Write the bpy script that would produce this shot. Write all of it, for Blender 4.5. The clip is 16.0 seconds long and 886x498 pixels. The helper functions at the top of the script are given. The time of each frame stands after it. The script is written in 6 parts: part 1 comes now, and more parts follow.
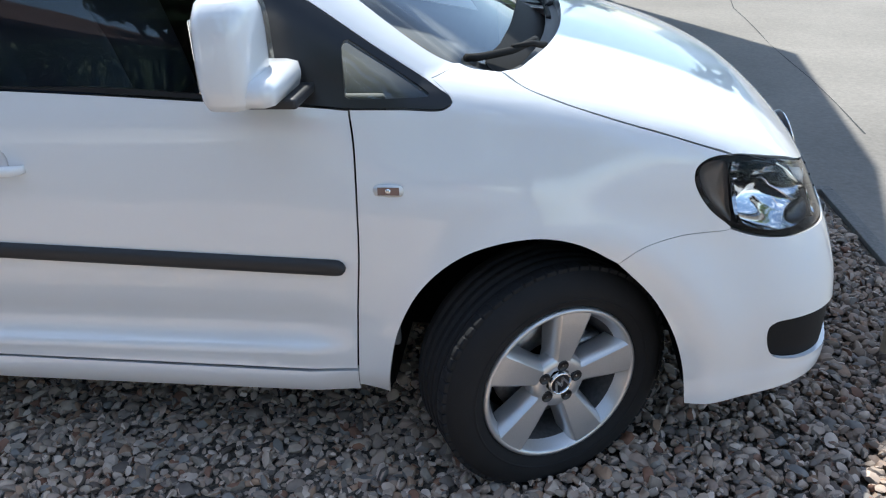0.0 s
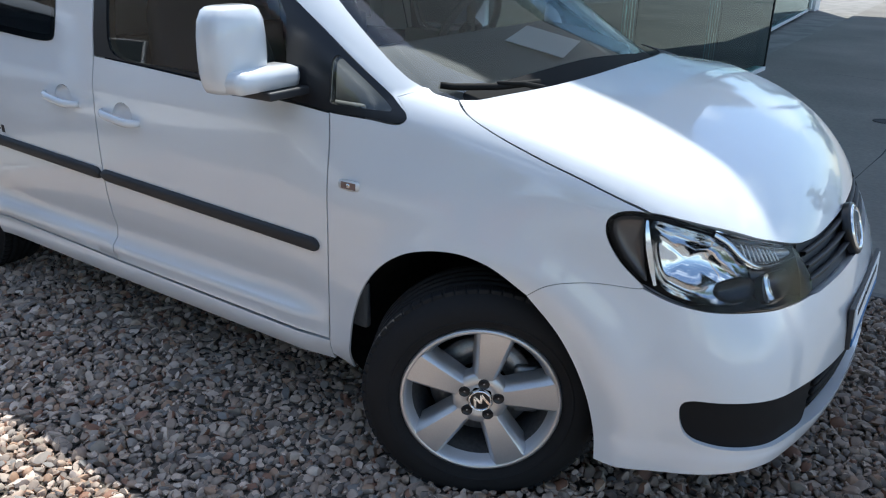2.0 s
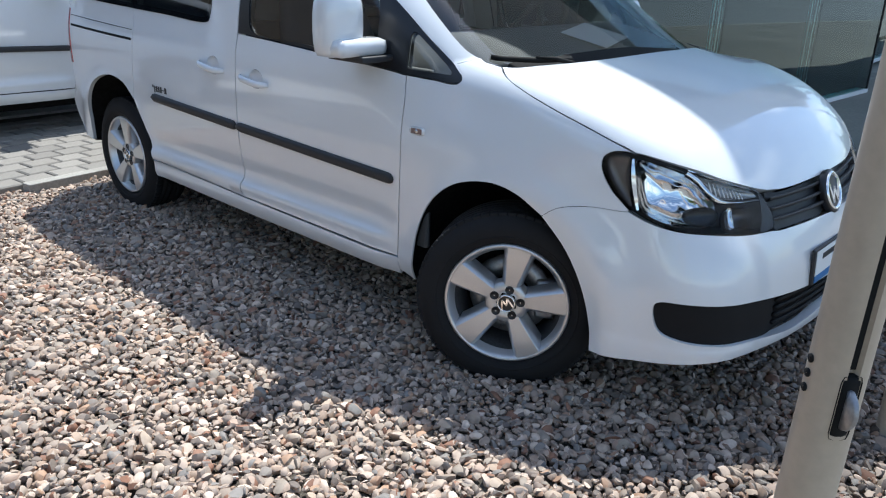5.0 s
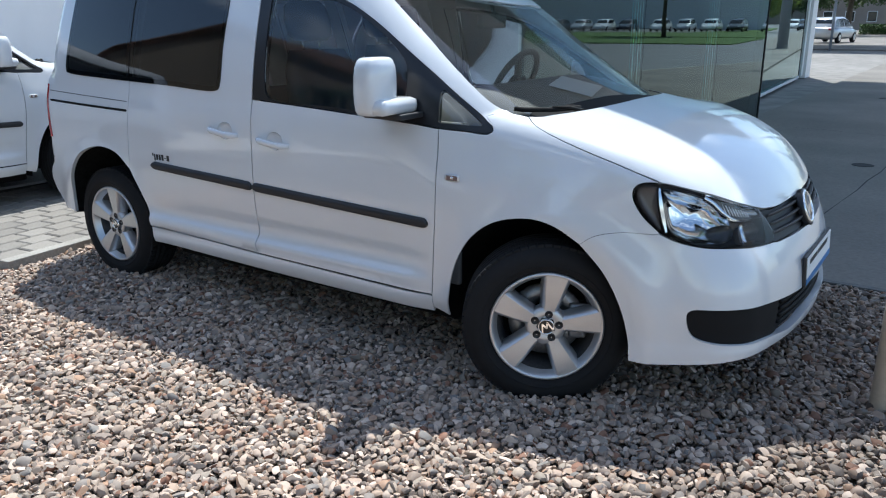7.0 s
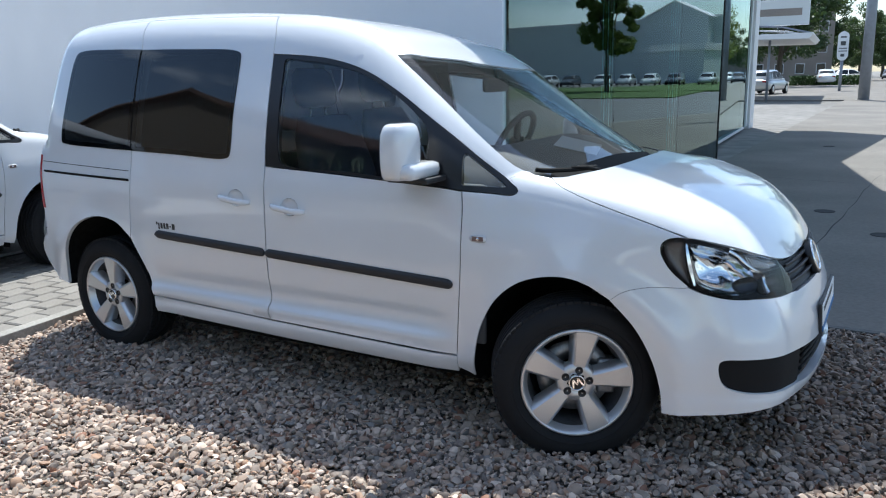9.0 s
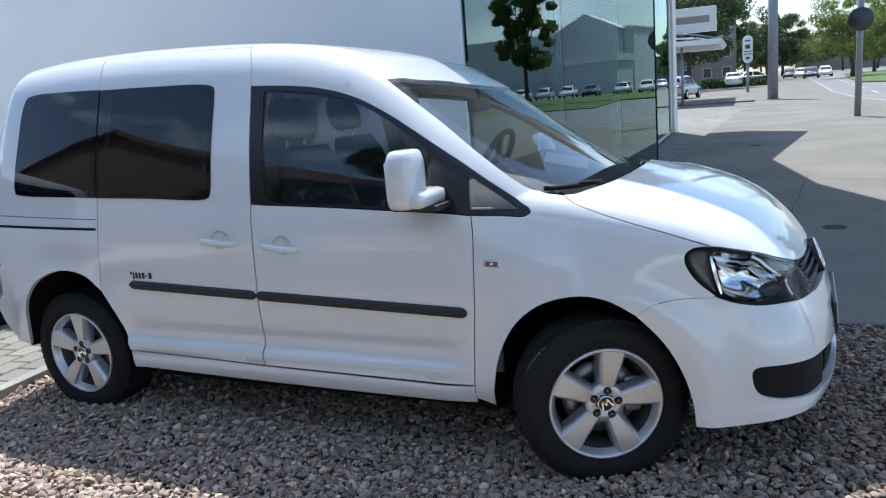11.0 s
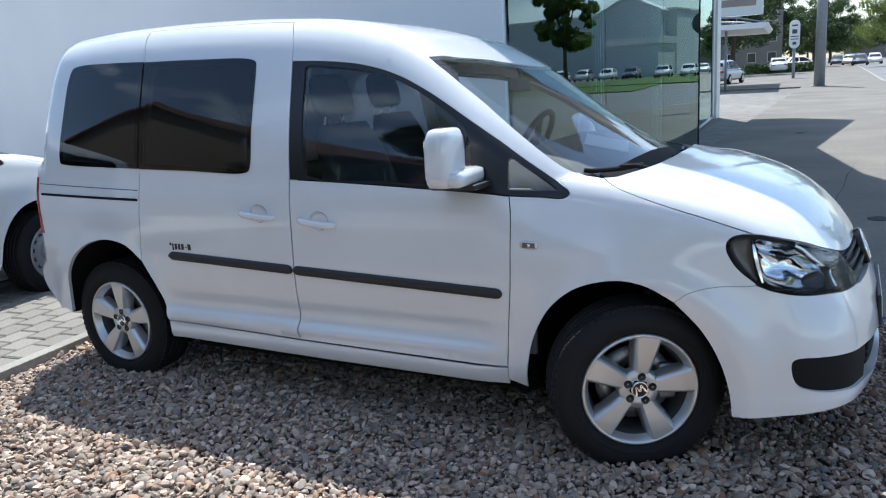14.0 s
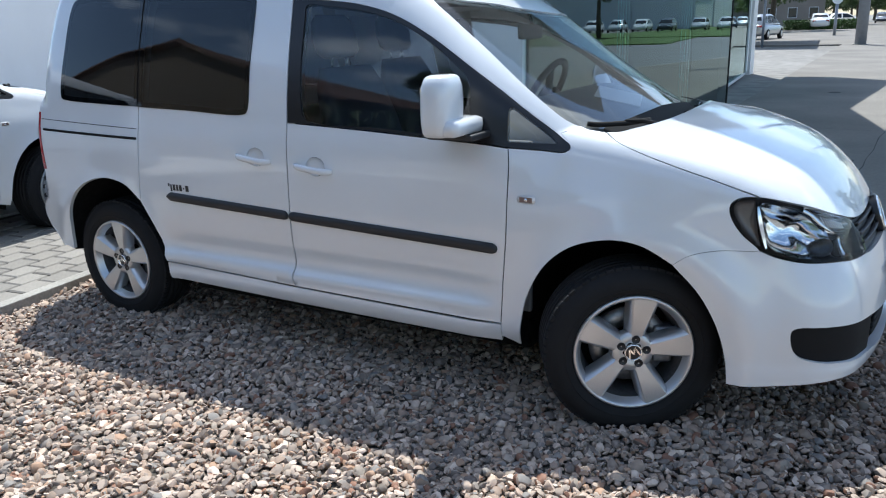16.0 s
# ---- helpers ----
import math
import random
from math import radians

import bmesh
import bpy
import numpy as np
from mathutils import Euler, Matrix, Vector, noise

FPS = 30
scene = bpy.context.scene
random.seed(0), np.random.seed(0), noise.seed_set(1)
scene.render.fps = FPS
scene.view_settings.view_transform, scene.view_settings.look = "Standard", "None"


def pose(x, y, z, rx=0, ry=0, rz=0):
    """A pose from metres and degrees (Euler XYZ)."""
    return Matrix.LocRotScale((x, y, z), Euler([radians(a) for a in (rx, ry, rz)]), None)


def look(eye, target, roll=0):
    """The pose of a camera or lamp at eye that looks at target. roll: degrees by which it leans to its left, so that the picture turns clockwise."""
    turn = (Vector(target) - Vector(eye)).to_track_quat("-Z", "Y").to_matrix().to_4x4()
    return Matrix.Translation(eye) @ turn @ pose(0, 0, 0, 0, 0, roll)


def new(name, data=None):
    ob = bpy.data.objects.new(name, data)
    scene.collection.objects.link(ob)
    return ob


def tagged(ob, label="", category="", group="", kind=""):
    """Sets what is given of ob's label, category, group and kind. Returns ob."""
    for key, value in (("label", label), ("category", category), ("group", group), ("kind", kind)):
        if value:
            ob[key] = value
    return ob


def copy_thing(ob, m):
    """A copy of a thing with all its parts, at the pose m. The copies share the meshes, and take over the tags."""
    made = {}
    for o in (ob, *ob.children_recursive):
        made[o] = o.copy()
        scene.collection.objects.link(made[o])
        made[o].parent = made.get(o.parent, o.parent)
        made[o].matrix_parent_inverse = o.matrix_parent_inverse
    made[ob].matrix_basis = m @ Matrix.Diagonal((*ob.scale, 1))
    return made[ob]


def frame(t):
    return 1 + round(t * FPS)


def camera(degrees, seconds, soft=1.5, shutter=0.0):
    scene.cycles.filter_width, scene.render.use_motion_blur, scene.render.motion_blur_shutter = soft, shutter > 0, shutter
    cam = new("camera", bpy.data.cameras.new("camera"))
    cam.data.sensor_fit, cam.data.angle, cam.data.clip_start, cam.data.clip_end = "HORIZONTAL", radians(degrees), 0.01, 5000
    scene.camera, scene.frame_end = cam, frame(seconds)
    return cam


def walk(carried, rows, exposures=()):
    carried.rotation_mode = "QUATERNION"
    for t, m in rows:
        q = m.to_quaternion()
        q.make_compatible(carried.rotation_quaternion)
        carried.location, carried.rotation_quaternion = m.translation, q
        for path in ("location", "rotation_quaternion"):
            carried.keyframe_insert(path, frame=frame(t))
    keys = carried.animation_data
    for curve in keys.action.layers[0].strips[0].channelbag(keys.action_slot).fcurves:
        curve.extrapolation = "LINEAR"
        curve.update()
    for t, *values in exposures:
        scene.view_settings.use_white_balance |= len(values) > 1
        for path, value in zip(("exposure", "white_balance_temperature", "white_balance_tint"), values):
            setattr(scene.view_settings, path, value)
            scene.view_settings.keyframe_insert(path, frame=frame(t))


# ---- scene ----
cam = camera(59.6, 16.0, 1.15)
PATH = [
    (0, (-0.070, -1.537, 1.424), (-0.307, 0.246, 0.550), -2.21),
    (0.5, (0.124, -1.478, 1.422), (-0.307, 0.255, 0.521), -2.28),
    (1, (0.369, -1.376, 1.397), (-0.263, 0.289, 0.486), -2.18),
    (1.5, (0.605, -1.394, 1.370), (-0.208, 0.233, 0.540), 0.24),
    (2, (0.864, -1.436, 1.393), (-0.166, 0.110, 0.650), 0.89),
    (2.5, (1.017, -1.387, 1.353), (-0.150, 0.050, 0.596), 1.47),
    (3, (1.202, -1.377, 1.359), (-0.038, -0.031, 0.550), 0.16),
    (3.5, (1.374, -1.490, 1.310), (0.134, -0.100, 0.582), 2.34),
    (4, (1.417, -1.574, 1.346), (0.129, -0.235, 0.605), 2.44),
    (6.5, (1.304, -2.278, 1.358), (0.178, -0.737, 0.762), 0.14),
    (7, (1.175, -2.351, 1.367), (0.095, -0.766, 0.800), -0.16),
    (7.5, (1.082, -2.418, 1.364), (0.049, -0.789, 0.839), -0.34),
    (8, (1.023, -2.500, 1.374), (0.052, -0.824, 0.876), -0.67),
    (8.5, (0.996, -2.519, 1.397), (0.045, -0.825, 0.920), -1.15),
    (9, (0.950, -2.520, 1.400), (-0.043, -0.839, 0.969), -1.19),
    (11.5, (0.604, -2.549, 1.415), (-0.218, -0.767, 1.028), -5.08),
    (12, (0.604, -2.549, 1.414), (-0.268, -0.794, 1.010), -5.20),
    (12.5, (0.611, -2.564, 1.416), (-0.307, -0.834, 1.011), -4.81),
    (13, (0.617, -2.563, 1.414), (-0.317, -0.840, 1.015), -4.18),
    (13.5, (0.617, -2.557, 1.413), (-0.308, -0.830, 1.011), -3.75),
    (14, (0.613, -2.547, 1.410), (-0.301, -0.822, 0.981), -3.46),
    (14.5, (0.612, -2.537, 1.411), (-0.296, -0.820, 0.933), -3.45),
    (15, (0.658, -2.468, 1.401), (-0.268, -0.775, 0.878), -2.80),
    (15.5, (0.692, -2.422, 1.394), (-0.268, -0.755, 0.846), -2.12),
    (16, (0.670, -2.430, 1.398), (-0.287, -0.764, 0.844), -1.77),
]
walk(cam, [(t, look(eye, target, roll)) for t, eye, target, roll in PATH], [(0, 1.00, 6250, 6), (0.5, 0.90, 6250, 6), (1.5, 0.75, 6200, 6), (2.5, 0.65, 6120, 6), (4, 0.71, 6080, 6), (7, 0.64, 6080, 6), (11.5, 0.65, 6080, 6), (13, 0.65, 6080, 6), (16, 0.68, 6080, 6)])
# ---- light ----
SUN_FROM = Vector((-0.20, 0.44, 1.0)).normalized()
world = bpy.data.worlds.new("sky")
scene.world = world
world.use_nodes = True
wn = world.node_tree.nodes
sky = wn.new("ShaderNodeTexSky")
sky.sky_type, sky.sun_disc = "NISHITA", False
sky.sun_elevation = math.asin(SUN_FROM.z)
sky.sun_rotation = math.atan2(SUN_FROM.x, SUN_FROM.y)
sky.air_density, sky.dust_density, sky.ozone_density = 1.0, 0.8, 1.6
# broken white cloud over the blue
coord = wn.new("ShaderNodeTexCoord")
cloud = wn.new("ShaderNodeTexNoise")
cloud.inputs["Scale"].default_value, cloud.inputs["Detail"].default_value, cloud.inputs["Roughness"].default_value = 3.2, 7.0, 0.55
squash = wn.new("ShaderNodeMapping")
squash.inputs["Scale"].default_value = (1.0, 1.0, 2.6)
ramp = wn.new("ShaderNodeValToRGB")
ramp.color_ramp.elements[0].position, ramp.color_ramp.elements[1].position = 0.53, 0.76
mixer = wn.new("ShaderNodeMix")
mixer.data_type = "RGBA"
mixer.inputs[7].default_value = (9.0, 9.9, 11.2, 1)
links = world.node_tree.links
links.new(coord.outputs["Generated"], squash.inputs["Vector"])
links.new(squash.outputs["Vector"], cloud.inputs["Vector"])
links.new(cloud.outputs["Fac"], ramp.inputs["Fac"])
links.new(ramp.outputs["Color"], mixer.inputs[0])
links.new(sky.outputs["Color"], mixer.inputs[6])
links.new(mixer.outputs[2], wn["Background"].inputs["Color"])
wn["Background"].inputs["Strength"].default_value = 0.13
sun = new("sun", bpy.data.lights.new("sun", "SUN"))
sun.data.energy, sun.data.angle, sun.data.color = 4.4, radians(0.5), (1.0, 0.965, 0.91)
sun.matrix_world = look(SUN_FROM * 30, (0, 0, 0))

# ---- the van's skin as one smooth solid, f < 0 inside (x ahead, y to its far side, z up; metres) ----
YC = 0.885
TOP_X = (-3.40, -3.25, -3.1, -2.8, -2.4, -1.95, -1.6, -1.3, -1.15, -1.0, -0.9, -0.8, -0.7, -0.55, -0.4, -0.25, -0.1, 0.05)
TOP_Z = (1.62, 1.683, 1.717, 1.752, 1.763, 1.753, 1.733, 1.703, 1.678, 1.641, 1.607, 1.552, 1.487, 1.376, 1.265, 1.155, 1.045, 0.935)
HOOD_X = (-0.6, -0.2, 0.0, 0.2, 0.4, 0.52, 0.62, 0.70, 0.76)
HOOD_Z = (1.13, 1.08, 1.045, 0.995, 0.925, 0.868, 0.80, 0.715, 0.60)
SIDE_Z = (0.15, 0.20, 0.25, 0.30, 0.335, 0.36, 0.385, 0.41, 0.44, 0.50, 0.60, 0.75, 0.88, 0.96, 1.02, 1.10, 1.25, 1.40, 1.55, 1.70, 1.85)
SIDE_Y = (0.13, 0.075, 0.036, 0.019, 0.022, 0.011, 0.012, 0.031, 0.036, 0.024, 0.010, 0.002, 0.004, 0.012, 0.026, 0.040, 0.076, 0.124, 0.180, 0.250, 0.35)
SIDE_PLAIN = (0.13, 0.085, 0.055, 0.036, 0.033, 0.0315, 0.03, 0.0285, 0.0265, 0.02, 0.01, 0.002, 0.004, 0.012, 0.026, 0.04, 0.076, 0.124, 0.18, 0.25, 0.35)
FRONT_Z = (0.10, 0.17, 0.22, 0.27, 0.31, 0.35, 0.39, 0.44, 0.50, 0.58, 0.66, 0.74, 0.85)
FRONT_X = (0.67, 0.715, 0.740, 0.754, 0.763, 0.766, 0.766, 0.761, 0.752, 0.725, 0.686, 0.646, 0.575)


def curve_at(v, xs, ys):
    """A smooth curve through the points, by cubic Hermite pieces."""
    xs, ys = np.asarray(xs, float), np.asarray(ys, float)
    slope = np.gradient(ys, xs)
    i = np.clip(np.searchsorted(xs, v) - 1, 0, len(xs) - 2)
    h = xs[i + 1] - xs[i]
    u = np.clip((v - xs[i]) / h, -0.5, 1.5)
    return ((1 + 2 * u) * (1 - u) ** 2 * ys[i] + u * (1 - u) ** 2 * h * slope[i]
            + u * u * (3 - 2 * u) * ys[i + 1] + u * u * (u - 1) * h * slope[i + 1])


def smax(a, b, r):
    """The larger of the two, rounded over r."""
    d = np.clip(0.5 + 0.5 * (a - b) / r, 0, 1)
    return b + (a - b) * d + r * d * (1 - d)


def ease(u):
    u = np.clip(u, 0, 1)
    return u * u * (3 - 2 * u)


BOW_LOW = 0.086


def side_inset(x, z):
    front = np.maximum(0, x + 0.50)
    back = np.maximum(0, -x - 2.5)
    at_z = np.where(x > 0, np.maximum(z, 0.28), z)
    doors = np.clip((-0.50 - x) / 0.12, 0, 1) * np.clip((x + 2.36) / 0.12, 0, 1)
    plain = curve_at(at_z, SIDE_Z, SIDE_PLAIN)
    low = ease((z - 0.40) / 0.36)
    tuck = 0.038 * ease((z - 0.74) / 0.24) * ease((x + 0.65) / 0.38) * (1 - 0.45 * ease((x + 0.1) / 0.45))
    inset = plain + doors * (curve_at(at_z, SIDE_Z, SIDE_Y) - plain) + (BOW_LOW + (0.155 - BOW_LOW) * low) * front ** 2 + tuck + 0.05 * back ** 2
    for xa in (0.0, -2.682):
        d = np.hypot(x - xa, (z - 0.30) * 0.98)
        inset = inset - 0.020 * np.exp(-((d - 0.37) / 0.07) ** 2) * (z > 0.1)
    return inset


def lean(y, z):
    """How far the upper body hangs towards its far side on the soft gravel."""
    s = np.clip((z - 0.75) / 0.5, 0, 1)
    return 0.052 * np.maximum(0, y - 0.2) * s * s * (3 - 2 * s)


def cabin_f(x, y, z):
    """Below zero inside the cabin's sides, roof and screen, carried on below the bonnet."""
    z = z + lean(y, z)
    m = np.abs(y - YC)
    w = m / YC
    xs = x + 0.16 * w ** 2
    top = (z - curve_at(xs, TOP_X, TOP_Z) + 0.02 * w ** 2) * np.where(xs > -0.9, 0.82, 0.95)
    return smax((m - YC) + side_inset(x, z), top, 0.13)


def body_f(x, y, z):
    """Below zero inside the van's painted skin."""
    m = np.abs(y - YC)
    w = m / YC
    side = (m - YC) + side_inset(x, z)
    front = (x - curve_at(z, FRONT_Z, FRONT_X) + 0.14 * w ** 2 + 0.065 * w ** 4) * 0.9
    hood = (z - curve_at(x + 0.05 * w * w, HOOD_X, HOOD_Z) + 0.045 * w ** 2) * 0.92
    low_back = np.clip((0.60 - z) / 0.08, 0, 1)
    rear = -3.165 - x + 0.03 * w ** 3 + 0.10 * np.maximum(0, z - 1.0) ** 2 - 0.110 * low_back ** 2 * (3 - 2 * low_back) + 11.0 * np.maximum(0, 0.45 - z) ** 2
    floor = 0.17 - z
    lip = 0.009 / (1 + np.exp(np.clip((z - 0.292) / 0.006, -30, 30))) * np.clip((x - 0.26) / 0.1, 0, 1)
    low = smax(smax(side - lip, front - lip, 0.13), hood, 0.085)
    cabin = np.maximum(smax(cabin_f(x, y, z), rear, 0.12), x - 0.02)
    return np.maximum(np.minimum(low, cabin), np.maximum(rear, floor))


def skin(origin, way, near=-0.6, far=2.4, steps=140, f=body_f):
    """Where rays first meet the skin. origin, way: arrays (n, 3). A ray that misses gives nan."""
    origin, way = np.asarray(origin, float), np.asarray(way, float)
    t = np.full(len(origin), float(near))
    hit = np.zeros(len(origin), bool)
    lo, hi = t.copy(), t.copy()
    step = (far - near) / steps
    for k in range(steps):
        q = origin + (t + step)[:, None] * way
        inside = f(q[:, 0], q[:, 1], q[:, 2]) < 0
        fresh = inside & ~hit
        lo[fresh], hi[fresh] = t[fresh], t[fresh] + step
        hit |= inside
        t = t + step
        if hit.all():
            break
    for k in range(30):
        mid = (lo + hi) / 2
        q = origin + mid[:, None] * way
        inside = f(q[:, 0], q[:, 1], q[:, 2]) < 0
        hi = np.where(inside, mid, hi)
        lo = np.where(inside, lo, mid)
    out = origin + hi[:, None] * way
    out[~hit] = np.nan
    return out


def slope_of(p, f=body_f):
    """The outward normal of the skin at the points p."""
    e = 2e-3
    g = np.stack([f(*(p + d).T) - f(*(p - d).T) for d in np.eye(3) * e], 1)
    return g / np.maximum(np.linalg.norm(g, axis=1), 1e-9)[:, None]


def from_side(x, z):
    """Skin points of the near side, looked at squarely from that side."""
    x, z = np.asarray(x, float), np.asarray(z, float)
    return skin(np.stack([x, np.full_like(x, -0.3), z], 1), np.tile([0.0, 1.0, 0.0], (len(x), 1)), 0, 1.2)


def on_screen(x, y):
    x, y = np.asarray(x, float), np.asarray(y, float)
    return skin(np.stack([x, y, np.full_like(x, 2.2)], 1), np.tile([0.0, 0.0, -1.0], (len(x), 1)), 0, 2.1, 140, cabin_f)


def from_above(x, y):
    x, y = np.asarray(x, float), np.asarray(y, float)
    return skin(np.stack([x, y, np.full_like(x, 2.2)], 1), np.tile([0.0, 0.0, -1.0], (len(x), 1)), 0, 2.1)


def from_back(y, z):
    y, z = np.asarray(y, float), np.asarray(z, float)
    return skin(np.stack([np.full_like(y, -3.6), y, z], 1), np.tile([1.0, 0.0, 0.0], (len(y), 1)), 0, 1.2)


PIVOT = (0.10, YC)


def from_front(a, z):
    """Skin points round the nose: a in degrees, 0 squarely to the near side, 90 straight ahead."""
    a, z = np.radians(np.asarray(a, float)), np.asarray(z, float)
    d = np.stack([np.sin(a), -np.cos(a), np.zeros_like(a)], 1)
    o = np.stack([np.full_like(a, PIVOT[0]), np.full_like(a, PIVOT[1]), z], 1) + 1.6 * d
    return skin(o, -d, 0, 1.6)

# ---- building kit ----
def part(name, bm, mat, parent=None, label="", smooth=False):
    """Links a bmesh as one mesh object, under parent where one is given."""
    me = bpy.data.meshes.new(name)
    bm.to_mesh(me)
    bm.free()
    me.materials.append(mat)
    if smooth:
        me.shade_smooth()
    ob = new(name, me)
    if parent:
        ob.parent = parent
    if label:
        ob["label"] = label
    return ob


def thing(name, label, category, at=None, group="", kind=""):
    ob = new(name)
    if at is not None:
        ob.matrix_basis = at
    return tagged(ob, label, category, group, kind)


def box(bm, lo, hi, bevel=0.0, m=None):
    """A box between two corners, its edges rounded by bevel."""
    lo, hi = Vector(lo), Vector(hi)
    made = bmesh.ops.create_cube(bm, size=1)["verts"]
    for v in made:
        v.co = Vector([lo[k] + (v.co[k] + 0.5) * (hi[k] - lo[k]) for k in range(3)])
    if bevel:
        edges = list({e for v in made for e in v.link_edges})
        out = bmesh.ops.bevel(bm, geom=edges, offset=bevel, segments=2, affect="EDGES", profile=0.6)
        made = list({v for f in out["faces"] for v in f.verts} | {v for v in made if v.is_valid})
    if m is not None:
        bmesh.ops.transform(bm, matrix=m, verts=made)
    return made


def boxes(*specs):
    bm = bmesh.new()
    for lo, hi, bevel in specs:
        box(bm, lo, hi, bevel)
    return bm


def lathe(bm, profile, n=48, m=None, closed=False):
    """Turns (radius, height) points about z; m then places it."""
    rings = []
    m = m or Matrix()
    for r, h in profile:
        rings.append([bm.verts.new(m @ Vector((r * math.cos(2 * math.pi * k / n), r * math.sin(2 * math.pi * k / n), h))) for k in range(n)])
    for a, b in zip(rings, rings[1:] + ([rings[0]] if closed else [])):
        for k in range(n):
            bm.faces.new((a[k], a[(k + 1) % n], b[(k + 1) % n], b[k]))
    return rings


def tube(bm, path, radius, n=10, cap=True):
    """A round bar along the points; radius: one number or one a point."""
    path = [Vector(p) for p in path]
    radii = radius if hasattr(radius, "__len__") else [radius] * len(path)
    rings = []
    up = Vector((0.13, 0.31, 0.94)).normalized()
    for k, p in enumerate(path):
        t = (path[min(k + 1, len(path) - 1)] - path[max(k - 1, 0)]).normalized()
        a = t.cross(up)
        a = (a if a.length > 0.05 else t.cross(Vector((1, 0, 0)))).normalized()
        b = t.cross(a)
        rings.append([bm.verts.new(p + radii[k] * (math.cos(2 * math.pi * j / n) * a + math.sin(2 * math.pi * j / n) * b)) for j in range(n)])
    for a, b in zip(rings, rings[1:]):
        for j in range(n):
            bm.faces.new((a[j], a[(j + 1) % n], b[(j + 1) % n], b[j]))
    if cap:
        bm.faces.new(rings[0][::-1])
        bm.faces.new(rings[-1])
    return rings


def prism(bm, outline, lo, hi, axis=2):
    """A polygon given in the two other axes, drawn out along axis."""
    def at(p, h):
        q = [p[0], p[1]]
        q.insert(axis, h)
        return bm.verts.new(q)
    a, b = [at(p, lo) for p in outline], [at(p, hi) for p in outline]
    n = len(outline)
    bm.faces.new(a[::-1])
    bm.faces.new(b)
    for k in range(n):
        bm.faces.new((a[k], a[(k + 1) % n], b[(k + 1) % n], b[k]))
    bmesh.ops.recalc_face_normals(bm, faces=bm.faces[:])


def raw_mesh(name, co, faces, mat, parent=None, smooth=True):
    me = bpy.data.meshes.new(name)
    me.from_pydata([tuple(c) for c in co], [], faces)
    me.materials.append(mat)
    if smooth:
        me.shade_smooth()
    me.update()
    ob = new(name, me)
    if parent:
        ob.parent = parent
    return ob


def spline(points, step=0.012, closed=True):
    """A smooth loop through (a, b) points; a third value 1 makes a point a corner."""
    pts = [(p[0], p[1]) for p in points]
    corner = [len(p) > 2 for p in points]
    n = len(pts)
    out = []
    for k in range(n if closed else n - 1):
        p1, p2 = np.array(pts[k]), np.array(pts[(k + 1) % n])
        p0 = np.array(pts[k - 1]) if (closed or k > 0) and not corner[k] else p1 - (p2 - p1)
        j = (k + 1) % n
        p3 = np.array(pts[(k + 2) % n]) if (closed or k + 2 < n) and not corner[j] else p2 + (p2 - p1)
        if corner[k] and corner[j]:
            p0, p3 = 2 * p1 - p2, 2 * p2 - p1
        m = max(1, int(round(np.linalg.norm(p2 - p1) / step)))
        # centripetal tangents
        d01, d12, d23 = (max(1e-4, np.linalg.norm(v) ** 0.5) for v in (p1 - p0, p2 - p1, p3 - p2))
        t1 = d12 * ((p1 - p0) / d01 - (p2 - p0) / (d01 + d12) + (p2 - p1) / d12)
        t2 = d12 * ((p2 - p1) / d12 - (p3 - p1) / (d12 + d23) + (p3 - p2) / d23)
        for u in np.arange(m) / m:
            out.append((2 * u ** 3 - 3 * u * u + 1) * p1 + (u ** 3 - 2 * u * u + u) * t1 + (3 * u * u - 2 * u ** 3) * p2 + (u ** 3 - u * u) * t2)
    if not closed:
        out.append(np.array(pts[-1]))
    return np.array(out)


def within(q, loop):
    """Which of the points q lie in the closed loop."""
    x, y = q[:, 0][:, None], q[:, 1][:, None]
    a, b = loop, np.roll(loop, -1, 0)
    cross = ((a[:, 1] > y) != (b[:, 1] > y)) & (x < (b[:, 0] - a[:, 0]) * (y - a[:, 1]) / (b[:, 1] - a[:, 1] + 1e-12) + a[:, 0])
    return cross.sum(1) % 2 == 1


def pulled_in(loop, d):
    """The loop moved inwards by d."""
    area = 0.5 * np.sum(loop[:, 0] * np.roll(loop[:, 1], -1) - np.roll(loop[:, 0], -1) * loop[:, 1])
    t = np.roll(loop, -1, 0) - np.roll(loop, 1, 0)
    nrm = np.stack([-t[:, 1], t[:, 0]], 1) * (1 if area > 0 else -1)
    return loop + d * nrm / np.maximum(np.linalg.norm(nrm, axis=1), 1e-9)[:, None]


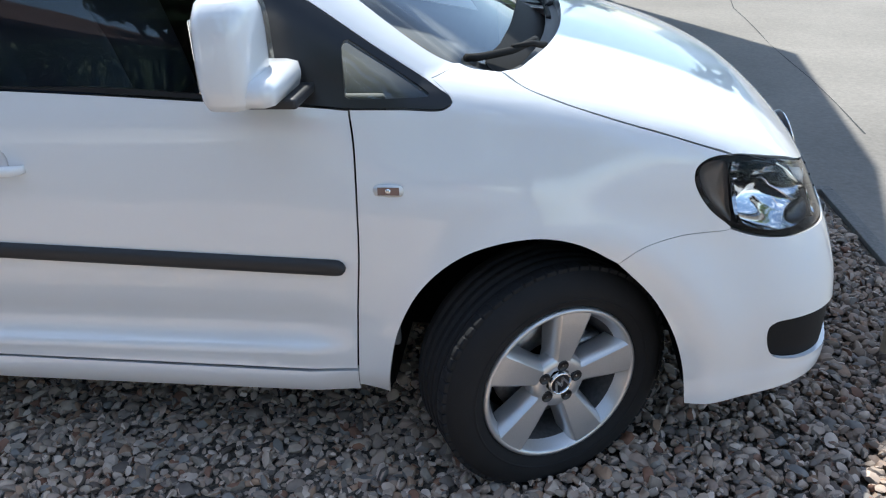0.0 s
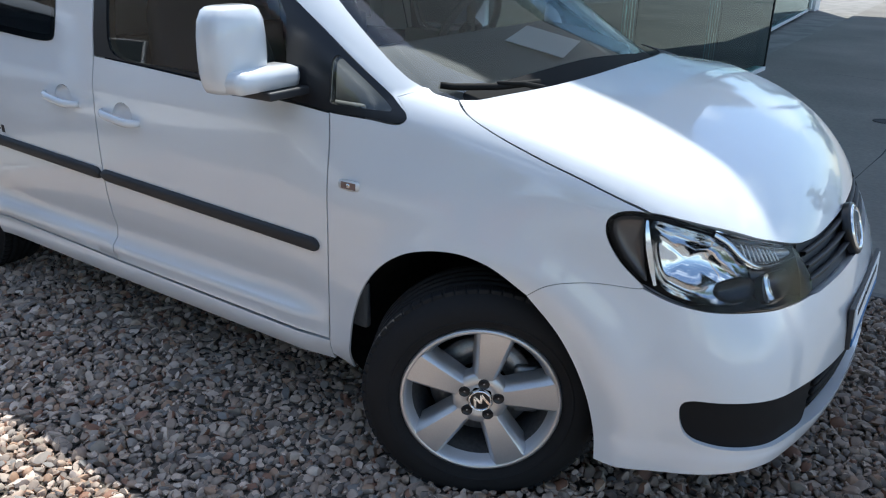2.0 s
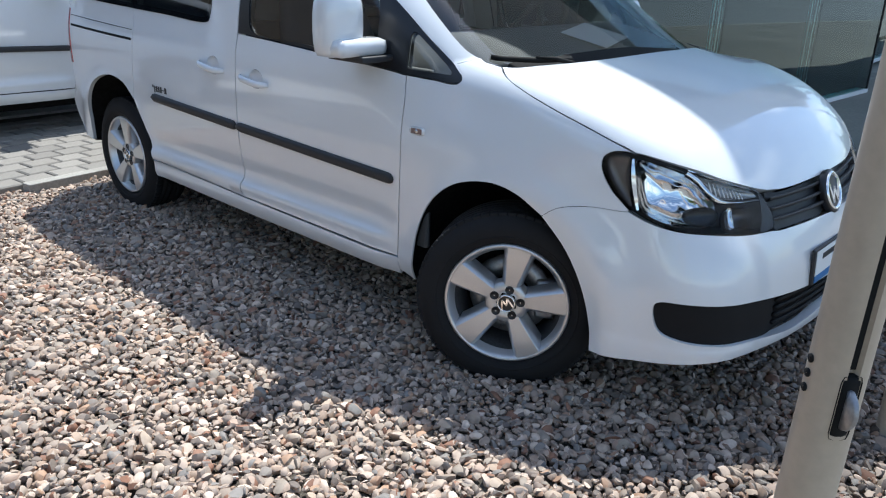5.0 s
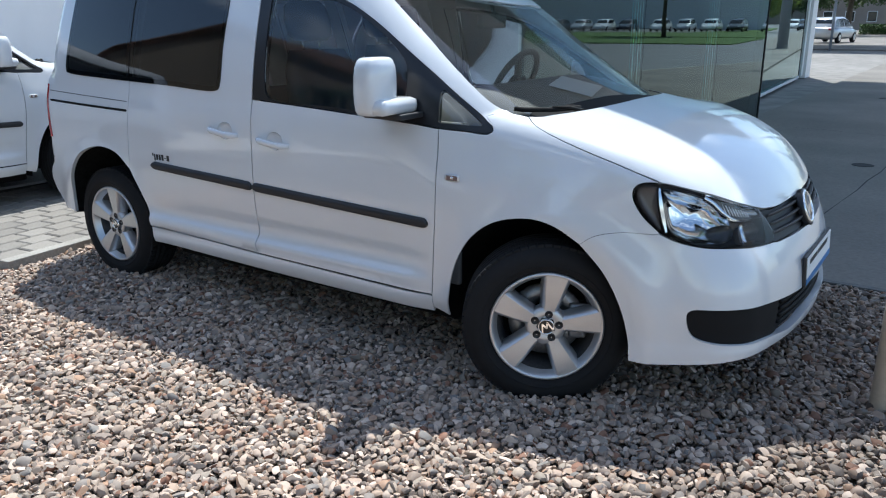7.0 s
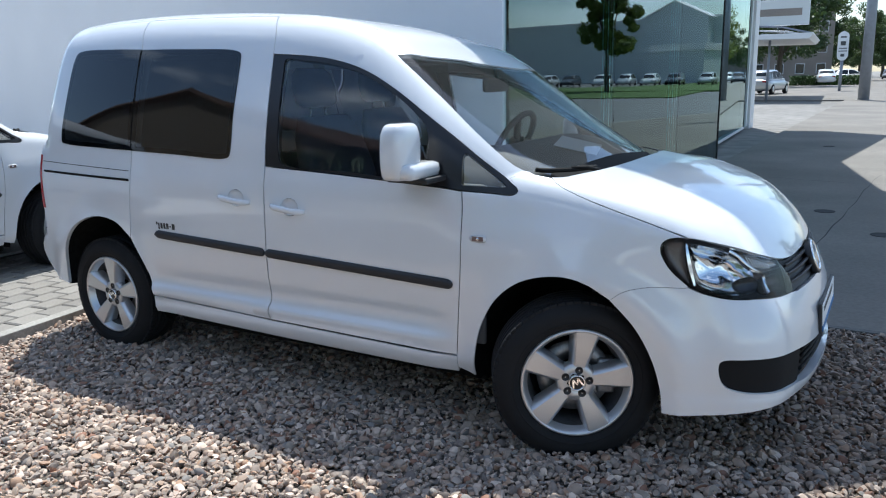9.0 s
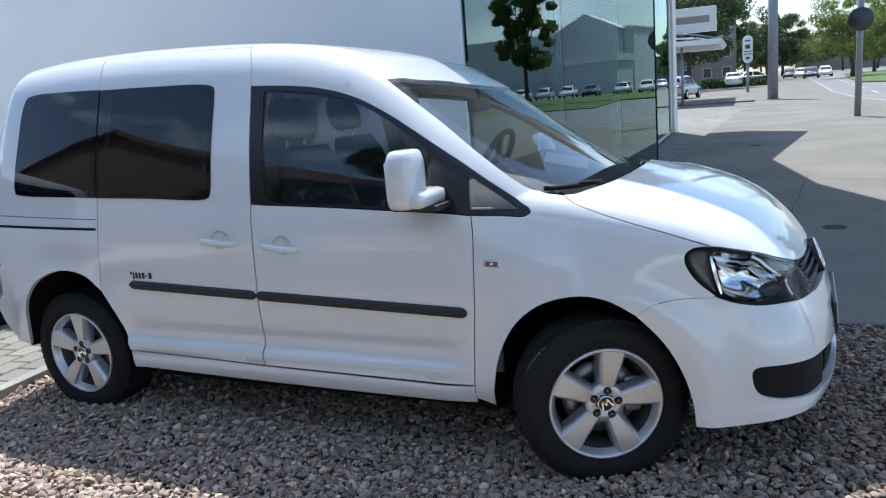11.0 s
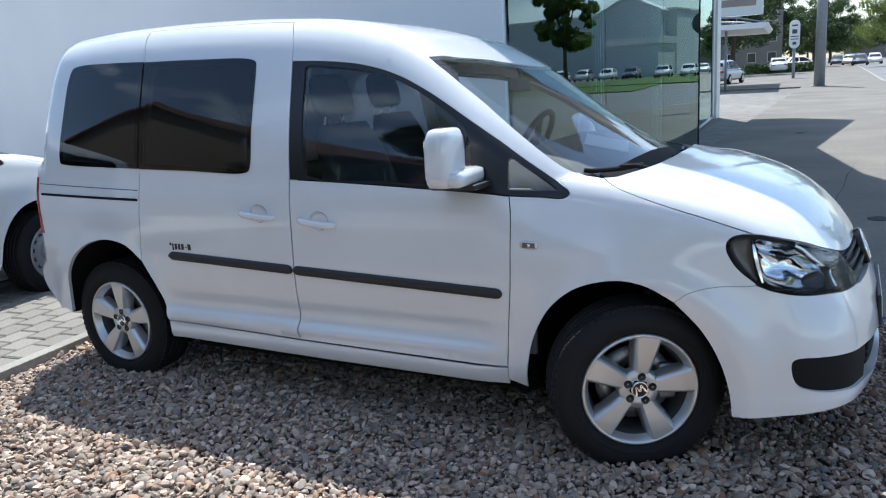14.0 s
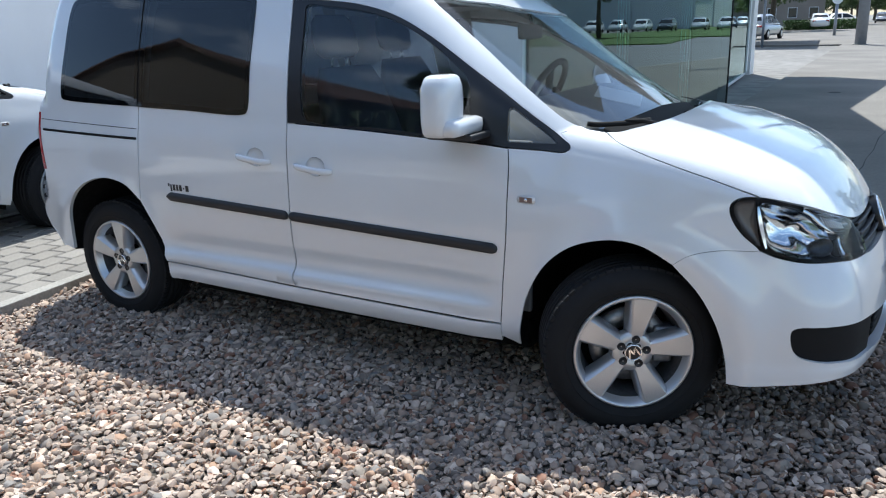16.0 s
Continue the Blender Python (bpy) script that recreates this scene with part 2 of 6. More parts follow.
def panel(name, loops, lift, mat, parent, h=0.035, gap=0.0016, rim=0.02, sink=0.0, label="", both=False, f=body_f):
    """A sheet of the van's skin: loops in the two numbers that lift() turns into skin points, the first one the outline,
    the others holes. Pulled in by gap, its rim turned inwards. both: a mirrored twin for the far side too."""
    from mathutils.geometry import delaunay_2d_cdt
    loops = [pulled_in(np.asarray(l), gap if k == 0 else -gap) for k, l in enumerate(loops)]
    lo, hi = loops[0].min(0), loops[0].max(0)
    gx, gy = np.meshgrid(np.arange(lo[0] + h / 2, hi[0], h), np.arange(lo[1] + h / 2, hi[1], h))
    gx = gx + (np.arange(gx.shape[0]) % 2)[:, None] * h / 2
    q = np.stack([gx.ravel(), gy.ravel()], 1)
    edge = np.concatenate(loops)
    keep = within(q, loops[0])
    for hole in loops[1:]:
        keep &= ~within(q, hole)
    q = q[keep]
    if len(q):
        near = np.min(np.hypot(q[:, 0][:, None] - edge[:, 0], q[:, 1][:, None] - edge[:, 1]), 1)
        q = q[near > 0.4 * h]
    flat = np.concatenate([edge, q])
    edges, base = [], 0
    for l in loops:
        edges += [(base + k, base + (k + 1) % len(l)) for k in range(len(l))]
        base += len(l)
    v2, _, tris, *_ = delaunay_2d_cdt([Vector(p) for p in flat], edges, [], 0, 1e-7)
    v2 = np.array([tuple(v) for v in v2])
    tris = np.array([t[:3] for t in tris])
    mid = v2[tris].mean(1)
    good = within(mid, loops[0])
    for hole in loops[1:]:
        good &= ~within(mid, hole)
    tris = tris[good]
    p = lift(v2[:, 0], v2[:, 1])
    bad = np.isnan(p).any(1)
    tris = tris[~bad[tris].any(1)]
    p = np.nan_to_num(p)
    nr = np.nan_to_num(slope_of(p, f))
    p = p - sink * nr
    fn = np.cross(p[tris[:, 1]] - p[tris[:, 0]], p[tris[:, 2]] - p[tris[:, 0]])
    flip = (fn * nr[tris].mean(1)).sum(1) < 0
    tris[flip] = tris[flip][:, ::-1]
    # rim
    co, no, faces = list(p), list(nr), [tuple(int(k) for k in t) for t in tris]
    count = {}
    for t in faces:
        for k in range(3):
            e = (t[k], t[(k + 1) % 3])
            count[tuple(sorted(e))] = None if tuple(sorted(e)) in count else e
    for e in (e for e in count.values() if e):
        a, b = e
        side = np.cross(p[b] - p[a], nr[a])
        side = side / max(np.linalg.norm(side), 1e-9)
        k = len(co)
        co += [p[a], p[b], p[b] - rim * nr[b], p[a] - rim * nr[a]]
        no += [side] * 4
        faces.append((k + 1, k, k + 3, k + 2))
    made = []
    for twin in ((False, True) if both else (False,)):
        c, m = np.array(co), np.array(no)
        f = faces
        if twin:
            drop = lean(2 * YC - c[:, 1], c[:, 2]) - lean(c[:, 1], c[:, 2])
            c[:, 1], c[:, 2], m[:, 1] = 2 * YC - c[:, 1], c[:, 2] - drop, -m[:, 1]
            f = [t[::-1] for t in faces]
        me = bpy.data.meshes.new(name)
        me.from_pydata(c.tolist(), [], f)
        me.materials.append(mat)
        me.shade_smooth()
        me.normals_split_custom_set_from_vertices(m.tolist())
        ob = new(name, me)
        if label:
            ob["label"] = label
        made.append(ob)
    for k, ob in enumerate(made):
        ob.parent = parent[k] if isinstance(parent, (list, tuple)) else parent
    return made if both else made[0]


ARC = 0.0131


def round_nose(u, z):
    return from_front(np.asarray(u) / ARC, z)


def side_to_nose(pts):
    """Points (x, z) of the side, as (u, z) round the nose."""
    p = from_side([q[0] for q in pts], [q[1] for q in pts])
    a = np.degrees(np.arctan2(p[:, 0] - PIVOT[0], PIVOT[1] - p[:, 1]))
    return [(float(v) * ARC, q[1], *q[2:]) for v, q in zip(a, pts)]


def nose_to_side(pts):
    p = from_front([q[0] for q in pts], [q[1] for q in pts])
    return [(float(v[0]), q[1], *q[2:]) for v, q in zip(p, pts)]

# ---- materials ----
def material(name, colour=(0.5, 0.5, 0.5), rough=0.5, metal=0.0, coat=0.0, **more):
    m = bpy.data.materials.new(name)
    m.use_nodes = True
    b = m.node_tree.nodes["Principled BSDF"]
    b.inputs["Base Color"].default_value = (*colour, 1)
    b.inputs["Roughness"].default_value, b.inputs["Metallic"].default_value = rough, metal
    b.inputs["Coat Weight"].default_value, b.inputs["Coat Roughness"].default_value = coat, 0.06
    for key, value in more.items():
        b.inputs[key].default_value = value
    return m


def grain(m, scale, amount=0.2, bump=0.0, distance=0.002, rough=0.0, detail=6.0, stretch=(1, 1, 1), second=None):
    """Noise in colour, gloss and relief; second: a (scale, amount) of larger patches."""
    nt = m.node_tree
    n, link = nt.nodes, nt.links.new
    b = n["Principled BSDF"]
    place, size = n.new("ShaderNodeTexCoord"), n.new("ShaderNodeMapping")
    size.inputs["Scale"].default_value = stretch
    link(place.outputs["Object"], size.inputs["Vector"])
    base = tuple(b.inputs["Base Color"].default_value)
    value = None
    for sc, am in ((scale, amount), *(() if second is None else (second,))):
        tex = n.new("ShaderNodeTexNoise")
        tex.inputs["Scale"].default_value, tex.inputs["Detail"].default_value = sc, detail
        link(size.outputs["Vector"], tex.inputs["Vector"])
        span = n.new("ShaderNodeMapRange")
        span.inputs[1].default_value, span.inputs[2].default_value = 0.28, 0.72
        span.inputs[3].default_value, span.inputs[4].default_value = 1 - am, 1 + am
        link(tex.outputs["Fac"], span.inputs[0])
        if value is None:
            first, value = tex, span.outputs[0]
        else:
            times = n.new("ShaderNodeMath")
            times.operation = "MULTIPLY"
            link(value, times.inputs[0]), link(span.outputs[0], times.inputs[1])
            value = times.outputs[0]
    tint = n.new("ShaderNodeVectorMath")
    tint.operation = "SCALE"
    tint.inputs[0].default_value = base[:3]
    link(value, tint.inputs["Scale"])
    link(tint.outputs[0], b.inputs["Base Color"])
    if bump:
        relief = n.new("ShaderNodeBump")
        relief.inputs["Strength"].default_value, relief.inputs["Distance"].default_value = bump, distance
        link(first.outputs["Fac"], relief.inputs["Height"])
        link(relief.outputs[0], b.inputs["Normal"])
    if rough:
        gloss = n.new("ShaderNodeMapRange")
        r0 = b.inputs["Roughness"].default_value
        gloss.inputs[3].default_value, gloss.inputs[4].default_value = max(0.02, r0 - rough), min(1, r0 + rough)
        link(first.outputs["Fac"], gloss.inputs[0])
        link(gloss.outputs[0], b.inputs["Roughness"])
    return m


def by_piece(m, tones, island=False, rough=None):
    """Colour drawn per piece from the tones."""
    nt = m.node_tree
    n, link = nt.nodes, nt.links.new
    b = n["Principled BSDF"]
    if island:
        out = n.new("ShaderNodeNewGeometry").outputs["Random Per Island"]
    else:
        out = n.new("ShaderNodeObjectInfo").outputs["Random"]
    ramp = n.new("ShaderNodeValToRGB")
    ramp.color_ramp.interpolation = "CONSTANT"
    el = ramp.color_ramp.elements
    while len(el) < len(tones):
        el.new(0.5)
    for k, tone in enumerate(tones):
        el[k].position, el[k].color = k / len(tones), (*tone, 1)
    link(out, ramp.inputs["Fac"])
    tex = n.new("ShaderNodeTexNoise")
    tex.inputs["Scale"].default_value, tex.inputs["Detail"].default_value = 60, 5
    place = n.new("ShaderNodeTexCoord")
    link(place.outputs["Object"], tex.inputs["Vector"])
    span = n.new("ShaderNodeMapRange")
    span.inputs[3].default_value, span.inputs[4].default_value = 0.72, 1.25
    link(tex.outputs["Fac"], span.inputs[0])
    tint = n.new("ShaderNodeVectorMath")
    tint.operation = "SCALE"
    link(ramp.outputs["Color"], tint.inputs[0]), link(span.outputs[0], tint.inputs["Scale"])
    link(tint.outputs[0], b.inputs["Base Color"])
    return m


def glass_material(name, tint, rough=0.0, thin=0.8, mirror=(1, 1, 1)):
    """A pane that mirrors by angle and lets tinted light through."""
    m = bpy.data.materials.new(name)
    m.use_nodes = True
    n, link = m.node_tree.nodes, m.node_tree.links.new
    n.remove(n["Principled BSDF"])
    clear, shine, mix, edge = (n.new(k) for k in ("ShaderNodeBsdfTransparent", "ShaderNodeBsdfGlossy", "ShaderNodeMixShader", "ShaderNodeFresnel"))
    clear.inputs["Color"].default_value = (*tint, 1)
    shine.inputs["Roughness"].default_value = rough
    shine.inputs["Color"].default_value = (*mirror, 1)
    edge.inputs["IOR"].default_value = thin
    link(edge.outputs[0], mix.inputs[0]), link(clear.outputs[0], mix.inputs[1]), link(shine.outputs[0], mix.inputs[2])
    link(mix.outputs[0], n["Material Output"].inputs["Surface"])
    return m


WHITE = grain(material("white paint", (0.715, 0.73, 0.748), 0.35, 0.0, 1.0, **{"Coat IOR": 1.75, "Coat Tint": (1, 1, 1, 1)}), 900, 0.012, 0, 0, 0.03, second=(3.0, 0.02))
BLACK = grain(material("black plastic trim", (0.022, 0.022, 0.024), 0.55), 700, 0.15, 0.25, 0.0006, 0.08)
GLOSSBLACK = material("black pillar film", (0.012, 0.012, 0.014), 0.28)
SEAL = material("rubber seal", (0.008, 0.008, 0.008), 0.75, **{"Specular IOR Level": 0.2})
DARK = grain(material("wheel house", (0.008, 0.008, 0.008), 0.9, **{"Specular IOR Level": 0.1}), 40, 0.4, 0.5, 0.004)
TYRE = grain(material("tyre rubber", (0.011, 0.011, 0.012), 0.8, **{"Specular IOR Level": 0.3}), 220, 0.2, 0.2, 0.001, 0.08, second=(12, 0.15))
ALLOY = grain(material("silver alloy", (0.56, 0.57, 0.585), 0.34, 0.75, 0.5), 260, 0.04, 0, 0, 0.05)
STEEL = grain(material("dull steel", (0.33, 0.33, 0.34), 0.45, 0.9), 90, 0.25, 0.2, 0.001, 0.12)
DUSTY = grain(material("dusty dark alloy", (0.10, 0.10, 0.105), 0.6, 0.6), 90, 0.2)
CHROME = material("chrome", (0.85, 0.86, 0.87), 0.06, 1.0)
MIRROR_M = material("lamp reflector", (0.82, 0.83, 0.84), 0.09, 1.0)
LAMPDARK = material("dark glossy lamp housing", (0.13, 0.115, 0.108), 0.22, 0.45)
INTAKE = grain(material("black intake plastic", (0.010, 0.010, 0.011), 0.7, **{"Specular IOR Level": 0.2}), 700, 0.15, 0.25, 0.0006, 0.08)
LENS = glass_material("clear lens", (0.94, 0.95, 0.96), 0.0, 1.2)
LAMPBLACK = material("black lamp plastic", (0.012, 0.012, 0.013), 0.25)
INDICATOR = material("clear indicator bowl", (0.42, 0.42, 0.41), 0.18, 0.7)
CLEARP = material("clear ribbed plastic", (0.75, 0.74, 0.72), 0.12, 0.2, 0.5)
RED = material("red lamp plastic", (0.33, 0.012, 0.016), 0.15, 0.0, 0.8)
GLASS = glass_material("clear car glass", (0.92, 0.955, 0.945), 0.0, 1.7)
SCREEN = glass_material("windscreen glass", (0.93, 0.965, 0.935), 0.0, 1.8)
PRIVACY = glass_material("dark privacy glass", (0.27, 0.29, 0.30), 0.0, 1.6)
SHOPGLASS = glass_material("showroom glass", (0.68, 0.90, 0.87), 0.0, 2.1, (0.78, 0.96, 0.98))
CLOTH = grain(material("blue grey seat cloth", (0.04, 0.052, 0.075), 0.95), 500, 0.25, 0.3, 0.001)
CABIN = grain(material("grey cabin plastic", (0.125, 0.13, 0.135), 0.75), 300, 0.12, 0.2, 0.0006)
CABIN_LIGHT = grain(material("light headliner", (0.48, 0.47, 0.44), 0.9), 300, 0.08)
PAPER = material("paper", (0.75, 0.76, 0.76), 0.7)
PLATEBLUE = material("blue print", (0.02, 0.16, 0.42), 0.4)
GRAVEL_TONES = [(0.34, 0.256, 0.196), (0.481, 0.371, 0.293), (0.243, 0.19, 0.155), (0.157, 0.125, 0.105), (0.396, 0.284, 0.208), (0.591, 0.464, 0.369), (0.305, 0.25, 0.198), (0.37, 0.232, 0.15), (0.223, 0.201, 0.181), (0.664, 0.528, 0.426), (0.355, 0.276, 0.217), (0.271, 0.21, 0.164), (0.443, 0.344, 0.263), (0.182, 0.142, 0.114), (0.533, 0.406, 0.315), (0.312, 0.222, 0.163), (0.266, 0.226, 0.193), (0.415, 0.3, 0.229), (0.24, 0.12, 0.075), (0.382, 0.305, 0.244)]
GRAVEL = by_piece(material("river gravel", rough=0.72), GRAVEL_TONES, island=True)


def darkened_along(m, way, start, end, least):
    """Darkens the colour of the stones, more towards way, with an uneven edge."""
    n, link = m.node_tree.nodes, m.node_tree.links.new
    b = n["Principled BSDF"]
    undarkened = b.inputs["Base Color"].links[0].from_socket
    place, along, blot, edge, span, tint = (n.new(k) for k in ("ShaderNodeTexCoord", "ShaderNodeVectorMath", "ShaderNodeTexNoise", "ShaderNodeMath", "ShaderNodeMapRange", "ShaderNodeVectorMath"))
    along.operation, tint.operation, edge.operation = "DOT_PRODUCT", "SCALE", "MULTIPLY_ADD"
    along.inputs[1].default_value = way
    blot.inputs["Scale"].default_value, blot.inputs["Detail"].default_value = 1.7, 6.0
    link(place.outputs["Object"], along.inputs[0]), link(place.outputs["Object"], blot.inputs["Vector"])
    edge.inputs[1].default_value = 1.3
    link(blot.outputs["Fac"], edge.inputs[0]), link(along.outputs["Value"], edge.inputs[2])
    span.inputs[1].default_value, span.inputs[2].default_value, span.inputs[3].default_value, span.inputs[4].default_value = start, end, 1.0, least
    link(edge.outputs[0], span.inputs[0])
    link(undarkened, tint.inputs[0]), link(span.outputs[0], tint.inputs["Scale"])
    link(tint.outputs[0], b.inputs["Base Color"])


# stones grow darker towards the van's nose and the right edge
darkened_along(GRAVEL, (1.0, 0.35, 0.0), 0.75, 1.75, 0.62)
GRAVELBED = grain(material("gravel bed", (0.085, 0.072, 0.058), 0.95), 55, 0.55, 1.0, 0.02, second=(400, 0.3))
EARTH = grain(material("far ground", (0.20, 0.19, 0.175), 0.95), 3, 0.25, 0.3, 0.01, second=(0.15, 0.2))
PAVER = by_piece(material("grey concrete pavers", rough=0.88), [(0.232, 0.215, 0.192), (0.205, 0.191, 0.171), (0.25, 0.233, 0.208), (0.19, 0.176, 0.158), (0.22, 0.203, 0.18)])
CONCRETE = grain(material("concrete kerb", (0.30, 0.285, 0.258), 0.9), 70, 0.16, 0.5, 0.003, second=(4, 0.18))
EDGING = grain(material("dull weathered edging", (0.13, 0.125, 0.118), 0.9), 70, 0.2, 0.5, 0.003, second=(4, 0.2))
YARDFAR = grain(material("pale yard paving", (0.40, 0.38, 0.35), 0.9), 40, 0.14, 0.4, 0.003, second=(0.6, 0.2))
JOINT = grain(material("joint sand", (0.085, 0.078, 0.07), 1.0), 120, 0.3, 0.4, 0.002)
ROAD = grain(material("road asphalt", (0.17, 0.17, 0.172), 0.85), 150, 0.2, 0.4, 0.004, second=(0.3, 0.12))
PAINTLINE = grain(material("road marking", (0.38, 0.38, 0.37), 0.8), 30, 0.2)
RENDERWALL = grain(material("white rendered wall", (0.92, 0.925, 0.93), 0.85), 260, 0.03, 0.25, 0.002, second=(0.8, 0.03))
WHITEMETAL = grain(material("white lacquered metal", (0.72, 0.73, 0.735), 0.45), 40, 0.04)
FRAME_M = grain(material("dark aluminium frame", (0.07, 0.075, 0.08), 0.4, 0.7), 80, 0.1)
POLE_M = grain(material("beige lacquered pole", (0.47, 0.385, 0.29), 0.42, 0.1), 60, 0.06, 0.08, 0.001, 0.08, second=(7, 0.07))
POLE_G = grain(material("grey metal pole", (0.25, 0.27, 0.30), 0.5, 0.3), 60, 0.1, second=(5, 0.1))
GRASS_M = grain(material("grass", (0.075, 0.13, 0.03), 0.9), 90, 0.4, 0.8, 0.03, second=(1.5, 0.25))
# leaf tones darkened to stand for the backlit street crowns
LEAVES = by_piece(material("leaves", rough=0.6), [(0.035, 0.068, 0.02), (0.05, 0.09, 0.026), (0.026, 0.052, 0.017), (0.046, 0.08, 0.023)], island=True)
BARK = grain(material("bark", (0.10, 0.08, 0.06), 0.95), 20, 0.35, 0.8, 0.02, stretch=(1, 1, 0.2))
PLASTER = grain(material("ochre plaster", (0.115, 0.095, 0.075), 0.9), 30, 0.08, second=(0.7, 0.1))
BRICKRED = grain(material("red roof tiles", (0.10, 0.06, 0.048), 0.85), 14, 0.3, 0.6, 0.03, second=(1, 0.15))
BRICKWALL = grain(material("red brick wall", (0.23, 0.105, 0.075), 0.9), 24, 0.2, second=(0.7, 0.12))
GREYWALL = grain(material("grey house wall", (0.27, 0.235, 0.205), 0.9), 20, 0.08, second=(0.6, 0.1))
INTERIOR = grain(material("showroom floor", (0.52, 0.54, 0.54), 0.35), 8, 0.08)
CURTAIN = grain(material("pale blind", (0.66, 0.68, 0.66), 0.9), 60, 0.06)
PAVEBASE = grain(material("worn concrete", (0.172, 0.158, 0.14), 0.92), 40, 0.14, 0.4, 0.003, second=(0.6, 0.22))
INNERWALL = grain(material("pale grey inner wall", (0.58, 0.63, 0.62), 0.9), 30, 0.06, second=(0.5, 0.1))
SILVER = grain(material("silver car paint", (0.50, 0.52, 0.54), 0.35, 0.6, 0.8), 500, 0.03)
CARWHITE = grain(material("white paint", (0.715, 0.73, 0.748), 0.35, 0.0, 1.0, **{"Coat IOR": 1.75, "Coat Tint": (1, 1, 1, 1)}), 900, 0.012, 0, 0, 0.03, second=(3.0, 0.02))
CARDARK = material("dark car paint", (0.03, 0.035, 0.05), 0.3, 0.0, 0.9)
CARGLASS = material("dark car window", (0.02, 0.025, 0.028), 0.08)
HEDGE = by_piece(material("hedge leaves", rough=0.6), [(0.05, 0.10, 0.02), (0.07, 0.13, 0.03), (0.035, 0.07, 0.018)], island=True)
BLINKCORE = material("ribbed smoky plastic", (0.22, 0.15, 0.135), 0.25, 0.3, 0.6)
DARKHALL = grain(material("grey hall cladding", (0.58, 0.62, 0.63), 0.7), 6, 0.1, stretch=(4, 4, 0.3))
CRACK = material("dark tar seam", (0.03, 0.03, 0.032), 0.9)


def lit_through(m, share, tint):
    """Thin leaves that let sunlight through."""
    n, link = m.node_tree.nodes, m.node_tree.links.new
    thin, mix = n.new("ShaderNodeBsdfTranslucent"), n.new("ShaderNodeMixShader")
    thin.inputs["Color"].default_value = (*tint, 1)
    mix.inputs[0].default_value = share
    link(n["Principled BSDF"].outputs[0], mix.inputs[1]), link(thin.outputs[0], mix.inputs[2])
    link(mix.outputs[0], n["Material Output"].inputs["Surface"])
    return m


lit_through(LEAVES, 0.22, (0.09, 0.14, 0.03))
# brighter copy of the leaves, with sunlight put into its colour
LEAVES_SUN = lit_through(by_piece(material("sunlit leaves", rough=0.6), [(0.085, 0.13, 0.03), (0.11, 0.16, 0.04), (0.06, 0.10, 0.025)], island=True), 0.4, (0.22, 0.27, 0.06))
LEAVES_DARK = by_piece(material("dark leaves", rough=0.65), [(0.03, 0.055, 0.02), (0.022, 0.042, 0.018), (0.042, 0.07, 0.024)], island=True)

# ---- the white van ----
SEAM = 0.30
van = thing("van", "white compact passenger van with black rub strips and alloy wheels", "van")

# outlines of the side, as (x, z)
DOOR_FRONT = [(-0.469, 0.979, 1), (-0.462, 0.91), (-0.461, 0.805), (-0.468, 0.654), (-0.489, 0.469), (-0.503, 0.315, 1)]
DOOR_BACK = [(-1.487, 0.326, 1), (-1.484, 0.40), (-1.474, 0.555), (-1.462, 0.735), (-1.458, 0.859), (-1.461, 1.036, 1)]
ARCH_F = [(-0.43, 0.235, 1), (-0.418, 0.33), (-0.388, 0.45), (-0.318, 0.575), (-0.215, 0.657), (-0.075, 0.691), (0.021, 0.675), (0.116, 0.620, 1)]
ARCH_F2 = [(0.116, 0.620, 1), (0.205, 0.52), (0.264, 0.41), (0.295, 0.30), (0.305, 0.216, 1)]
ARCH_R = [(-3.00, 0.32, 1), (-2.985, 0.42), (-2.94, 0.55), (-2.82, 0.672), (-2.64, 0.732), (-2.487, 0.712), (-2.388, 0.640, 1)]
ARCH_R2 = [(-2.388, 0.640, 1), (-2.318, 0.513), (-2.272, 0.38), (-2.262, 0.348, 1)]
LAMP_TIP = nose_to_side([(19.1, 0.679)])[0]
BUMPER_LINE = [(0.116, 0.620, 1), (0.165, 0.655), (0.247, 0.674), (LAMP_TIP[0] - 0.01, 0.6765), (*LAMP_TIP, 1)]
HOOD_LINE = [(0.357, 0.846, 1), (0.287, 0.873), (0.20, 0.903), (0.095, 0.936), (-0.03, 0.978), (-0.105, 1.008), (-0.150, 1.0325, 1)]
WINDOW_TOP = [(-0.262, 1.001), (-0.396, 1.089), (-0.529, 1.183), (-0.644, 1.258), (-0.817, 1.364), (-0.976, 1.440), (-1.14, 1.486), (-1.30, 1.508), (-1.492, 1.520, 1)]
LAMP_REAR = [(19.0, 0.849), (16.5, 0.849), (14.0, 0.843), (12.6, 0.826), (12.5, 0.800), (13.6, 0.765), (15.6, 0.728), (19.3, 0.681)]
LAMP_FRONT = [(22.8, 0.661), (28.4, 0.644), (36.8, 0.638), (45.9, 0.626), (51.9, 0.624), (53.9, 0.634), (54.1, 0.654), (51.3, 0.707), (48.6, 0.736), (43.9, 0.753), (37.0, 0.781), (29.0, 0.815)]
lamp_side = nose_to_side(LAMP_REAR)


def seam_z(x):
    return float(from_above([x], [SEAM])[0, 2])


def roof_seam(x0, x1, n=14):
    return [(x, seam_z(x)) for x in np.linspace(x0, x1, n)]


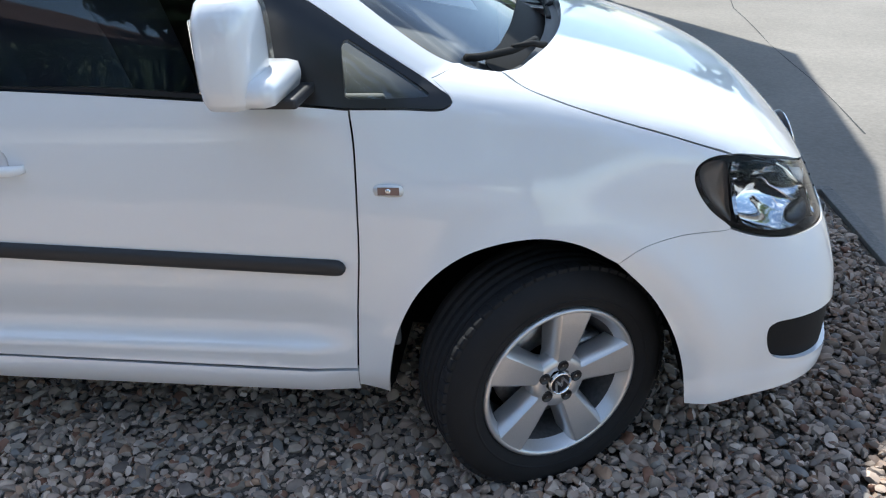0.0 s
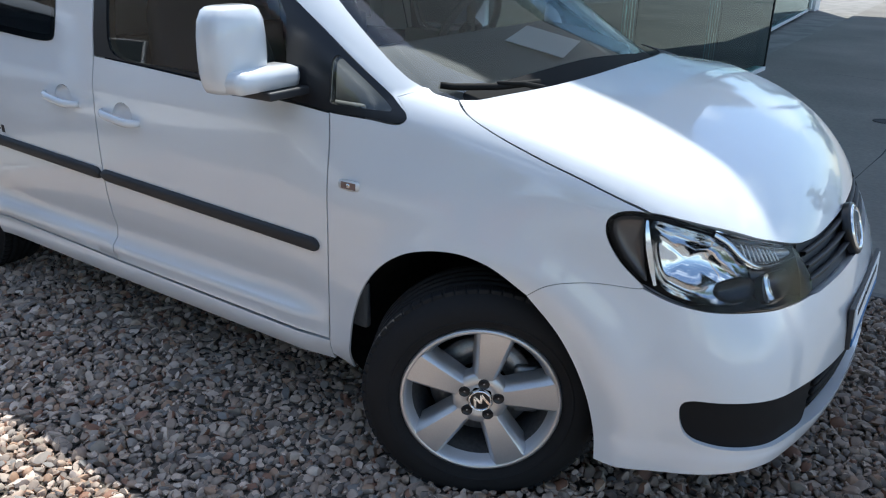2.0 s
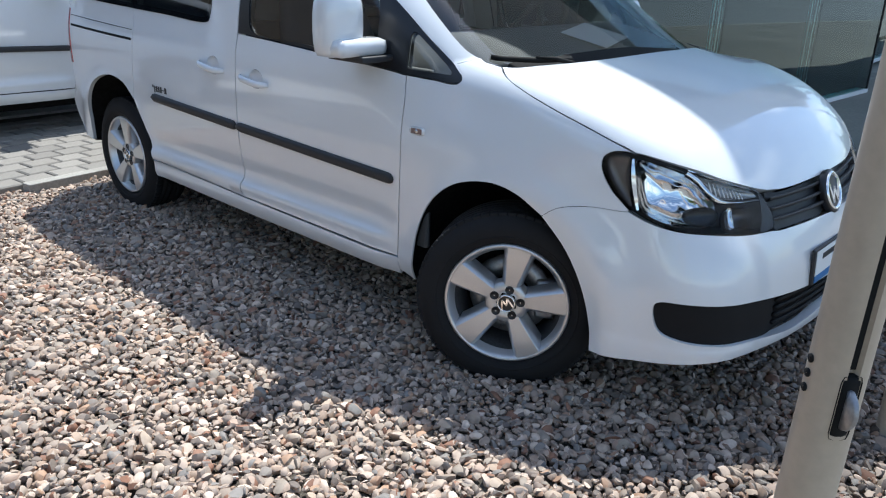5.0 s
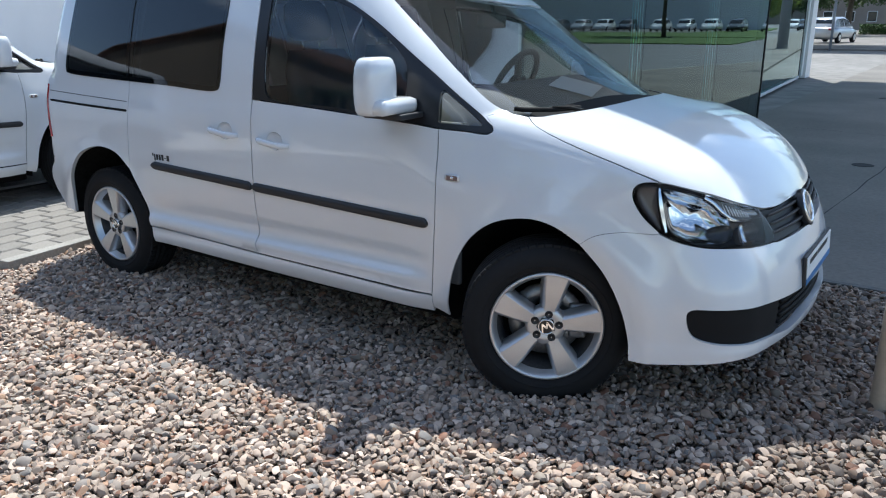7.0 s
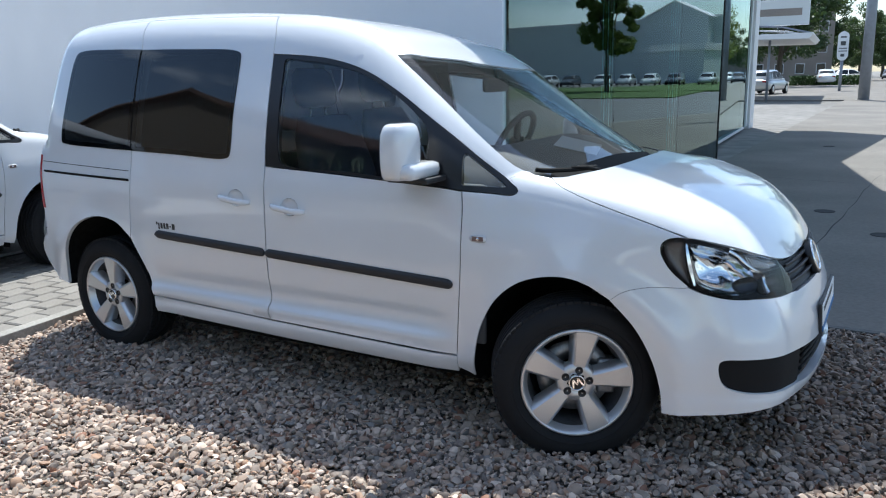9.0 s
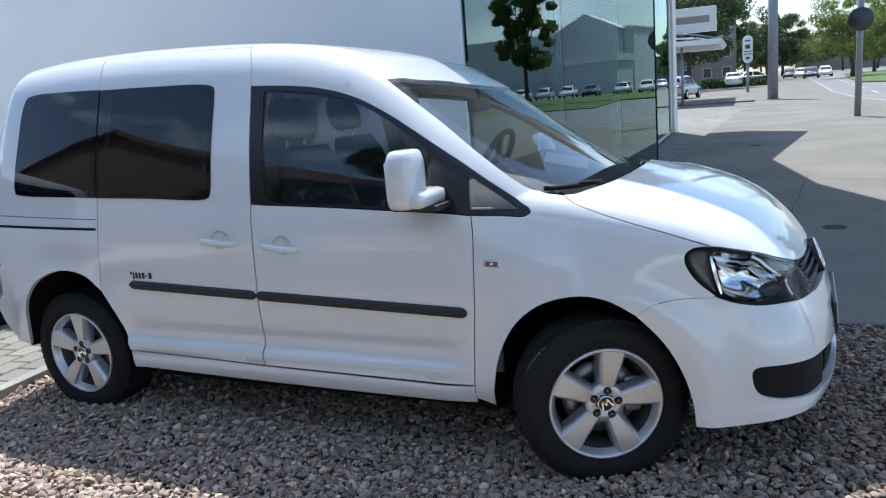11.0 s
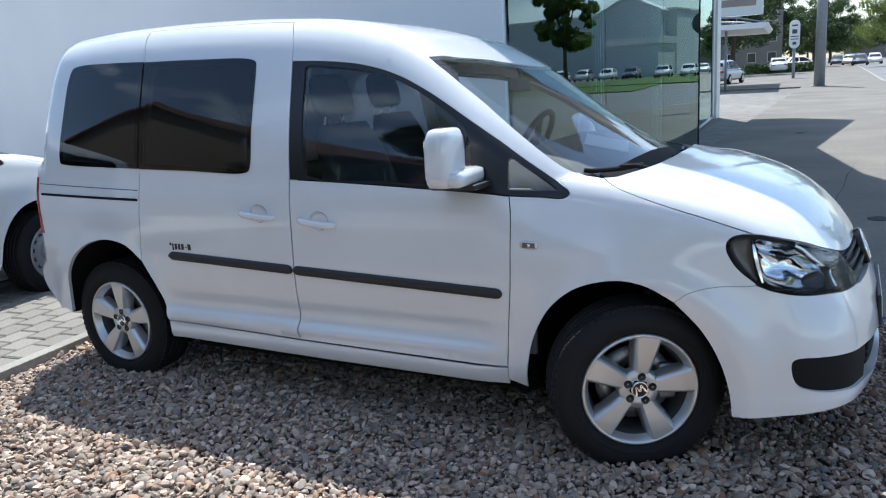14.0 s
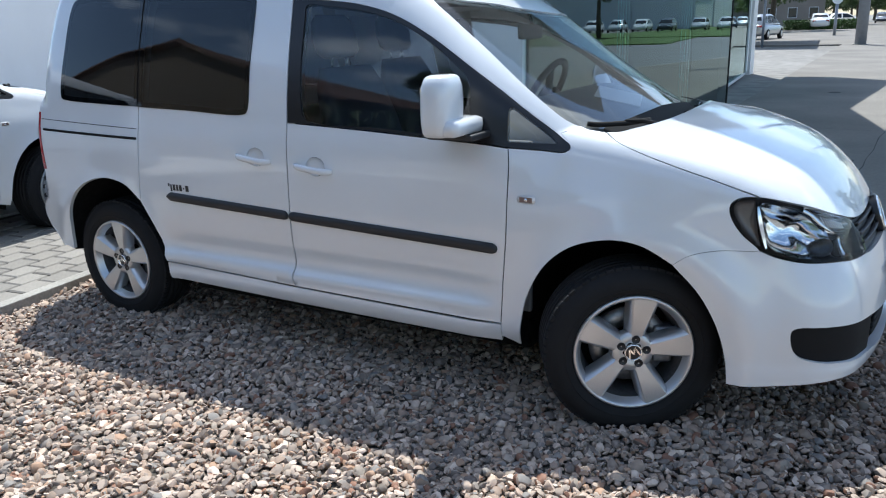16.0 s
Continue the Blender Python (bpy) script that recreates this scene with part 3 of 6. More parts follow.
# upper edge of the pillar: one curve shared by roof, pillar and screen, seen from above
ROOF_CORNER = [(-0.99, SEAM), (-0.93, 0.268), (-0.885, 0.238), (-0.862, 0.212)]
SCREEN_SIDE = [(-0.862, 0.212), (-0.75, 0.184), (-0.628, 0.164), (-0.464, 0.139), (-0.30, 0.135), (-0.243, 0.150)]
plan_edge = spline(ROOF_CORNER + SCREEN_SIDE[1:], 0.015, False)
edge_points = from_above(plan_edge[:, 0], plan_edge[:, 1])
PILLAR_EDGE = [(float(p[0]), float(p[2])) for p in edge_points]
fender = spline(DOOR_FRONT[::-1] + [(-0.469, 0.979, 1), (-0.36, 0.974), (-0.269, 0.971), (-0.252, 0.985), (-0.268, 1.006), (-0.298, 1.030, 1), (-0.243, 1.051, 1), (-0.215, 1.0425), (-0.180, 1.0372), (-0.150, 1.0325, 1)]
                + HOOD_LINE[-2::-1] + [(a, b) for a, b in lamp_side[1:]] + [(*LAMP_TIP, 1)] + BUMPER_LINE[-2::-1] + ARCH_F[-2::-1] + [(-0.508, 0.258, 1)], 0.012)
front_fender = panel("front_fender", [fender], from_side, WHITE, van, 0.025, 0.0014, 0.006, label="white front wing", both=True)

HANDLES = [(-1.418, 0.869, -1.226, 0.851), (-1.735, 0.892, -1.545, 0.872)]


def hollow_loop(x0, z0, x1, z1, s=1.0):
    """Outline of the round hollow behind a handle."""
    cx, cz = x0 + 0.56 * (x1 - x0), z0 + 0.56 * (z1 - z0) + 0.008
    a = np.linspace(0, 2 * np.pi, 36, endpoint=False)
    return np.stack([cx + 0.044 * s * np.cos(a), cz + 0.036 * s * np.sin(a)], 1)


front_door = panel("front_door", [spline(DOOR_FRONT + DOOR_BACK + [(-1.10, 1.0205), (-0.80, 1.004), (-0.56, 0.990)], 0.012), hollow_loop(*HANDLES[0])], from_side, WHITE, van, 0.03, 0.0030, 0.006, label="white front door", both=True)
back_edge = [(-2.262, 0.348, 1)] + ARCH_R2[-2::-1] + [(-2.368, 0.794), (-2.352, 0.944), (-2.354, 1.071), (-2.372, 1.40), (-2.384, 1.562)]
top_edge = [(x, z) for x, z in roof_seam(-2.43, -1.56, 9)]
slide_pane = spline([(-2.382, 1.571, 1), (-2.05, 1.562), (-1.73, 1.545), (-1.692, 1.530), (-1.684, 1.49), (-1.676, 1.25), (-1.672, 1.10), (-1.682, 1.068), (-1.712, 1.058), (-2.05, 1.068), (-2.351, 1.076, 1), (-2.363, 1.30)], 0.015)
rear_pane = spline([(-2.388, 1.573, 1), (-2.60, 1.580), (-2.85, 1.580), (-2.905, 1.566), (-2.922, 1.52), (-2.928, 1.32), (-2.933, 1.14), (-2.922, 1.105), (-2.88, 1.096), (-2.60, 1.084), (-2.357, 1.077, 1), (-2.369, 1.30)], 0.015)
slide_hole, rear_hole = pulled_in(slide_pane, 0.028), pulled_in(rear_pane, 0.028)
sliding_door = panel("sliding_door", [spline(DOOR_BACK[:-1] + [(-1.461, 1.036), (-1.479, 1.374), (-1.491, 1.515), (-1.510, 1.62), (*top_edge[-1], 1)] + top_edge[-2::-1][:-1] + [(*top_edge[0], 1)] + back_edge[::-1], 0.012), slide_hole, hollow_loop(*HANDLES[1])],
                     from_side, WHITE, van, 0.03, 0.0030, 0.006, label="white sliding side door", both=True)
rear_top = roof_seam(-3.085, -2.43, 8)
REAR_EDGE = [(-3.095, 1.56), (-3.108, 1.45), (-3.118, 1.2), (-3.122, 0.9), (-3.122, 0.66), (-3.134, 0.605), (-3.172, 0.565), (-3.197, 0.53), (-3.203, 0.49), (-3.192, 0.45), (-3.160, 0.405), (-3.105, 0.362), (-3.045, 0.336)]
quarter = panel("rear_quarter", [spline(ARCH_R + [(-2.368, 0.794), (-2.352, 0.944), (-2.354, 1.071), (-2.372, 1.40), (-2.384, 1.562), (*rear_top[-1], 1)] + rear_top[-2:0:-1]
                                         + [(*rear_top[0], 1)] + REAR_EDGE + [(-3.02, 0.327)], 0.012), rear_hole],
                from_side, WHITE, van, 0.03, label="white rear side panel", both=True)
sill = panel("sill", [spline([(-0.503, 0.311, 1), (-1.487, 0.324, 1), (-2.262, 0.344, 1), (-2.262, 0.262, 1), (-1.4, 0.243), (-0.508, 0.236, 1)], 0.03)], from_side, WHITE, van, 0.03, label="white sill below the doors", both=True)

panel("inner_shell", [spline([(-0.46, 0.27, 1), (-0.44, 0.95, 1), (-1.0, 1.0), (-1.5, 1.03), (-2.33, 1.05, 1), (-2.33, 0.70), (-2.24, 0.45), (-2.23, 0.28, 1)], 0.05)], from_side, DARK, van, 0.06, 0.0, 0.003, 0.024, label="dark inner shell behind the doors", both=True)
panel("inner_shell", [spline([(-1.60, 1.03, 1), (-1.60, 1.66, 1), (-1.40, 1.63, 1), (-1.44, 1.03, 1)], 0.05)], from_side, CABIN_LIGHT, van, 0.06, 0.0, 0.003, 0.024, label="pale inner pillar", both=True)
panel("inner_shell", [spline([(-2.40, 1.03, 1), (-2.42, 1.66, 1), (-2.33, 1.66, 1), (-2.31, 1.03, 1)], 0.05)], from_side, CABIN_LIGHT, van, 0.06, 0.0, 0.003, 0.024, label="pale inner pillar", both=True)

# front door window: black surround with two panes
main_pane = spline([(-1.418, 1.492), (-1.30, 1.485), (-1.138, 1.463), (-0.974, 1.420), (-0.802, 1.334), (-0.70, 1.265), (-0.640, 1.205), (-0.622, 1.10), (-0.618, 1.020), (-0.65, 1.012), (-1.0, 1.031), (-1.36, 1.048), (-1.384, 1.075), (-1.418, 1.45)], 0.012)
small_pane = spline([(-0.479, 1.108, 1), (-0.474, 1.117, 1), (-0.466, 1.118, 1), (-0.385, 1.0625, 1), (-0.302, 1.004, 1), (-0.304, 0.998, 1), (-0.40, 0.9985, 1), (-0.468, 1.001, 1), (-0.476, 1.006, 1)], 0.008)
frame_loop = spline([(-1.461, 1.036, 1), (-1.479, 1.374), (-1.492, 1.520, 1)] + WINDOW_TOP[-2::-1] + [(-0.252, 0.985), (-0.269, 0.973), (-0.36, 0.976), (-0.469, 0.981), (-0.56, 0.992), (-0.80, 1.006), (-1.10, 1.0225)], 0.012)
window_frame = panel("window_frame", [frame_loop, main_pane, small_pane], from_side, GLOSSBLACK, front_door, 0.03, 0.001, 0.03, 0.002, label="matt black window surround", both=True)
door_glass = panel("window_pane", [main_pane], from_side, GLASS, window_frame, 0.05, 0.0, 0.004, 0.007, label="clear glass", both=True)
small_glass = panel("window_pane", [small_pane], from_side, GLASS, window_frame, 0.05, 0.0, 0.004, 0.007, label="clear triangular glass", both=True)

# dark bonded panes behind, each on a black border
for pane, hole, door in ((slide_pane, slide_hole, sliding_door), (rear_pane, rear_hole, quarter)):
    dark = panel("window_pane", [pane], from_side, PRIVACY, door, 0.04, 0.002, 0.004, -0.0035, label="dark tinted glass", both=True)
    panel("glass_border", [pane, hole], from_side, GLOSSBLACK, dark, 0.03, 0.003, 0.002, -0.0018, label="black glass border", both=True)

joint = [(-2.3515, 1.082), (-2.363, 1.30), (-2.382, 1.565)]
panel("pane_joint", [spline([(joint[0][0] + 0.010, joint[0][1], 1), (joint[1][0] + 0.010, joint[1][1]), (joint[2][0] + 0.010, joint[2][1], 1), (joint[2][0] - 0.016, joint[2][1], 1), (joint[1][0] - 0.016, joint[1][1]), (joint[0][0] - 0.016, joint[0][1], 1)], 0.02)], from_side, SEAL, quarter, 0.02, 0.0, 0.002, -0.0012, label="dark joint between the panes", both=True)

# pillar and rail over the front door
rail_top = roof_seam(-1.56, -0.99, 9)
pillar = panel("roof_rail", [spline(WINDOW_TOP[:-1] + [(-1.492, 1.522, 1), (-1.510, 1.62), (*rail_top[0], 1)] + rail_top[1:-1] + PILLAR_EDGE[:-1] + [(*PILLAR_EDGE[-1], 1)] + [(-0.298, 1.031, 1), (-0.268, 1.008)], 0.012)],
               from_side, WHITE, van, 0.02, 0.0004, label="white pillar and rail over the door", both=True)

# roof, screen, bonnet
half = [(-3.10, 2 * YC - SEAM, 1), (-3.115, YC), (-3.10, SEAM, 1), (-2.0, SEAM), (-1.1, SEAM)] + ROOF_CORNER[:-1]
SCREEN_TOP = [(-0.862, 0.212), (-0.80, 0.30), (-0.77, 0.396), (-0.742, 0.52), (-0.71, 0.65), (-0.69, YC)]
far_side = lambda pts: [(p[0], 2 * YC - p[1], *p[2:]) for p in pts]
roof_loop = half + SCREEN_TOP + far_side(SCREEN_TOP[-2::-1]) + far_side(ROOF_CORNER[-2::-1] + [(-1.1, SEAM), (-2.0, SEAM)])
roof = panel("roof", [spline(roof_loop, 0.02)], from_above, WHITE, van, 0.05, 0.0003, 0.02, label="white roof")
COWL = [(-0.21, 0.165), (-0.115, 0.235), (-0.060, 0.42), (-0.035, 0.62), (-0.028, YC)]
screen_loop = SCREEN_TOP[::-1] + SCREEN_SIDE[1:] + COWL + far_side(COWL[-2::-1]) + far_side(SCREEN_SIDE[:0:-1]) + far_side(SCREEN_TOP[:-1])
windscreen = panel("windscreen", [spline(screen_loop, 0.02)], on_screen, SCREEN, van, 0.05, 0.003, 0.005, 0.004, label="clear windscreen", f=cabin_f)
windscreen.visible_shadow = False
BAND = [(-0.185, 0.215), (-0.165, 0.42), (-0.150, 0.62), (-0.146, YC)]
band_loop = COWL[1:] + far_side(COWL[-2:0:-1]) + far_side(BAND) + BAND[-2::-1]
panel("screen_border", [spline(band_loop, 0.02)], on_screen, SEAL, van, 0.05, 0.003, 0.002, 0.0015, label="black lower windscreen border", f=cabin_f)
hp = from_side([p[0] for p in HOOD_LINE], [p[1] for p in HOOD_LINE])
hood_side = [(float(p[0]), float(p[1])) for p in hp]
lp = from_front([19.0, 24.1, 29.0, 37.0, 43.9, 49.0, 52.9, 59.4, 67.6, 79.7, 90.0], [0.849, 0.833, 0.816, 0.782, 0.754, 0.736, 0.726, 0.719, 0.717, 0.717, 0.716])
hood_front = [(float(p[0]), float(p[1]), *((1,) if k == 6 else ())) for k, p in enumerate(lp)]
HOOD_BACK = [(-0.118, 0.17), (-0.095, 0.235), (-0.045, 0.42), (-0.018, 0.62), (-0.010, YC)]
hood_loop = hood_front[::-1][1:-1] + [(*hood_side[0], 1)] + hood_side[1:-1] + [(*hood_side[-1], 1)] + HOOD_BACK + far_side(HOOD_BACK[-2::-1]) + [(hood_side[-1][0], 2 * YC - hood_side[-1][1], 1)] + far_side(hood_side[-2:0:-1]) + [(hood_side[0][0], 2 * YC - hood_side[0][1], 1)] + far_side(hood_front[1:])
bonnet = panel("bonnet", [spline(hood_loop, 0.012)], from_above, WHITE, van, 0.025, 0.0012, 0.03, label="white bonnet")
# the far corner by the screen hangs lower, with the cabin
for sheet in (bonnet, front_fender[1]):
    co = np.zeros(len(sheet.data.vertices) * 3)
    sheet.data.vertices.foreach_get("co", co)
    co = co.reshape(-1, 3)
    co[:, 2] -= 0.038 * ease((co[:, 1] - 1.20) / 0.36) * ease((0.16 - co[:, 0]) / 0.30) * ease((co[:, 2] - 0.86) / 0.14)
    sheet.data.vertices.foreach_set("co", co.ravel())
    sheet.data.update()

# bumper with its black lower intake, lamps, grille
BUMPER_TOP = [(55.4, 0.615), (59.2, 0.614), (70.1, 0.611), (82.8, 0.608), (90.0, 0.604)]
LIP = [(90.0, 0.268), (75.0, 0.264), (65.0, 0.261), (56.0, 0.261), (48.0, 0.261), (40.0, 0.257), (34.0, 0.248), (24.0, 0.228), (16.0, 0.218)]
nose = lambda pts: [(p[0] * ARC, *p[1:]) for p in pts]
other = lambda pts: [(180 - p[0], *p[1:]) for p in pts]
left_arch = side_to_nose(ARCH_F2)
left_line = side_to_nose(BUMPER_LINE[1:-1])
intake_half = [(90.0, 0.412), (73.0, 0.416), (57.8, 0.424), (41.8, 0.439), (31.5, 0.440), (27.7, 0.436), (26.6, 0.424), (26.9, 0.370), (28.3, 0.337), (32.0, 0.320), (38.2, 0.311), (48.9, 0.302), (62.5, 0.288), (90.0, 0.288)]
lamp_edge = [(19.3, 0.679), (22.8, 0.659), (28.4, 0.643), (36.8, 0.636), (45.9, 0.624), (52.2, 0.620)]
flip_u = lambda pts: [(180 * ARC - p[0], *p[1:]) for p in pts]
near_half = [(*left_arch[0][:2], 1)] + left_line + [(19.1 * ARC, 0.679, 1)] + nose(lamp_edge[1:]) + nose(BUMPER_TOP)
near_low = nose(LIP) + [(*left_arch[-1][:2], 1)] + left_arch[-2:0:-1]
bumper_loop = near_half + flip_u(near_half[-2::-1]) + flip_u(near_low[:0:-1]) + near_low
intake_loop = nose(intake_half[:-1]) + nose([(90, 0.306)]) + nose(other(intake_half[-2:0:-1]))
bumper = panel("front_bumper", [spline(bumper_loop, 0.012), spline(intake_loop, 0.012)], round_nose, WHITE, van, 0.022, 0.0003, 0.035, label="white front bumper")


def set_back(u, z):
    """The nose's skin, drawn in behind the slatted middle of the intake."""
    p = round_nose(u, z)
    a = np.asarray(u) / ARC
    k = np.clip((90 - np.abs(a - 90) - 50) / 12, 0, 1)
    return p - slope_of(p) * (0.030 * k * k * (3 - 2 * k))[:, None]


intake = panel("lower_intake", [spline(intake_loop, 0.015)], set_back, INTAKE, bumper, 0.03, -0.001, 0.004, 0.012, label="black plastic lower intake")
for k in range(4):
    z = 0.318 + 0.027 * k
    bm = bmesh.new()
    p = from_front(np.linspace(57, 123, 45), np.full(45, z))
    nr = slope_of(p)
    tube(bm, [Vector(a - 0.026 * b) for a, b in zip(p, nr)], 0.007, 6)
    part("slat", bm, INTAKE, intake, smooth=True)

lamp_loop = spline(nose(LAMP_REAR + LAMP_FRONT), 0.008)


def headlamp(far):
    """A lamp: dark bowl behind a clear lens, chrome reflector, barrel, indicator and ridge."""
    def at(u, z):
        p = round_nose(u, z)
        return p

    def place(p):
        p = np.array(p, float)
        if far:
            p[..., 1] = 2 * YC - p[..., 1]
        return p
    lamp = thing("headlamp", "", "")
    for key in ("label", "category", "kind"):
        if key in lamp:
            del lamp[key]
    lamp.parent = van
    lamp["label"] = "clear headlamp with chrome reflector and dark surround"
    pair = panel("lens", [lamp_loop], round_nose, LENS, lamp, 0.02, 0.002, 0.006, 0.002, both=True)
    keep = pair[1] if far else pair[0]
    gone = pair[0] if far else pair[1]
    bpy.data.objects.remove(gone)
    keep.visible_shadow = False
    keep["label"] = "clear plastic lens"

    def bowl(name, pts, depth, mat, lip=0.003, label=""):
        """A dish whose rim lies just behind the skin."""
        loop = spline(nose(pts), 0.008)
        rim = at(loop[:, 0], loop[:, 1])
        nr = slope_of(rim)
        top = rim - lip * nr
        mid = top.mean(0)
        inward = -slope_of(mid[None])[0]
        rings = [top]
        for s, d in ((0.93, 0.35), (0.80, 0.65), (0.6, 0.88), (0.3, 0.98)):
            rings.append(mid + (top - mid) * s + inward * depth * d)
        co = place(np.concatenate(rings + [(mid + inward * depth)[None]]))
        m = len(loop)
        faces = []
        for k in range(len(rings) - 1):
            for j in range(m):
                faces.append((k * m + j, k * m + (j + 1) % m, (k + 1) * m + (j + 1) % m, (k + 1) * m + j))
        last = (len(rings) - 1) * m
        faces += [(last + j, last + (j + 1) % m, len(co) - 1) for j in range(m)]
        ob = raw_mesh(name, co, faces, mat, lamp)
        if label:
            ob["label"] = label
        return mid, inward

    bowl("lamp_shell", LAMP_REAR + LAMP_FRONT, 0.10, LAMPDARK, 0.006, "dark glossy lamp housing")
    # main reflector, its outer blade upright at the rear
    bowl("reflector", [(19.6, 0.832), (24.1, 0.823), (29.5, 0.802), (33.0, 0.782), (35.2, 0.752), (36.6, 0.722), (37.0, 0.69), (35.5, 0.662), (31.0, 0.656), (25.6, 0.664), (21.9, 0.684), (20.2, 0.73), (19.4, 0.79)], 0.072, MIRROR_M, 0.016, "chrome main reflector")
    a0, a1, w0, w1 = 18.7, 20.8, 0.003, 0.006
    u = np.linspace(0, 1, 14)
    spine = at((a0 + (a1 - a0) * u ** 1.5) * ARC, 0.834 - 0.148 * u)
    nr = slope_of(spine)
    along = np.gradient(spine, axis=0)
    bm = bmesh.new()
    rows = []
    for q, n_, d, k in zip(spine, nr, along, u):
        across = np.cross(n_, d / np.linalg.norm(d))
        w = w0 + (w1 - w0) * math.sin(math.pi * k)
        rows.append([bm.verts.new(Vector(place(q + across * w * e - n_ * h))) for e, h in ((-1, 0.03), (-1, 0.011), (1, 0.014), (1, 0.03))])
    for a, b in zip(rows, rows[1:]):
        for j in range(3):
            bm.faces.new((a[j], a[j + 1], b[j + 1], b[j]))
    bmesh.ops.recalc_face_normals(bm, faces=bm.faces[:])
    part("blade", bm, MIRROR_M, lamp, "upright chrome blade").data.set_sharp_from_angle(angle=radians(30))
    bowl("bezel", [(14.4, 0.836), (16.6, 0.841), (18.0, 0.838), (18.3, 0.79), (18.9, 0.73), (19.4, 0.694), (16.6, 0.727), (14.6, 0.764), (13.5, 0.800), (13.5, 0.824)], 0.012, LAMPDARK, 0.012, "grey brown inner bezel")
    # low dark barrel round the bulb
    bowl("barrel", [(30.3, 0.701), (33.0, 0.712), (36.0, 0.709), (37.5, 0.692), (36.6, 0.668), (33.7, 0.659), (30.9, 0.667), (29.8, 0.682)], 0.012, LAMPBLACK, 0.0118, "black bulb cover")
    # side lamp with its small ribbed reflector
    bowl("side_lamp", [(39.6, 0.702), (43.6, 0.704), (46.6, 0.695), (47.8, 0.672), (46.2, 0.650), (42.6, 0.642), (39.8, 0.648)], 0.045, LAMPDARK, 0.014, "dark side lamp bowl")
    bowl("side_reflector", [(39.6, 0.704), (40.8, 0.705), (41.0, 0.680), (41.6, 0.652), (40.2, 0.650), (39.8, 0.676)], 0.006, MIRROR_M, 0.0115, "small chrome side reflector")
    # ribbed indicator over the ridge
    bowl("indicator", [(31.8, 0.797), (37.6, 0.773), (43.6, 0.749), (48.2, 0.732), (49.4, 0.720), (44.0, 0.722), (39.8, 0.727), (36.4, 0.745), (33.8, 0.772)], 0.014, INDICATOR, 0.014, "clear ribbed indicator")
    for k in range(9):
        u = np.linspace(0, 1, 4)
        a0 = 35.2 + 1.05 * k
        rib = at((a0 + 0.9 * u) * ARC, 0.777 - 0.0047 * k - (0.034 - 0.0018 * k) * u)
        bm = bmesh.new()
        tube(bm, [Vector(place(v)) for v in rib - 0.012 * slope_of(rib)], 0.0016, 5)
        part("rib", bm, CLEARP, lamp, smooth=True)
    # broad chrome ridge that sweeps down and runs out to the grille
    way = spline([(30.2 * ARC, 0.806), (33.0 * ARC, 0.783), (35.4 * ARC, 0.751), (38.2 * ARC, 0.727), (42.5 * ARC, 0.7155), (47.0 * ARC, 0.711), (50.4 * ARC, 0.7085)], 0.01, False)
    width = np.interp(np.linspace(0, 1, len(way)), [0, 0.25, 0.55, 1], [0.011, 0.010, 0.005, 0.0025])
    mid = at(way[:, 0], way[:, 1])
    nr = slope_of(mid)
    bm = bmesh.new()
    rows = []
    along = np.gradient(mid, axis=0)
    for q, n_, d, w in zip(mid, nr, along, width):
        side = np.cross(n_, d / np.linalg.norm(d))
        rows.append([bm.verts.new(Vector(place(q + side * w * e - n_ * h))) for e, h in ((-1.0, 0.026), (-0.8, 0.012), (0.0, 0.009), (0.8, 0.012), (1.0, 0.026))])
    for a, b in zip(rows, rows[1:]):
        for j in range(4):
            bm.faces.new((a[j], a[j + 1], b[j + 1], b[j]))
    bmesh.ops.recalc_face_normals(bm, faces=bm.faces[:])
    part("ridge", bm, MIRROR_M, lamp, "broad chrome ridge", True)
    # dark inner border along the grille end
    bowl("end_border", [(49.0, 0.7335), (51.1, 0.706), (53.8, 0.654), (53.6, 0.635), (51.8, 0.626), (48.6, 0.6275), (49.4, 0.655), (49.6, 0.700)], 0.0015, LAMPBLACK, 0.0042, "black inner border")
    return lamp


headlamp(False)
headlamp(True)

# grille between the lamps, behind the bonnet's lip
GRILLE = [(90.0, 0.714), (79.8, 0.715), (67.7, 0.715), (59.4, 0.717), (53.6, 0.722), (54.3, 0.682), (56.0, 0.619), (59.2, 0.616), (70.1, 0.613), (82.7, 0.61), (90.0, 0.606)]
grille_loop = spline(nose(GRILLE[:-1]) + nose([(90, 0.626)]) + nose(other(GRILLE[-2:0:-1])), 0.012)
grille = panel("grille", [grille_loop], round_nose, BLACK, van, 0.02, 0.001, 0.02, 0.022, label="black radiator grille")
for k in range(3):
    z0 = 0.703 - 0.028 * k
    bm = bmesh.new()
    a = np.linspace(53.5, 126.5, 50)
    zz = z0 - 0.006 * np.sin(np.radians((a - 53.5) / 73 * 180))
    p = from_front(a, zz)
    nr = slope_of(p)
    rows = [[bm.verts.new(Vector(q + d * n_ + Vector((0, 0, h)))) for q, n_ in zip(p, nr)] for d, h in ((-0.02, 0.008), (-0.004, 0.007), (0.0, 0.002), (-0.004, -0.005), (-0.02, -0.006))]
    for r0, r1 in zip(rows, rows[1:]):
        for j in range(len(a) - 1):
            bm.faces.new((r0[j], r0[j + 1], r1[j + 1], r1[j]))
    part("slat", bm, BLACK, grille, smooth=True)


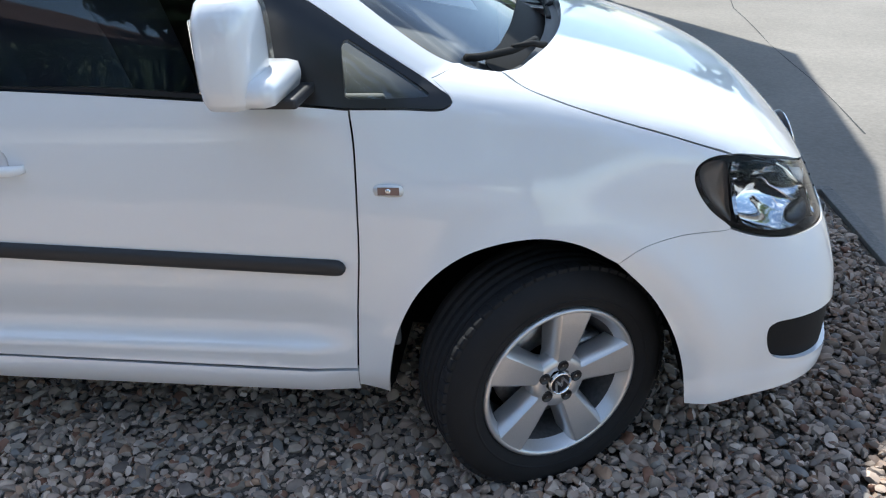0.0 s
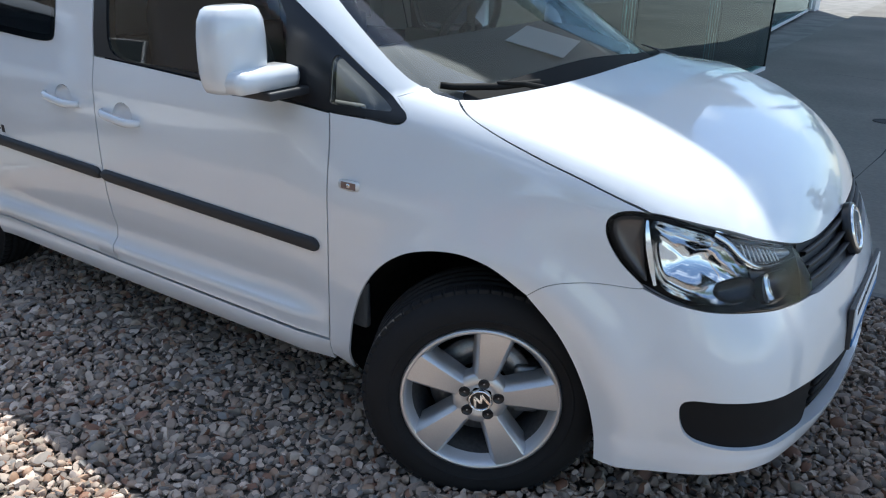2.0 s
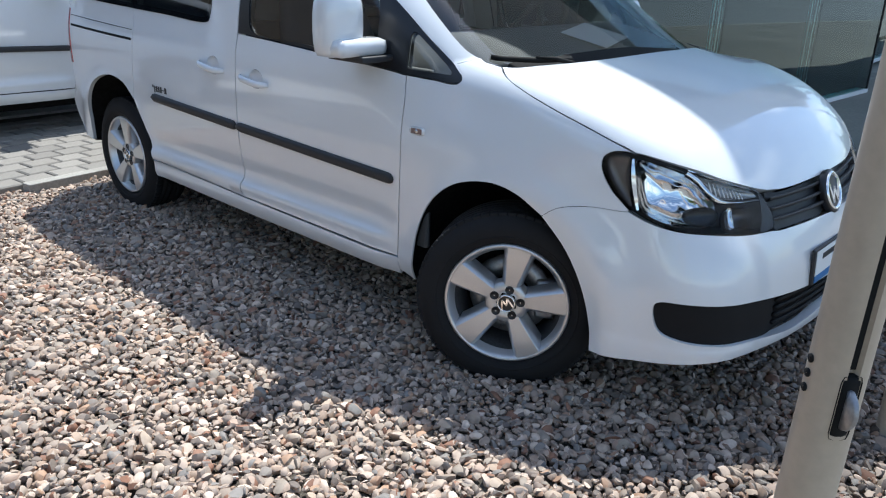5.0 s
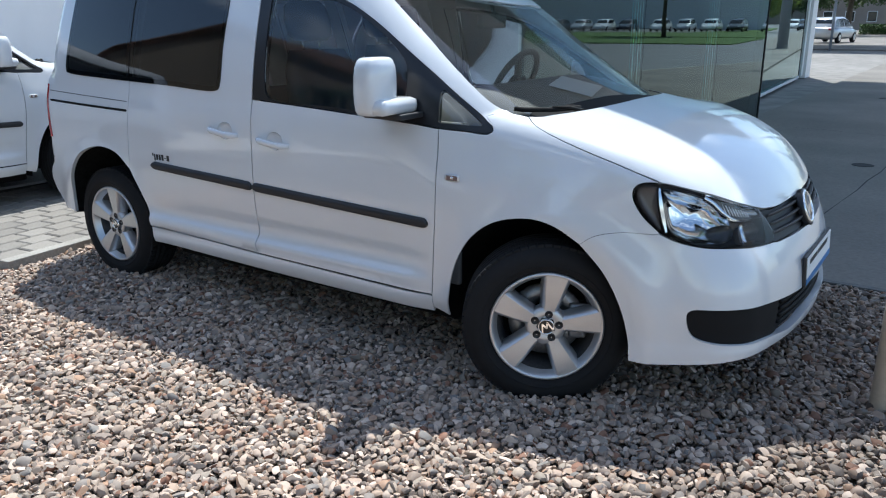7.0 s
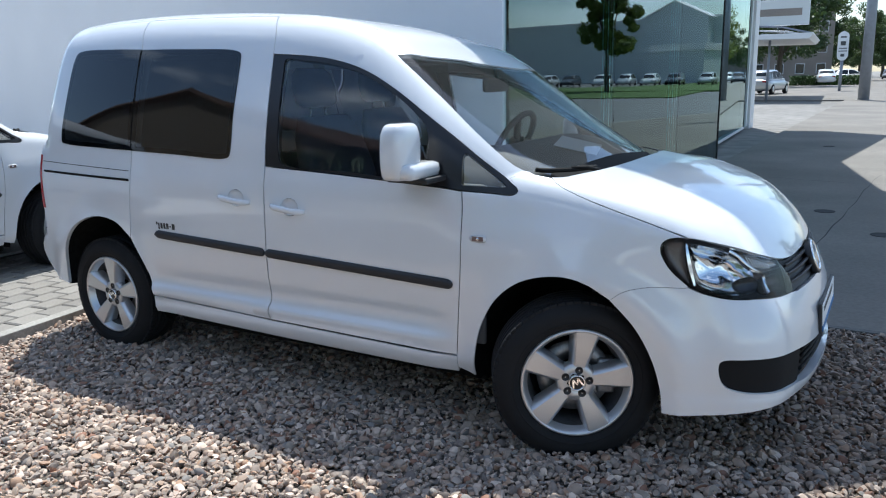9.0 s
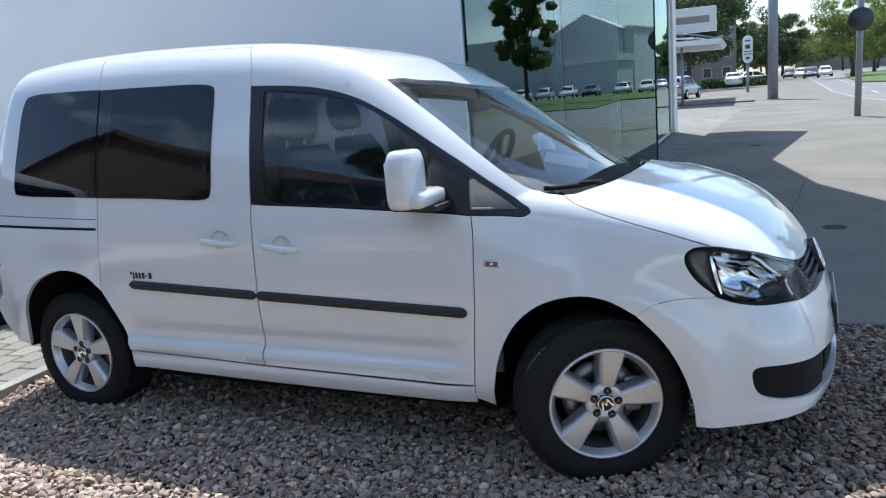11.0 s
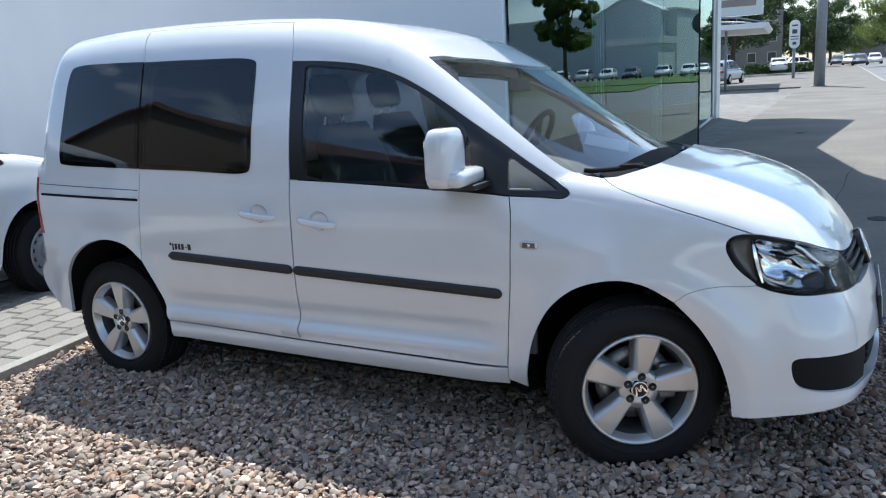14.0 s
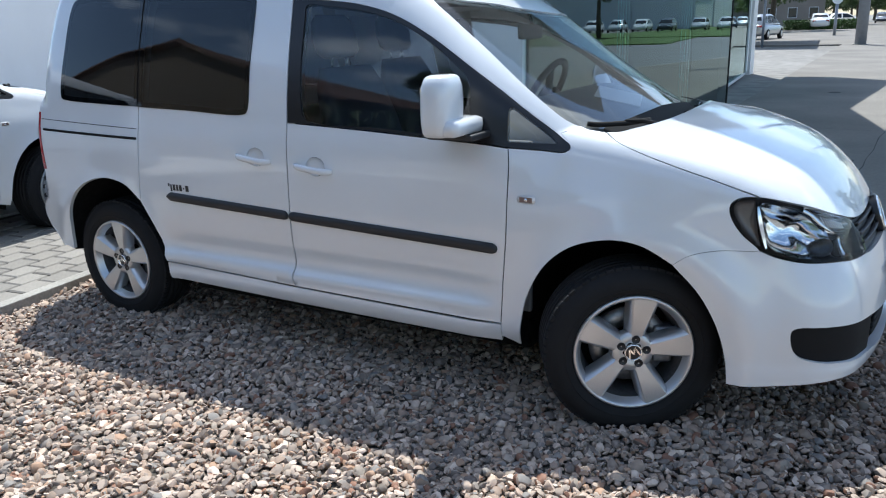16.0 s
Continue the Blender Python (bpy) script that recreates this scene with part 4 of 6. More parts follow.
def badge(name, parent, m, r):
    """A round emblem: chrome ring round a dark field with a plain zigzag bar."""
    bm = bmesh.new()
    lathe(bm, [(r * 0.80, 0.001), (r * 0.84, 0.005), (r * 0.92, 0.007), (r, 0.004), (r, -0.004)], 40, m)
    ring = part(name, bm, CHROME, parent, "round chrome emblem", True)
    bm = bmesh.new()
    rings = lathe(bm, [(r * 0.82, 0.0015), (0.0005, 0.0025)], 40, m)
    part("field", bm, GLOSSBLACK, ring, "dark emblem field", True)
    bm = bmesh.new()
    zig = [(-0.62, 0.50), (-0.30, -0.50), (0.0, 0.18), (0.30, -0.50), (0.62, 0.50)]
    w = 0.10 * r
    for (x0, y0), (x1, y1) in zip(zig, zig[1:]):
        d = Vector((x1 - x0, y1 - y0)).normalized()
        s = Vector((-d.y, d.x)) * w
        quad = [Vector((x0 * r, y0 * r)) - d * w * .4 + s, Vector((x0 * r, y0 * r)) - d * w * .4 - s, Vector((x1 * r, y1 * r)) + d * w * .4 - s, Vector((x1 * r, y1 * r)) + d * w * .4 + s]
        lo = [bm.verts.new(m @ Vector((q.x, q.y, 0.002))) for q in quad]
        hi = [bm.verts.new(m @ Vector((q.x, q.y, 0.0055))) for q in quad]
        bm.faces.new(hi)
        for k in range(4):
            bm.faces.new((lo[k], lo[(k + 1) % 4], hi[(k + 1) % 4], hi[k]))
    part("bars", bm, CHROME, ring, "plain chrome zigzag bars")
    return ring


c = from_front([90.0], [0.664])[0]
emblem_at = Matrix.Translation((c[0] + 0.012, YC, 0.666)) @ pose(0, 0, 0, 70, 0, 90)
emblem = badge("emblem", van, emblem_at, 0.066)
bm = bmesh.new()
lathe(bm, [(0.064, 0.002), (0.072, 0.001), (0.074, -0.005), (0.073, -0.02)], 40, emblem_at)
part("surround", bm, GLOSSBLACK, emblem, "dark emblem surround", True)

# number plate holder
bm = bmesh.new()
pc = from_front([90.0], [0.476])[0]
box(bm, (-0.262, -0.058, -0.006), (0.262, 0.058, 0.006), 0.004, Matrix.Translation((pc[0] - 0.005, YC, 0.476)) @ pose(0, 0, 0, 86, 0, 90))
plate = part("plate_holder", bm, BLACK, van, "black plate holder")
bm = bmesh.new()
box(bm, (-0.252, -0.030, 0.006), (0.252, 0.051, 0.009), 0.001, Matrix.Translation((pc[0] - 0.005, YC, 0.476)) @ pose(0, 0, 0, 86, 0, 90))
part("plate", bm, PAPER, plate, "white dealer plate")
bm = bmesh.new()
for lo, hi in (((-0.20, 0.018, 0.009), (-0.06, 0.036, 0.0105)), ((-0.04, 0.018, 0.009), (0.17, 0.036, 0.0105))):
    box(bm, lo, hi, 0, Matrix.Translation((pc[0] - 0.005, YC, 0.476)) @ pose(0, 0, 0, 86, 0, 90))
part("print", bm, GLOSSBLACK, plate, "bars of dark print")
bm = bmesh.new()
box(bm, (-0.252, -0.052, 0.006), (0.252, -0.028, 0.0095), 0.001, Matrix.Translation((pc[0] - 0.005, YC, 0.476)) @ pose(0, 0, 0, 86, 0, 90))
part("band", bm, PLATEBLUE, plate, "blue band")


# rub strips, rail, handles, side blinker
def bar_on_side(name, ends, height, proud, mat, parent, label="", n=40, both=True):
    """A rounded bar that follows the side between two (x, z) points."""
    (x0, z0), (x1, z1) = ends
    t = 0.5 - 0.5 * np.cos(np.pi * np.linspace(0, 1, n))
    x, z = x0 + (x1 - x0) * t, z0 + (z1 - z0) * t
    p = from_side(x, z)
    length = math.hypot(x1 - x0, z1 - z0)
    taper = np.sqrt(np.clip(1 - (np.maximum(0, 1 - np.minimum(t, 1 - t) * length / (height * 0.55))) ** 2, 0.0, 1))
    made = []
    for far in ((False, True) if both else (False,)):
        bm = bmesh.new()
        rows = []
        for q, s in zip(p, taper):
            ring = []
            for dz, dy in ((0.5, 0.004), (0.46, -0.6), (0.25, -1.0), (-0.25, -1.0), (-0.46, -0.6), (-0.5, 0.004)):
                v = Vector((q[0], q[1] + dy * proud * (1 if dy < 0 else 1), q[2] + dz * height * max(s, 0.06)))
                if far:
                    v.y = 2 * YC - v.y
                ring.append(bm.verts.new(v))
            rows.append(ring)
        for a, b in zip(rows, rows[1:]):
            for j in range(5):
                bm.faces.new((a[j], a[j + 1], b[j + 1], b[j]))
        bm.faces.new(rows[0])
        bm.faces.new(rows[-1][::-1])
        bmesh.ops.recalc_face_normals(bm, faces=bm.faces[:])
        made.append(part(name, bm, mat, parent[1 if far else 0] if isinstance(parent, (list, tuple)) else parent, label, True))
    return made


bar_on_side("rub_strip", ((-0.503, 0.613), (-1.468, 0.648)), 0.041, 0.014, BLACK, front_door, "black plastic rub strip")
bar_on_side("rub_strip", ((-1.476, 0.648), (-2.190, 0.676)), 0.041, 0.014, BLACK, sliding_door, "black plastic rub strip")
bar_on_side("door_rail", ((-2.362, 0.934), (-3.085, 0.950)), 0.013, 0.002, SEAL, quarter, "dark slot of the sliding door's rail")
bar_on_side("panel_line", ((-2.362, 0.979), (-3.10, 1.002)), 0.0035, 0.0008, SEAL, quarter, "thin panel joint")


def handle(x0, z0, x1, z1, parents):
    """A pull handle over a round hollow, white like the door."""
    for far, parent in zip((False, True), parents):
        p0, p1 = from_side([x0], [z0])[0], from_side([x1], [z1])[0]
        bm = bmesh.new()
        n = 18
        rows = []
        for k in range(n + 1):
            t = k / n
            q = p0 + (p1 - p0) * t
            out = 0.036 * (1 - abs(2 * t - 1) ** 5) * (0.75 + 0.25 * t)
            hgt = 0.0135 * (0.55 + 0.45 * min(1, 6 * t, 9 * (1 - t) + 0.3))
            ring = []
            for j in range(10):
                a = 2 * math.pi * j / 10
                v = Vector((q[0], q[1] - out + 0.009 * math.cos(a), q[2] + hgt * math.sin(a)))
                if far:
                    v.y = 2 * YC - v.y
                ring.append(bm.verts.new(v))
            rows.append(ring)
        for a, b in zip(rows, rows[1:]):
            for j in range(10):
                bm.faces.new((a[j], a[(j + 1) % 10], b[(j + 1) % 10], b[j]))
        bm.faces.new(rows[0][::-1]), bm.faces.new(rows[-1])
        bmesh.ops.recalc_face_normals(bm, faces=bm.faces[:])
        grip = part("handle", bm, WHITE, parent, "white pull handle", True)
        # dished round hollow behind it
        bm = bmesh.new()
        rings = []
        for s, d in ((1.04, 0.0012), (0.98, 0.0025), (0.92, 0.007), (0.78, 0.012), (0.52, 0.016), (0.2, 0.0175)):
            loop = hollow_loop(x0, z0, x1, z1, s)
            q = from_side(loop[:, 0], loop[:, 1])
            rings.append([bm.verts.new(Vector((w[0], (2 * YC - w[1] - d) if far else w[1] + d, w[2]))) for w in q])
        for a, b in zip(rings, rings[1:]):
            for j in range(len(a)):
                bm.faces.new((a[j], a[(j + 1) % len(a)], b[(j + 1) % len(a)], b[j]))
        bm.faces.new(rings[-1])
        bmesh.ops.recalc_face_normals(bm, faces=bm.faces[:])
        part("handle_hollow", bm, WHITE, parent, "round hollow behind the handle", True)


handle(*HANDLES[0], front_door)
handle(*HANDLES[1], sliding_door)

for far in (False, True):
    q = from_side([-0.391], [0.805])[0]
    y = (2 * YC - q[1]) if far else q[1]
    s = 1 if far else -1
    bm = bmesh.new()
    prism(bm, [(-0.391 + 0.034 * math.copysign(abs(math.cos(a)) ** 0.5, math.cos(a)), 0.805 + 0.0145 * math.copysign(abs(math.sin(a)) ** 0.6, math.sin(a))) for a in np.linspace(0, 2 * np.pi, 32, endpoint=False)], y - 0.004, y + 0.004, 1)
    bmesh.ops.bevel(bm, geom=[e for e in bm.edges if abs(e.verts[0].co.y - e.verts[1].co.y) < 1e-6], offset=0.002, segments=2, affect="EDGES")
    bl = part("side_blinker", bm, CLEARP, front_fender[1 if far else 0], "small clear side blinker", True)
    bm = bmesh.new()
    box(bm, (-0.414, y + s * 0.0035, 0.796), (-0.366, y + s * 0.0048, 0.814), 0.0004)
    part("blinker_core", bm, BLINKCORE, bl, "smoky ribbed blinker core")
    bm = bmesh.new()
    lathe(bm, [(0.0065, 0.0), (0.005, 0.002), (0.001, 0.0025)], 16, Matrix.Translation((-0.391, y + s * 0.0046, 0.805)) @ pose(0, 0, 0, 90 if not far else -90, 0, 0))
    part("blinker_bulb", bm, CHROME, bl, "small bright bulb", True)

# lettering of the maker's partner, as plain shapes
bm = bmesh.new()
for x0, x1, z0, z1 in ((-2.183, -2.172, 0.722, 0.736), (-2.168, -2.158, 0.700, 0.732), (-2.152, -2.137, 0.704, 0.732), (-2.131, -2.117, 0.704, 0.732), (-2.111, -2.095, 0.704, 0.732), (-2.088, -2.078, 0.714, 0.720), (-2.071, -2.052, 0.704, 0.732)):
    q = from_side([(x0 + x1) / 2], [0.715])[0]
    box(bm, (x0, q[1] - 0.0012, z0 + 0.002), (x1, q[1] + 0.002, z1 + 0.002), 0.0)
part("decal", bm, GLOSSBLACK, sliding_door[0], "small dark decal over the rub strip")

# door mirrors: a tall rounded shell on a foot
for far in (False, True):
    s = -1 if far else 1
    base = thing("door_mirror", "white tall door mirror on a stubby foot", "mirror")
    del base["category"]
    base.parent = front_door[1 if far else 0]
    if far:
        base.matrix_basis = pose(-0.07, -0.02, -0.06)
    Y = lambda v: (2 * YC - v) if far else v
    bm = bmesh.new()
    rows = []
    for z, hx, hy in ((1.033, 0.050, 0.055), (1.036, 0.064, 0.070), (1.050, 0.072, 0.079), (1.08, 0.076, 0.085), (1.12, 0.078, 0.087), (1.17, 0.077, 0.086), (1.205, 0.073, 0.082), (1.230, 0.062, 0.072), (1.238, 0.052, 0.060), (1.241, 0.036, 0.042)):
        ring = []
        for k in range(28):
            a = 2 * math.pi * k / 28
            ca, sa = math.cos(a), math.sin(a)
            x = -0.648 + 0.72 * hx * math.copysign(abs(ca) ** 0.62, ca) + 0.02 * (z - 1.14)
            y = -0.112 + hy * math.copysign(abs(sa) ** 0.62, sa)
            ring.append(bm.verts.new((x, Y(y), z)))
        rows.append(ring)
    for a, b in zip(rows, rows[1:]):
        for j in range(28):
            bm.faces.new((a[j], a[(j + 1) % 28], b[(j + 1) % 28], b[j]))
    bm.faces.new(rows[0][::-1]), bm.faces.new(rows[-1])
    bmesh.ops.recalc_face_normals(bm, faces=bm.faces[:])
    part("mirror_shell", bm, WHITE, base, "white mirror shell", True)
    bm = bmesh.new()
    box(bm, (-0.655, min(Y(-0.180), Y(0.035)), 1.0345), (-0.556, max(Y(-0.180), Y(0.035)), 1.094), 0.026)
    part("mirror_foot", bm, WHITE, base, "white mirror foot", True)
    bm = bmesh.new()
    box(bm, (-0.72, min(Y(-0.10), Y(0.05)), 1.016), (-0.54, max(Y(-0.10), Y(0.05)), 1.038), 0.006)
    part("mirror_base", bm, BLACK, base, "black mirror base", True)
    bm = bmesh.new()
    box(bm, (-0.7055, min(Y(-0.160), Y(-0.064)), 1.065), (-0.7010, max(Y(-0.160), Y(-0.064)), 1.200), 0.002)
    part("mirror_glass", bm, CHROME, base, "mirror glass")

# wipers in the cowl, black cowl strip
cowl_loop = COWL + far_side(COWL[-2::-1]) + far_side([(-0.09, 0.22)]) + far_side(HOOD_BACK[1:]) + HOOD_BACK[-2:0:-1] + [(-0.09, 0.22)]
panel("cowl", [spline([(x + (0.03 if k > 8 else -0.02), y) for k, (x, y) in enumerate(cowl_loop)], 0.02)], from_above, BLACK, van, 0.03, 0.0, 0.004, 0.028, label="black plastic cowl")
for y0, y1 in ((0.186, 0.43), (0.84, 1.30)):
    bm = bmesh.new()
    ys = np.linspace(y0, y1, 14)
    xs = np.interp(ys, [0.186, 0.22, 0.305, 0.42, 0.62, YC, 1.2, 1.5], [-0.232, -0.195, -0.128, -0.082, -0.052, -0.044, -0.055, -0.11])
    zs = from_above(xs, ys)[:, 2] - (0.03 if y0 > 0.8 else 0.0)
    tube(bm, [Vector((x, y, z - 0.001)) for x, y, z in zip(xs, ys, zs)], 0.009, 8)
    wiper = part("wiper", bm, SEAL, van, "black wiper", True)
    bm = bmesh.new()
    tube(bm, [Vector((xs[6], ys[6], zs[6] + 0.008)), Vector((xs[9] + 0.02, ys[9], zs[9] + 0.004)), Vector((xs[12] + 0.03, ys[12], zs[12] - 0.012))], [0.005, 0.007, 0.009], 8)
    part("wiper_arm", bm, SEAL, wiper, smooth=True)

# tailgate and rear bumper in one rear sheet, joined to the side panels; tail lamps
edge_3d = from_side([p[0] for p in REAR_EDGE], [p[1] for p in REAR_EDGE])
rear_half = [(float(p[1]), float(p[2])) for p in edge_3d]
mirrored = lambda pts: [(2 * YC - p[0], p[1]) for p in pts]
gate_half = [p for p in rear_half if p[1] > 0.63]
bump_half = [p for p in rear_half if p[1] < 0.64]
split = lambda z: float(np.interp(-z, [-p[1] for p in rear_half], [p[0] for p in rear_half]))
panel("tailgate", [spline([(split(0.63), 0.63, 1), *[(a, b) for a, b in gate_half[::-1]], (0.36, 1.60), (YC, 1.615), (2 * YC - 0.36, 1.60), *mirrored(gate_half), (2 * YC - split(0.63), 0.63, 1)], 0.03)], from_back, WHITE, van, 0.06, 0.0005, 0.01, label="white tailgate")
panel("rear_bumper", [spline([(split(0.625), 0.625, 1), (2 * YC - split(0.625), 0.625, 1), *mirrored(bump_half), *bump_half[::-1]], 0.03)], from_back, WHITE, van, 0.05, 0.0005, 0.01, label="white rear bumper")
panel("tail_lamp", [spline([(-3.119, 0.745, 1), (-3.1205, 0.88), (-3.1205, 1.035, 1), (-3.1075, 1.035, 1), (-3.1045, 0.88), (-3.098, 0.745, 1)], 0.02)], from_side, RED, van, 0.02, 0.0, 0.004, -0.003, label="red tail lamp", both=True)

# floor pan, wheel houses
bm = bmesh.new()
box(bm, (-2.26, 0.17, 0.165), (-0.44, 2 * YC - 0.17, 0.29), 0.02)
box(bm, (-3.05, 0.30, 0.20), (-2.25, 2 * YC - 0.30, 0.29), 0.02)
box(bm, (-0.45, 0.48, 0.175), (0.50, 2 * YC - 0.48, 0.29), 0.02)
part("floor_pan", bm, DARK, van, "dark floor pan")
for xa, rx, rz in ((-0.06, 0.392, 0.412), (-2.635, 0.385, 0.450)):
    for far in (False, True):
        Y = lambda v: (2 * YC - v) if far else v
        n = 26
        ang = np.radians(-14 + 208 * np.arange(n + 1) / n)
        hx, hz = xa + rx * np.cos(ang), np.maximum(0.295 + rz * np.sin(ang), 0.20)
        edge = from_side(hx, hz)[:, 1] + 0.02
        bm = bmesh.new()
        ring0 = [bm.verts.new((x, Y(y), z)) for x, y, z in zip(hx, edge, hz)]
        ring1 = [bm.verts.new((x, Y(0.47), z)) for x, z in zip(hx, hz)]
        for k in range(n):
            bm.faces.new((ring0[k], ring0[k + 1], ring1[k + 1], ring1[k]))
        bm.faces.new(ring1)
        bmesh.ops.recalc_face_normals(bm, faces=bm.faces[:])
        part("wheel_house", bm, DARK, van, "dark wheel house", True)

# spring strut over each front wheel
for far in (False, True):
    Y = lambda v: (2 * YC - v) if far else v
    bm = bmesh.new()
    tube(bm, [(-0.03, Y(0.36), 0.40), (-0.045, Y(0.385), 0.69)], 0.026, 14)
    strut = part("strut", bm, DUSTY, van, "dull steel spring strut", True)
    bm = bmesh.new()
    turns = 64
    tube(bm, [(-0.035 + 0.058 * math.cos(k * 0.55), Y(0.372) + 0.058 * math.sin(k * 0.55), 0.50 + 0.18 * k / turns) for k in range(turns)], 0.007, 6)
    part("spring", bm, DARK, strut, "dark coil spring", True)
    bm = bmesh.new()
    box(bm, (-0.075, min(Y(0.25), Y(0.27)), 0.615), (-0.045, max(Y(0.25), Y(0.27)), 0.665), 0.006)
    part("bracket", bm, DUSTY, strut, "grey hose bracket")

# cabin
bm = bmesh.new()
prism(bm, [(-0.22, 0.70), (-0.235, 1.0), (-0.32, 1.038), (-0.46, 1.068), (-0.56, 1.088), (-0.70, 1.085), (-0.77, 1.03), (-0.78, 0.88), (-0.62, 0.72)], 0.21, 2 * YC - 0.21, 1)
bmesh.ops.bevel(bm, geom=[e for e in bm.edges if abs(e.verts[0].co.y - e.verts[1].co.y) > 0.5], offset=0.035, segments=3, affect="EDGES")
part("dashboard", bm, CABIN, van, "grey plastic dashboard", True)
bm = bmesh.new()
along, down = Vector((-0.065, 0.268, 0.022)).normalized(), Vector((0.205, -0.02, -0.051))
lift = along.cross(down).normalized()
down = lift.cross(along).normalized()
lift = lift if lift.z > 0 else -lift
box(bm, (0, 0, 0), (0.285, 0.205, 0.003), 0.0008, Matrix.Translation((-0.457, 0.906, 1.080)) @ Matrix((along, down if down.x > 0 else -down, lift)).transposed().to_4x4())
part("paper_sheet", bm, PAPER, van, "white paper sheet on the dashboard")
bm = bmesh.new()
m = Matrix.Translation((-0.84, 2 * YC - 0.50, 1.05)) @ pose(0, 0, 0, 0, -62, 0)
prof = [(0.185 + 0.016 * math.cos(a), 0.016 * math.sin(a)) for a in np.linspace(0, 2 * np.pi, 10, endpoint=False)]
lathe(bm, prof, 40, m, True)
for a in (0, 120, 240):
    tube(bm, [m @ Vector((0, 0, -0.02)), m @ Vector((0.18 * math.cos(radians(a + 90)), 0.18 * math.sin(radians(a + 90)), 0))], 0.018, 8)
lathe(bm, [(0.06, -0.03), (0.065, 0.0), (0.05, 0.012), (0.002, 0.016)], 24, m)
part("steering_wheel", bm, BLACK, van, "black steering wheel", True)


def seat(x, y):
    bm = bmesh.new()
    box(bm, (x - 0.02, y - 0.26, 0.50), (x + 0.50, y + 0.26, 0.70), 0.06)
    s = part("seat", bm, CLOTH, van, "dark blue cloth front seat", True)
    bm = bmesh.new()
    rows = []
    for z, w, d in ((0.62, 0.23, 0.07), (0.80, 0.25, 0.075), (1.0, 0.25, 0.07), (1.15, 0.22, 0.06), (1.235, 0.17, 0.045)):
        cx = x - 0.06 - (z - 0.62) * 0.30
        rows.append([bm.verts.new((cx + d * math.copysign(abs(math.cos(a)) ** 0.6, math.cos(a)), y + w * math.copysign(abs(math.sin(a)) ** 0.6, math.sin(a)), z)) for a in np.linspace(0, 2 * np.pi, 20, endpoint=False)])
    for a, b in zip(rows, rows[1:]):
        for j in range(20):
            bm.faces.new((a[j], a[(j + 1) % 20], b[(j + 1) % 20], b[j]))
    bm.faces.new(rows[0]), bm.faces.new(rows[-1])
    bmesh.ops.recalc_face_normals(bm, faces=bm.faces[:])
    part("backrest", bm, CLOTH, s, smooth=True)
    bm = bmesh.new()
    hx = x - 0.06 - 0.74 * 0.30
    rows = []
    for z, w, d in ((1.275, 0.10, 0.03), (1.30, 0.135, 0.045), (1.37, 0.14, 0.05), (1.43, 0.125, 0.045), (1.46, 0.09, 0.03)):
        rows.append([bm.verts.new((hx - (z - 1.3) * 0.2 + d * math.copysign(abs(math.cos(a)) ** 0.7, math.cos(a)), y + w * math.copysign(abs(math.sin(a)) ** 0.7, math.sin(a)), z)) for a in np.linspace(0, 2 * np.pi, 20, endpoint=False)])
    for a, b in zip(rows, rows[1:]):
        for j in range(20):
            bm.faces.new((a[j], a[(j + 1) % 20], b[(j + 1) % 20], b[j]))
    bm.faces.new(rows[0]), bm.faces.new(rows[-1])
    bmesh.ops.recalc_face_normals(bm, faces=bm.faces[:])
    part("headrest", bm, CLOTH, s, smooth=True)
    for dy in (-0.055, 0.055):
        bm = bmesh.new()
        tube(bm, [(hx + 0.005, y + dy, 1.20), (hx, y + dy, 1.30)], 0.006, 8)
        part("headrest_post", bm, CHROME, s, smooth=True)


seat(-1.22, 0.46)
seat(-1.46, 2 * YC - 0.46)
bm = bmesh.new()
box(bm, (-1.72, 0.12, 0.5), (-1.66, 2 * YC - 0.12, 1.06), 0.02)
part("rear_bench", bm, CLOTH, van, "dark cloth rear bench", True)
bm = bmesh.new()
box(bm, (-2.95, 0.38, 1.535), (-1.30, 2 * YC - 0.38, 1.55), 0.005)
part("headliner", bm, CABIN_LIGHT, van, "pale headliner")
bm = bmesh.new()
box(bm, (-0.765, YC - 0.115, 1.33), (-0.735, YC + 0.115, 1.395), 0.014)
tube(bm, [(-0.74, YC, 1.39), (-0.76, YC, 1.46)], 0.009, 8)
part("inner_mirror", bm, BLACK, van, "black inner mirror", True)
for y in (0.48, 2 * YC - 0.48):
    bm = bmesh.new()
    box(bm, (-1.02, y - 0.18, 1.455), (-0.88, y + 0.18, 1.47), 0.006, None)
    part("sun_visor", bm, CABIN_LIGHT, van, smooth=True)
for far in (False, True):
    Y = lambda v: (2 * YC - v) if far else v
    bm = bmesh.new()
    box(bm, (-1.45, min(Y(0.075), Y(0.10)), 0.36), (-0.40, max(Y(0.075), Y(0.10)), 1.0), 0.01)
    part("door_lining", bm, CABIN, van, "grey door lining", True)

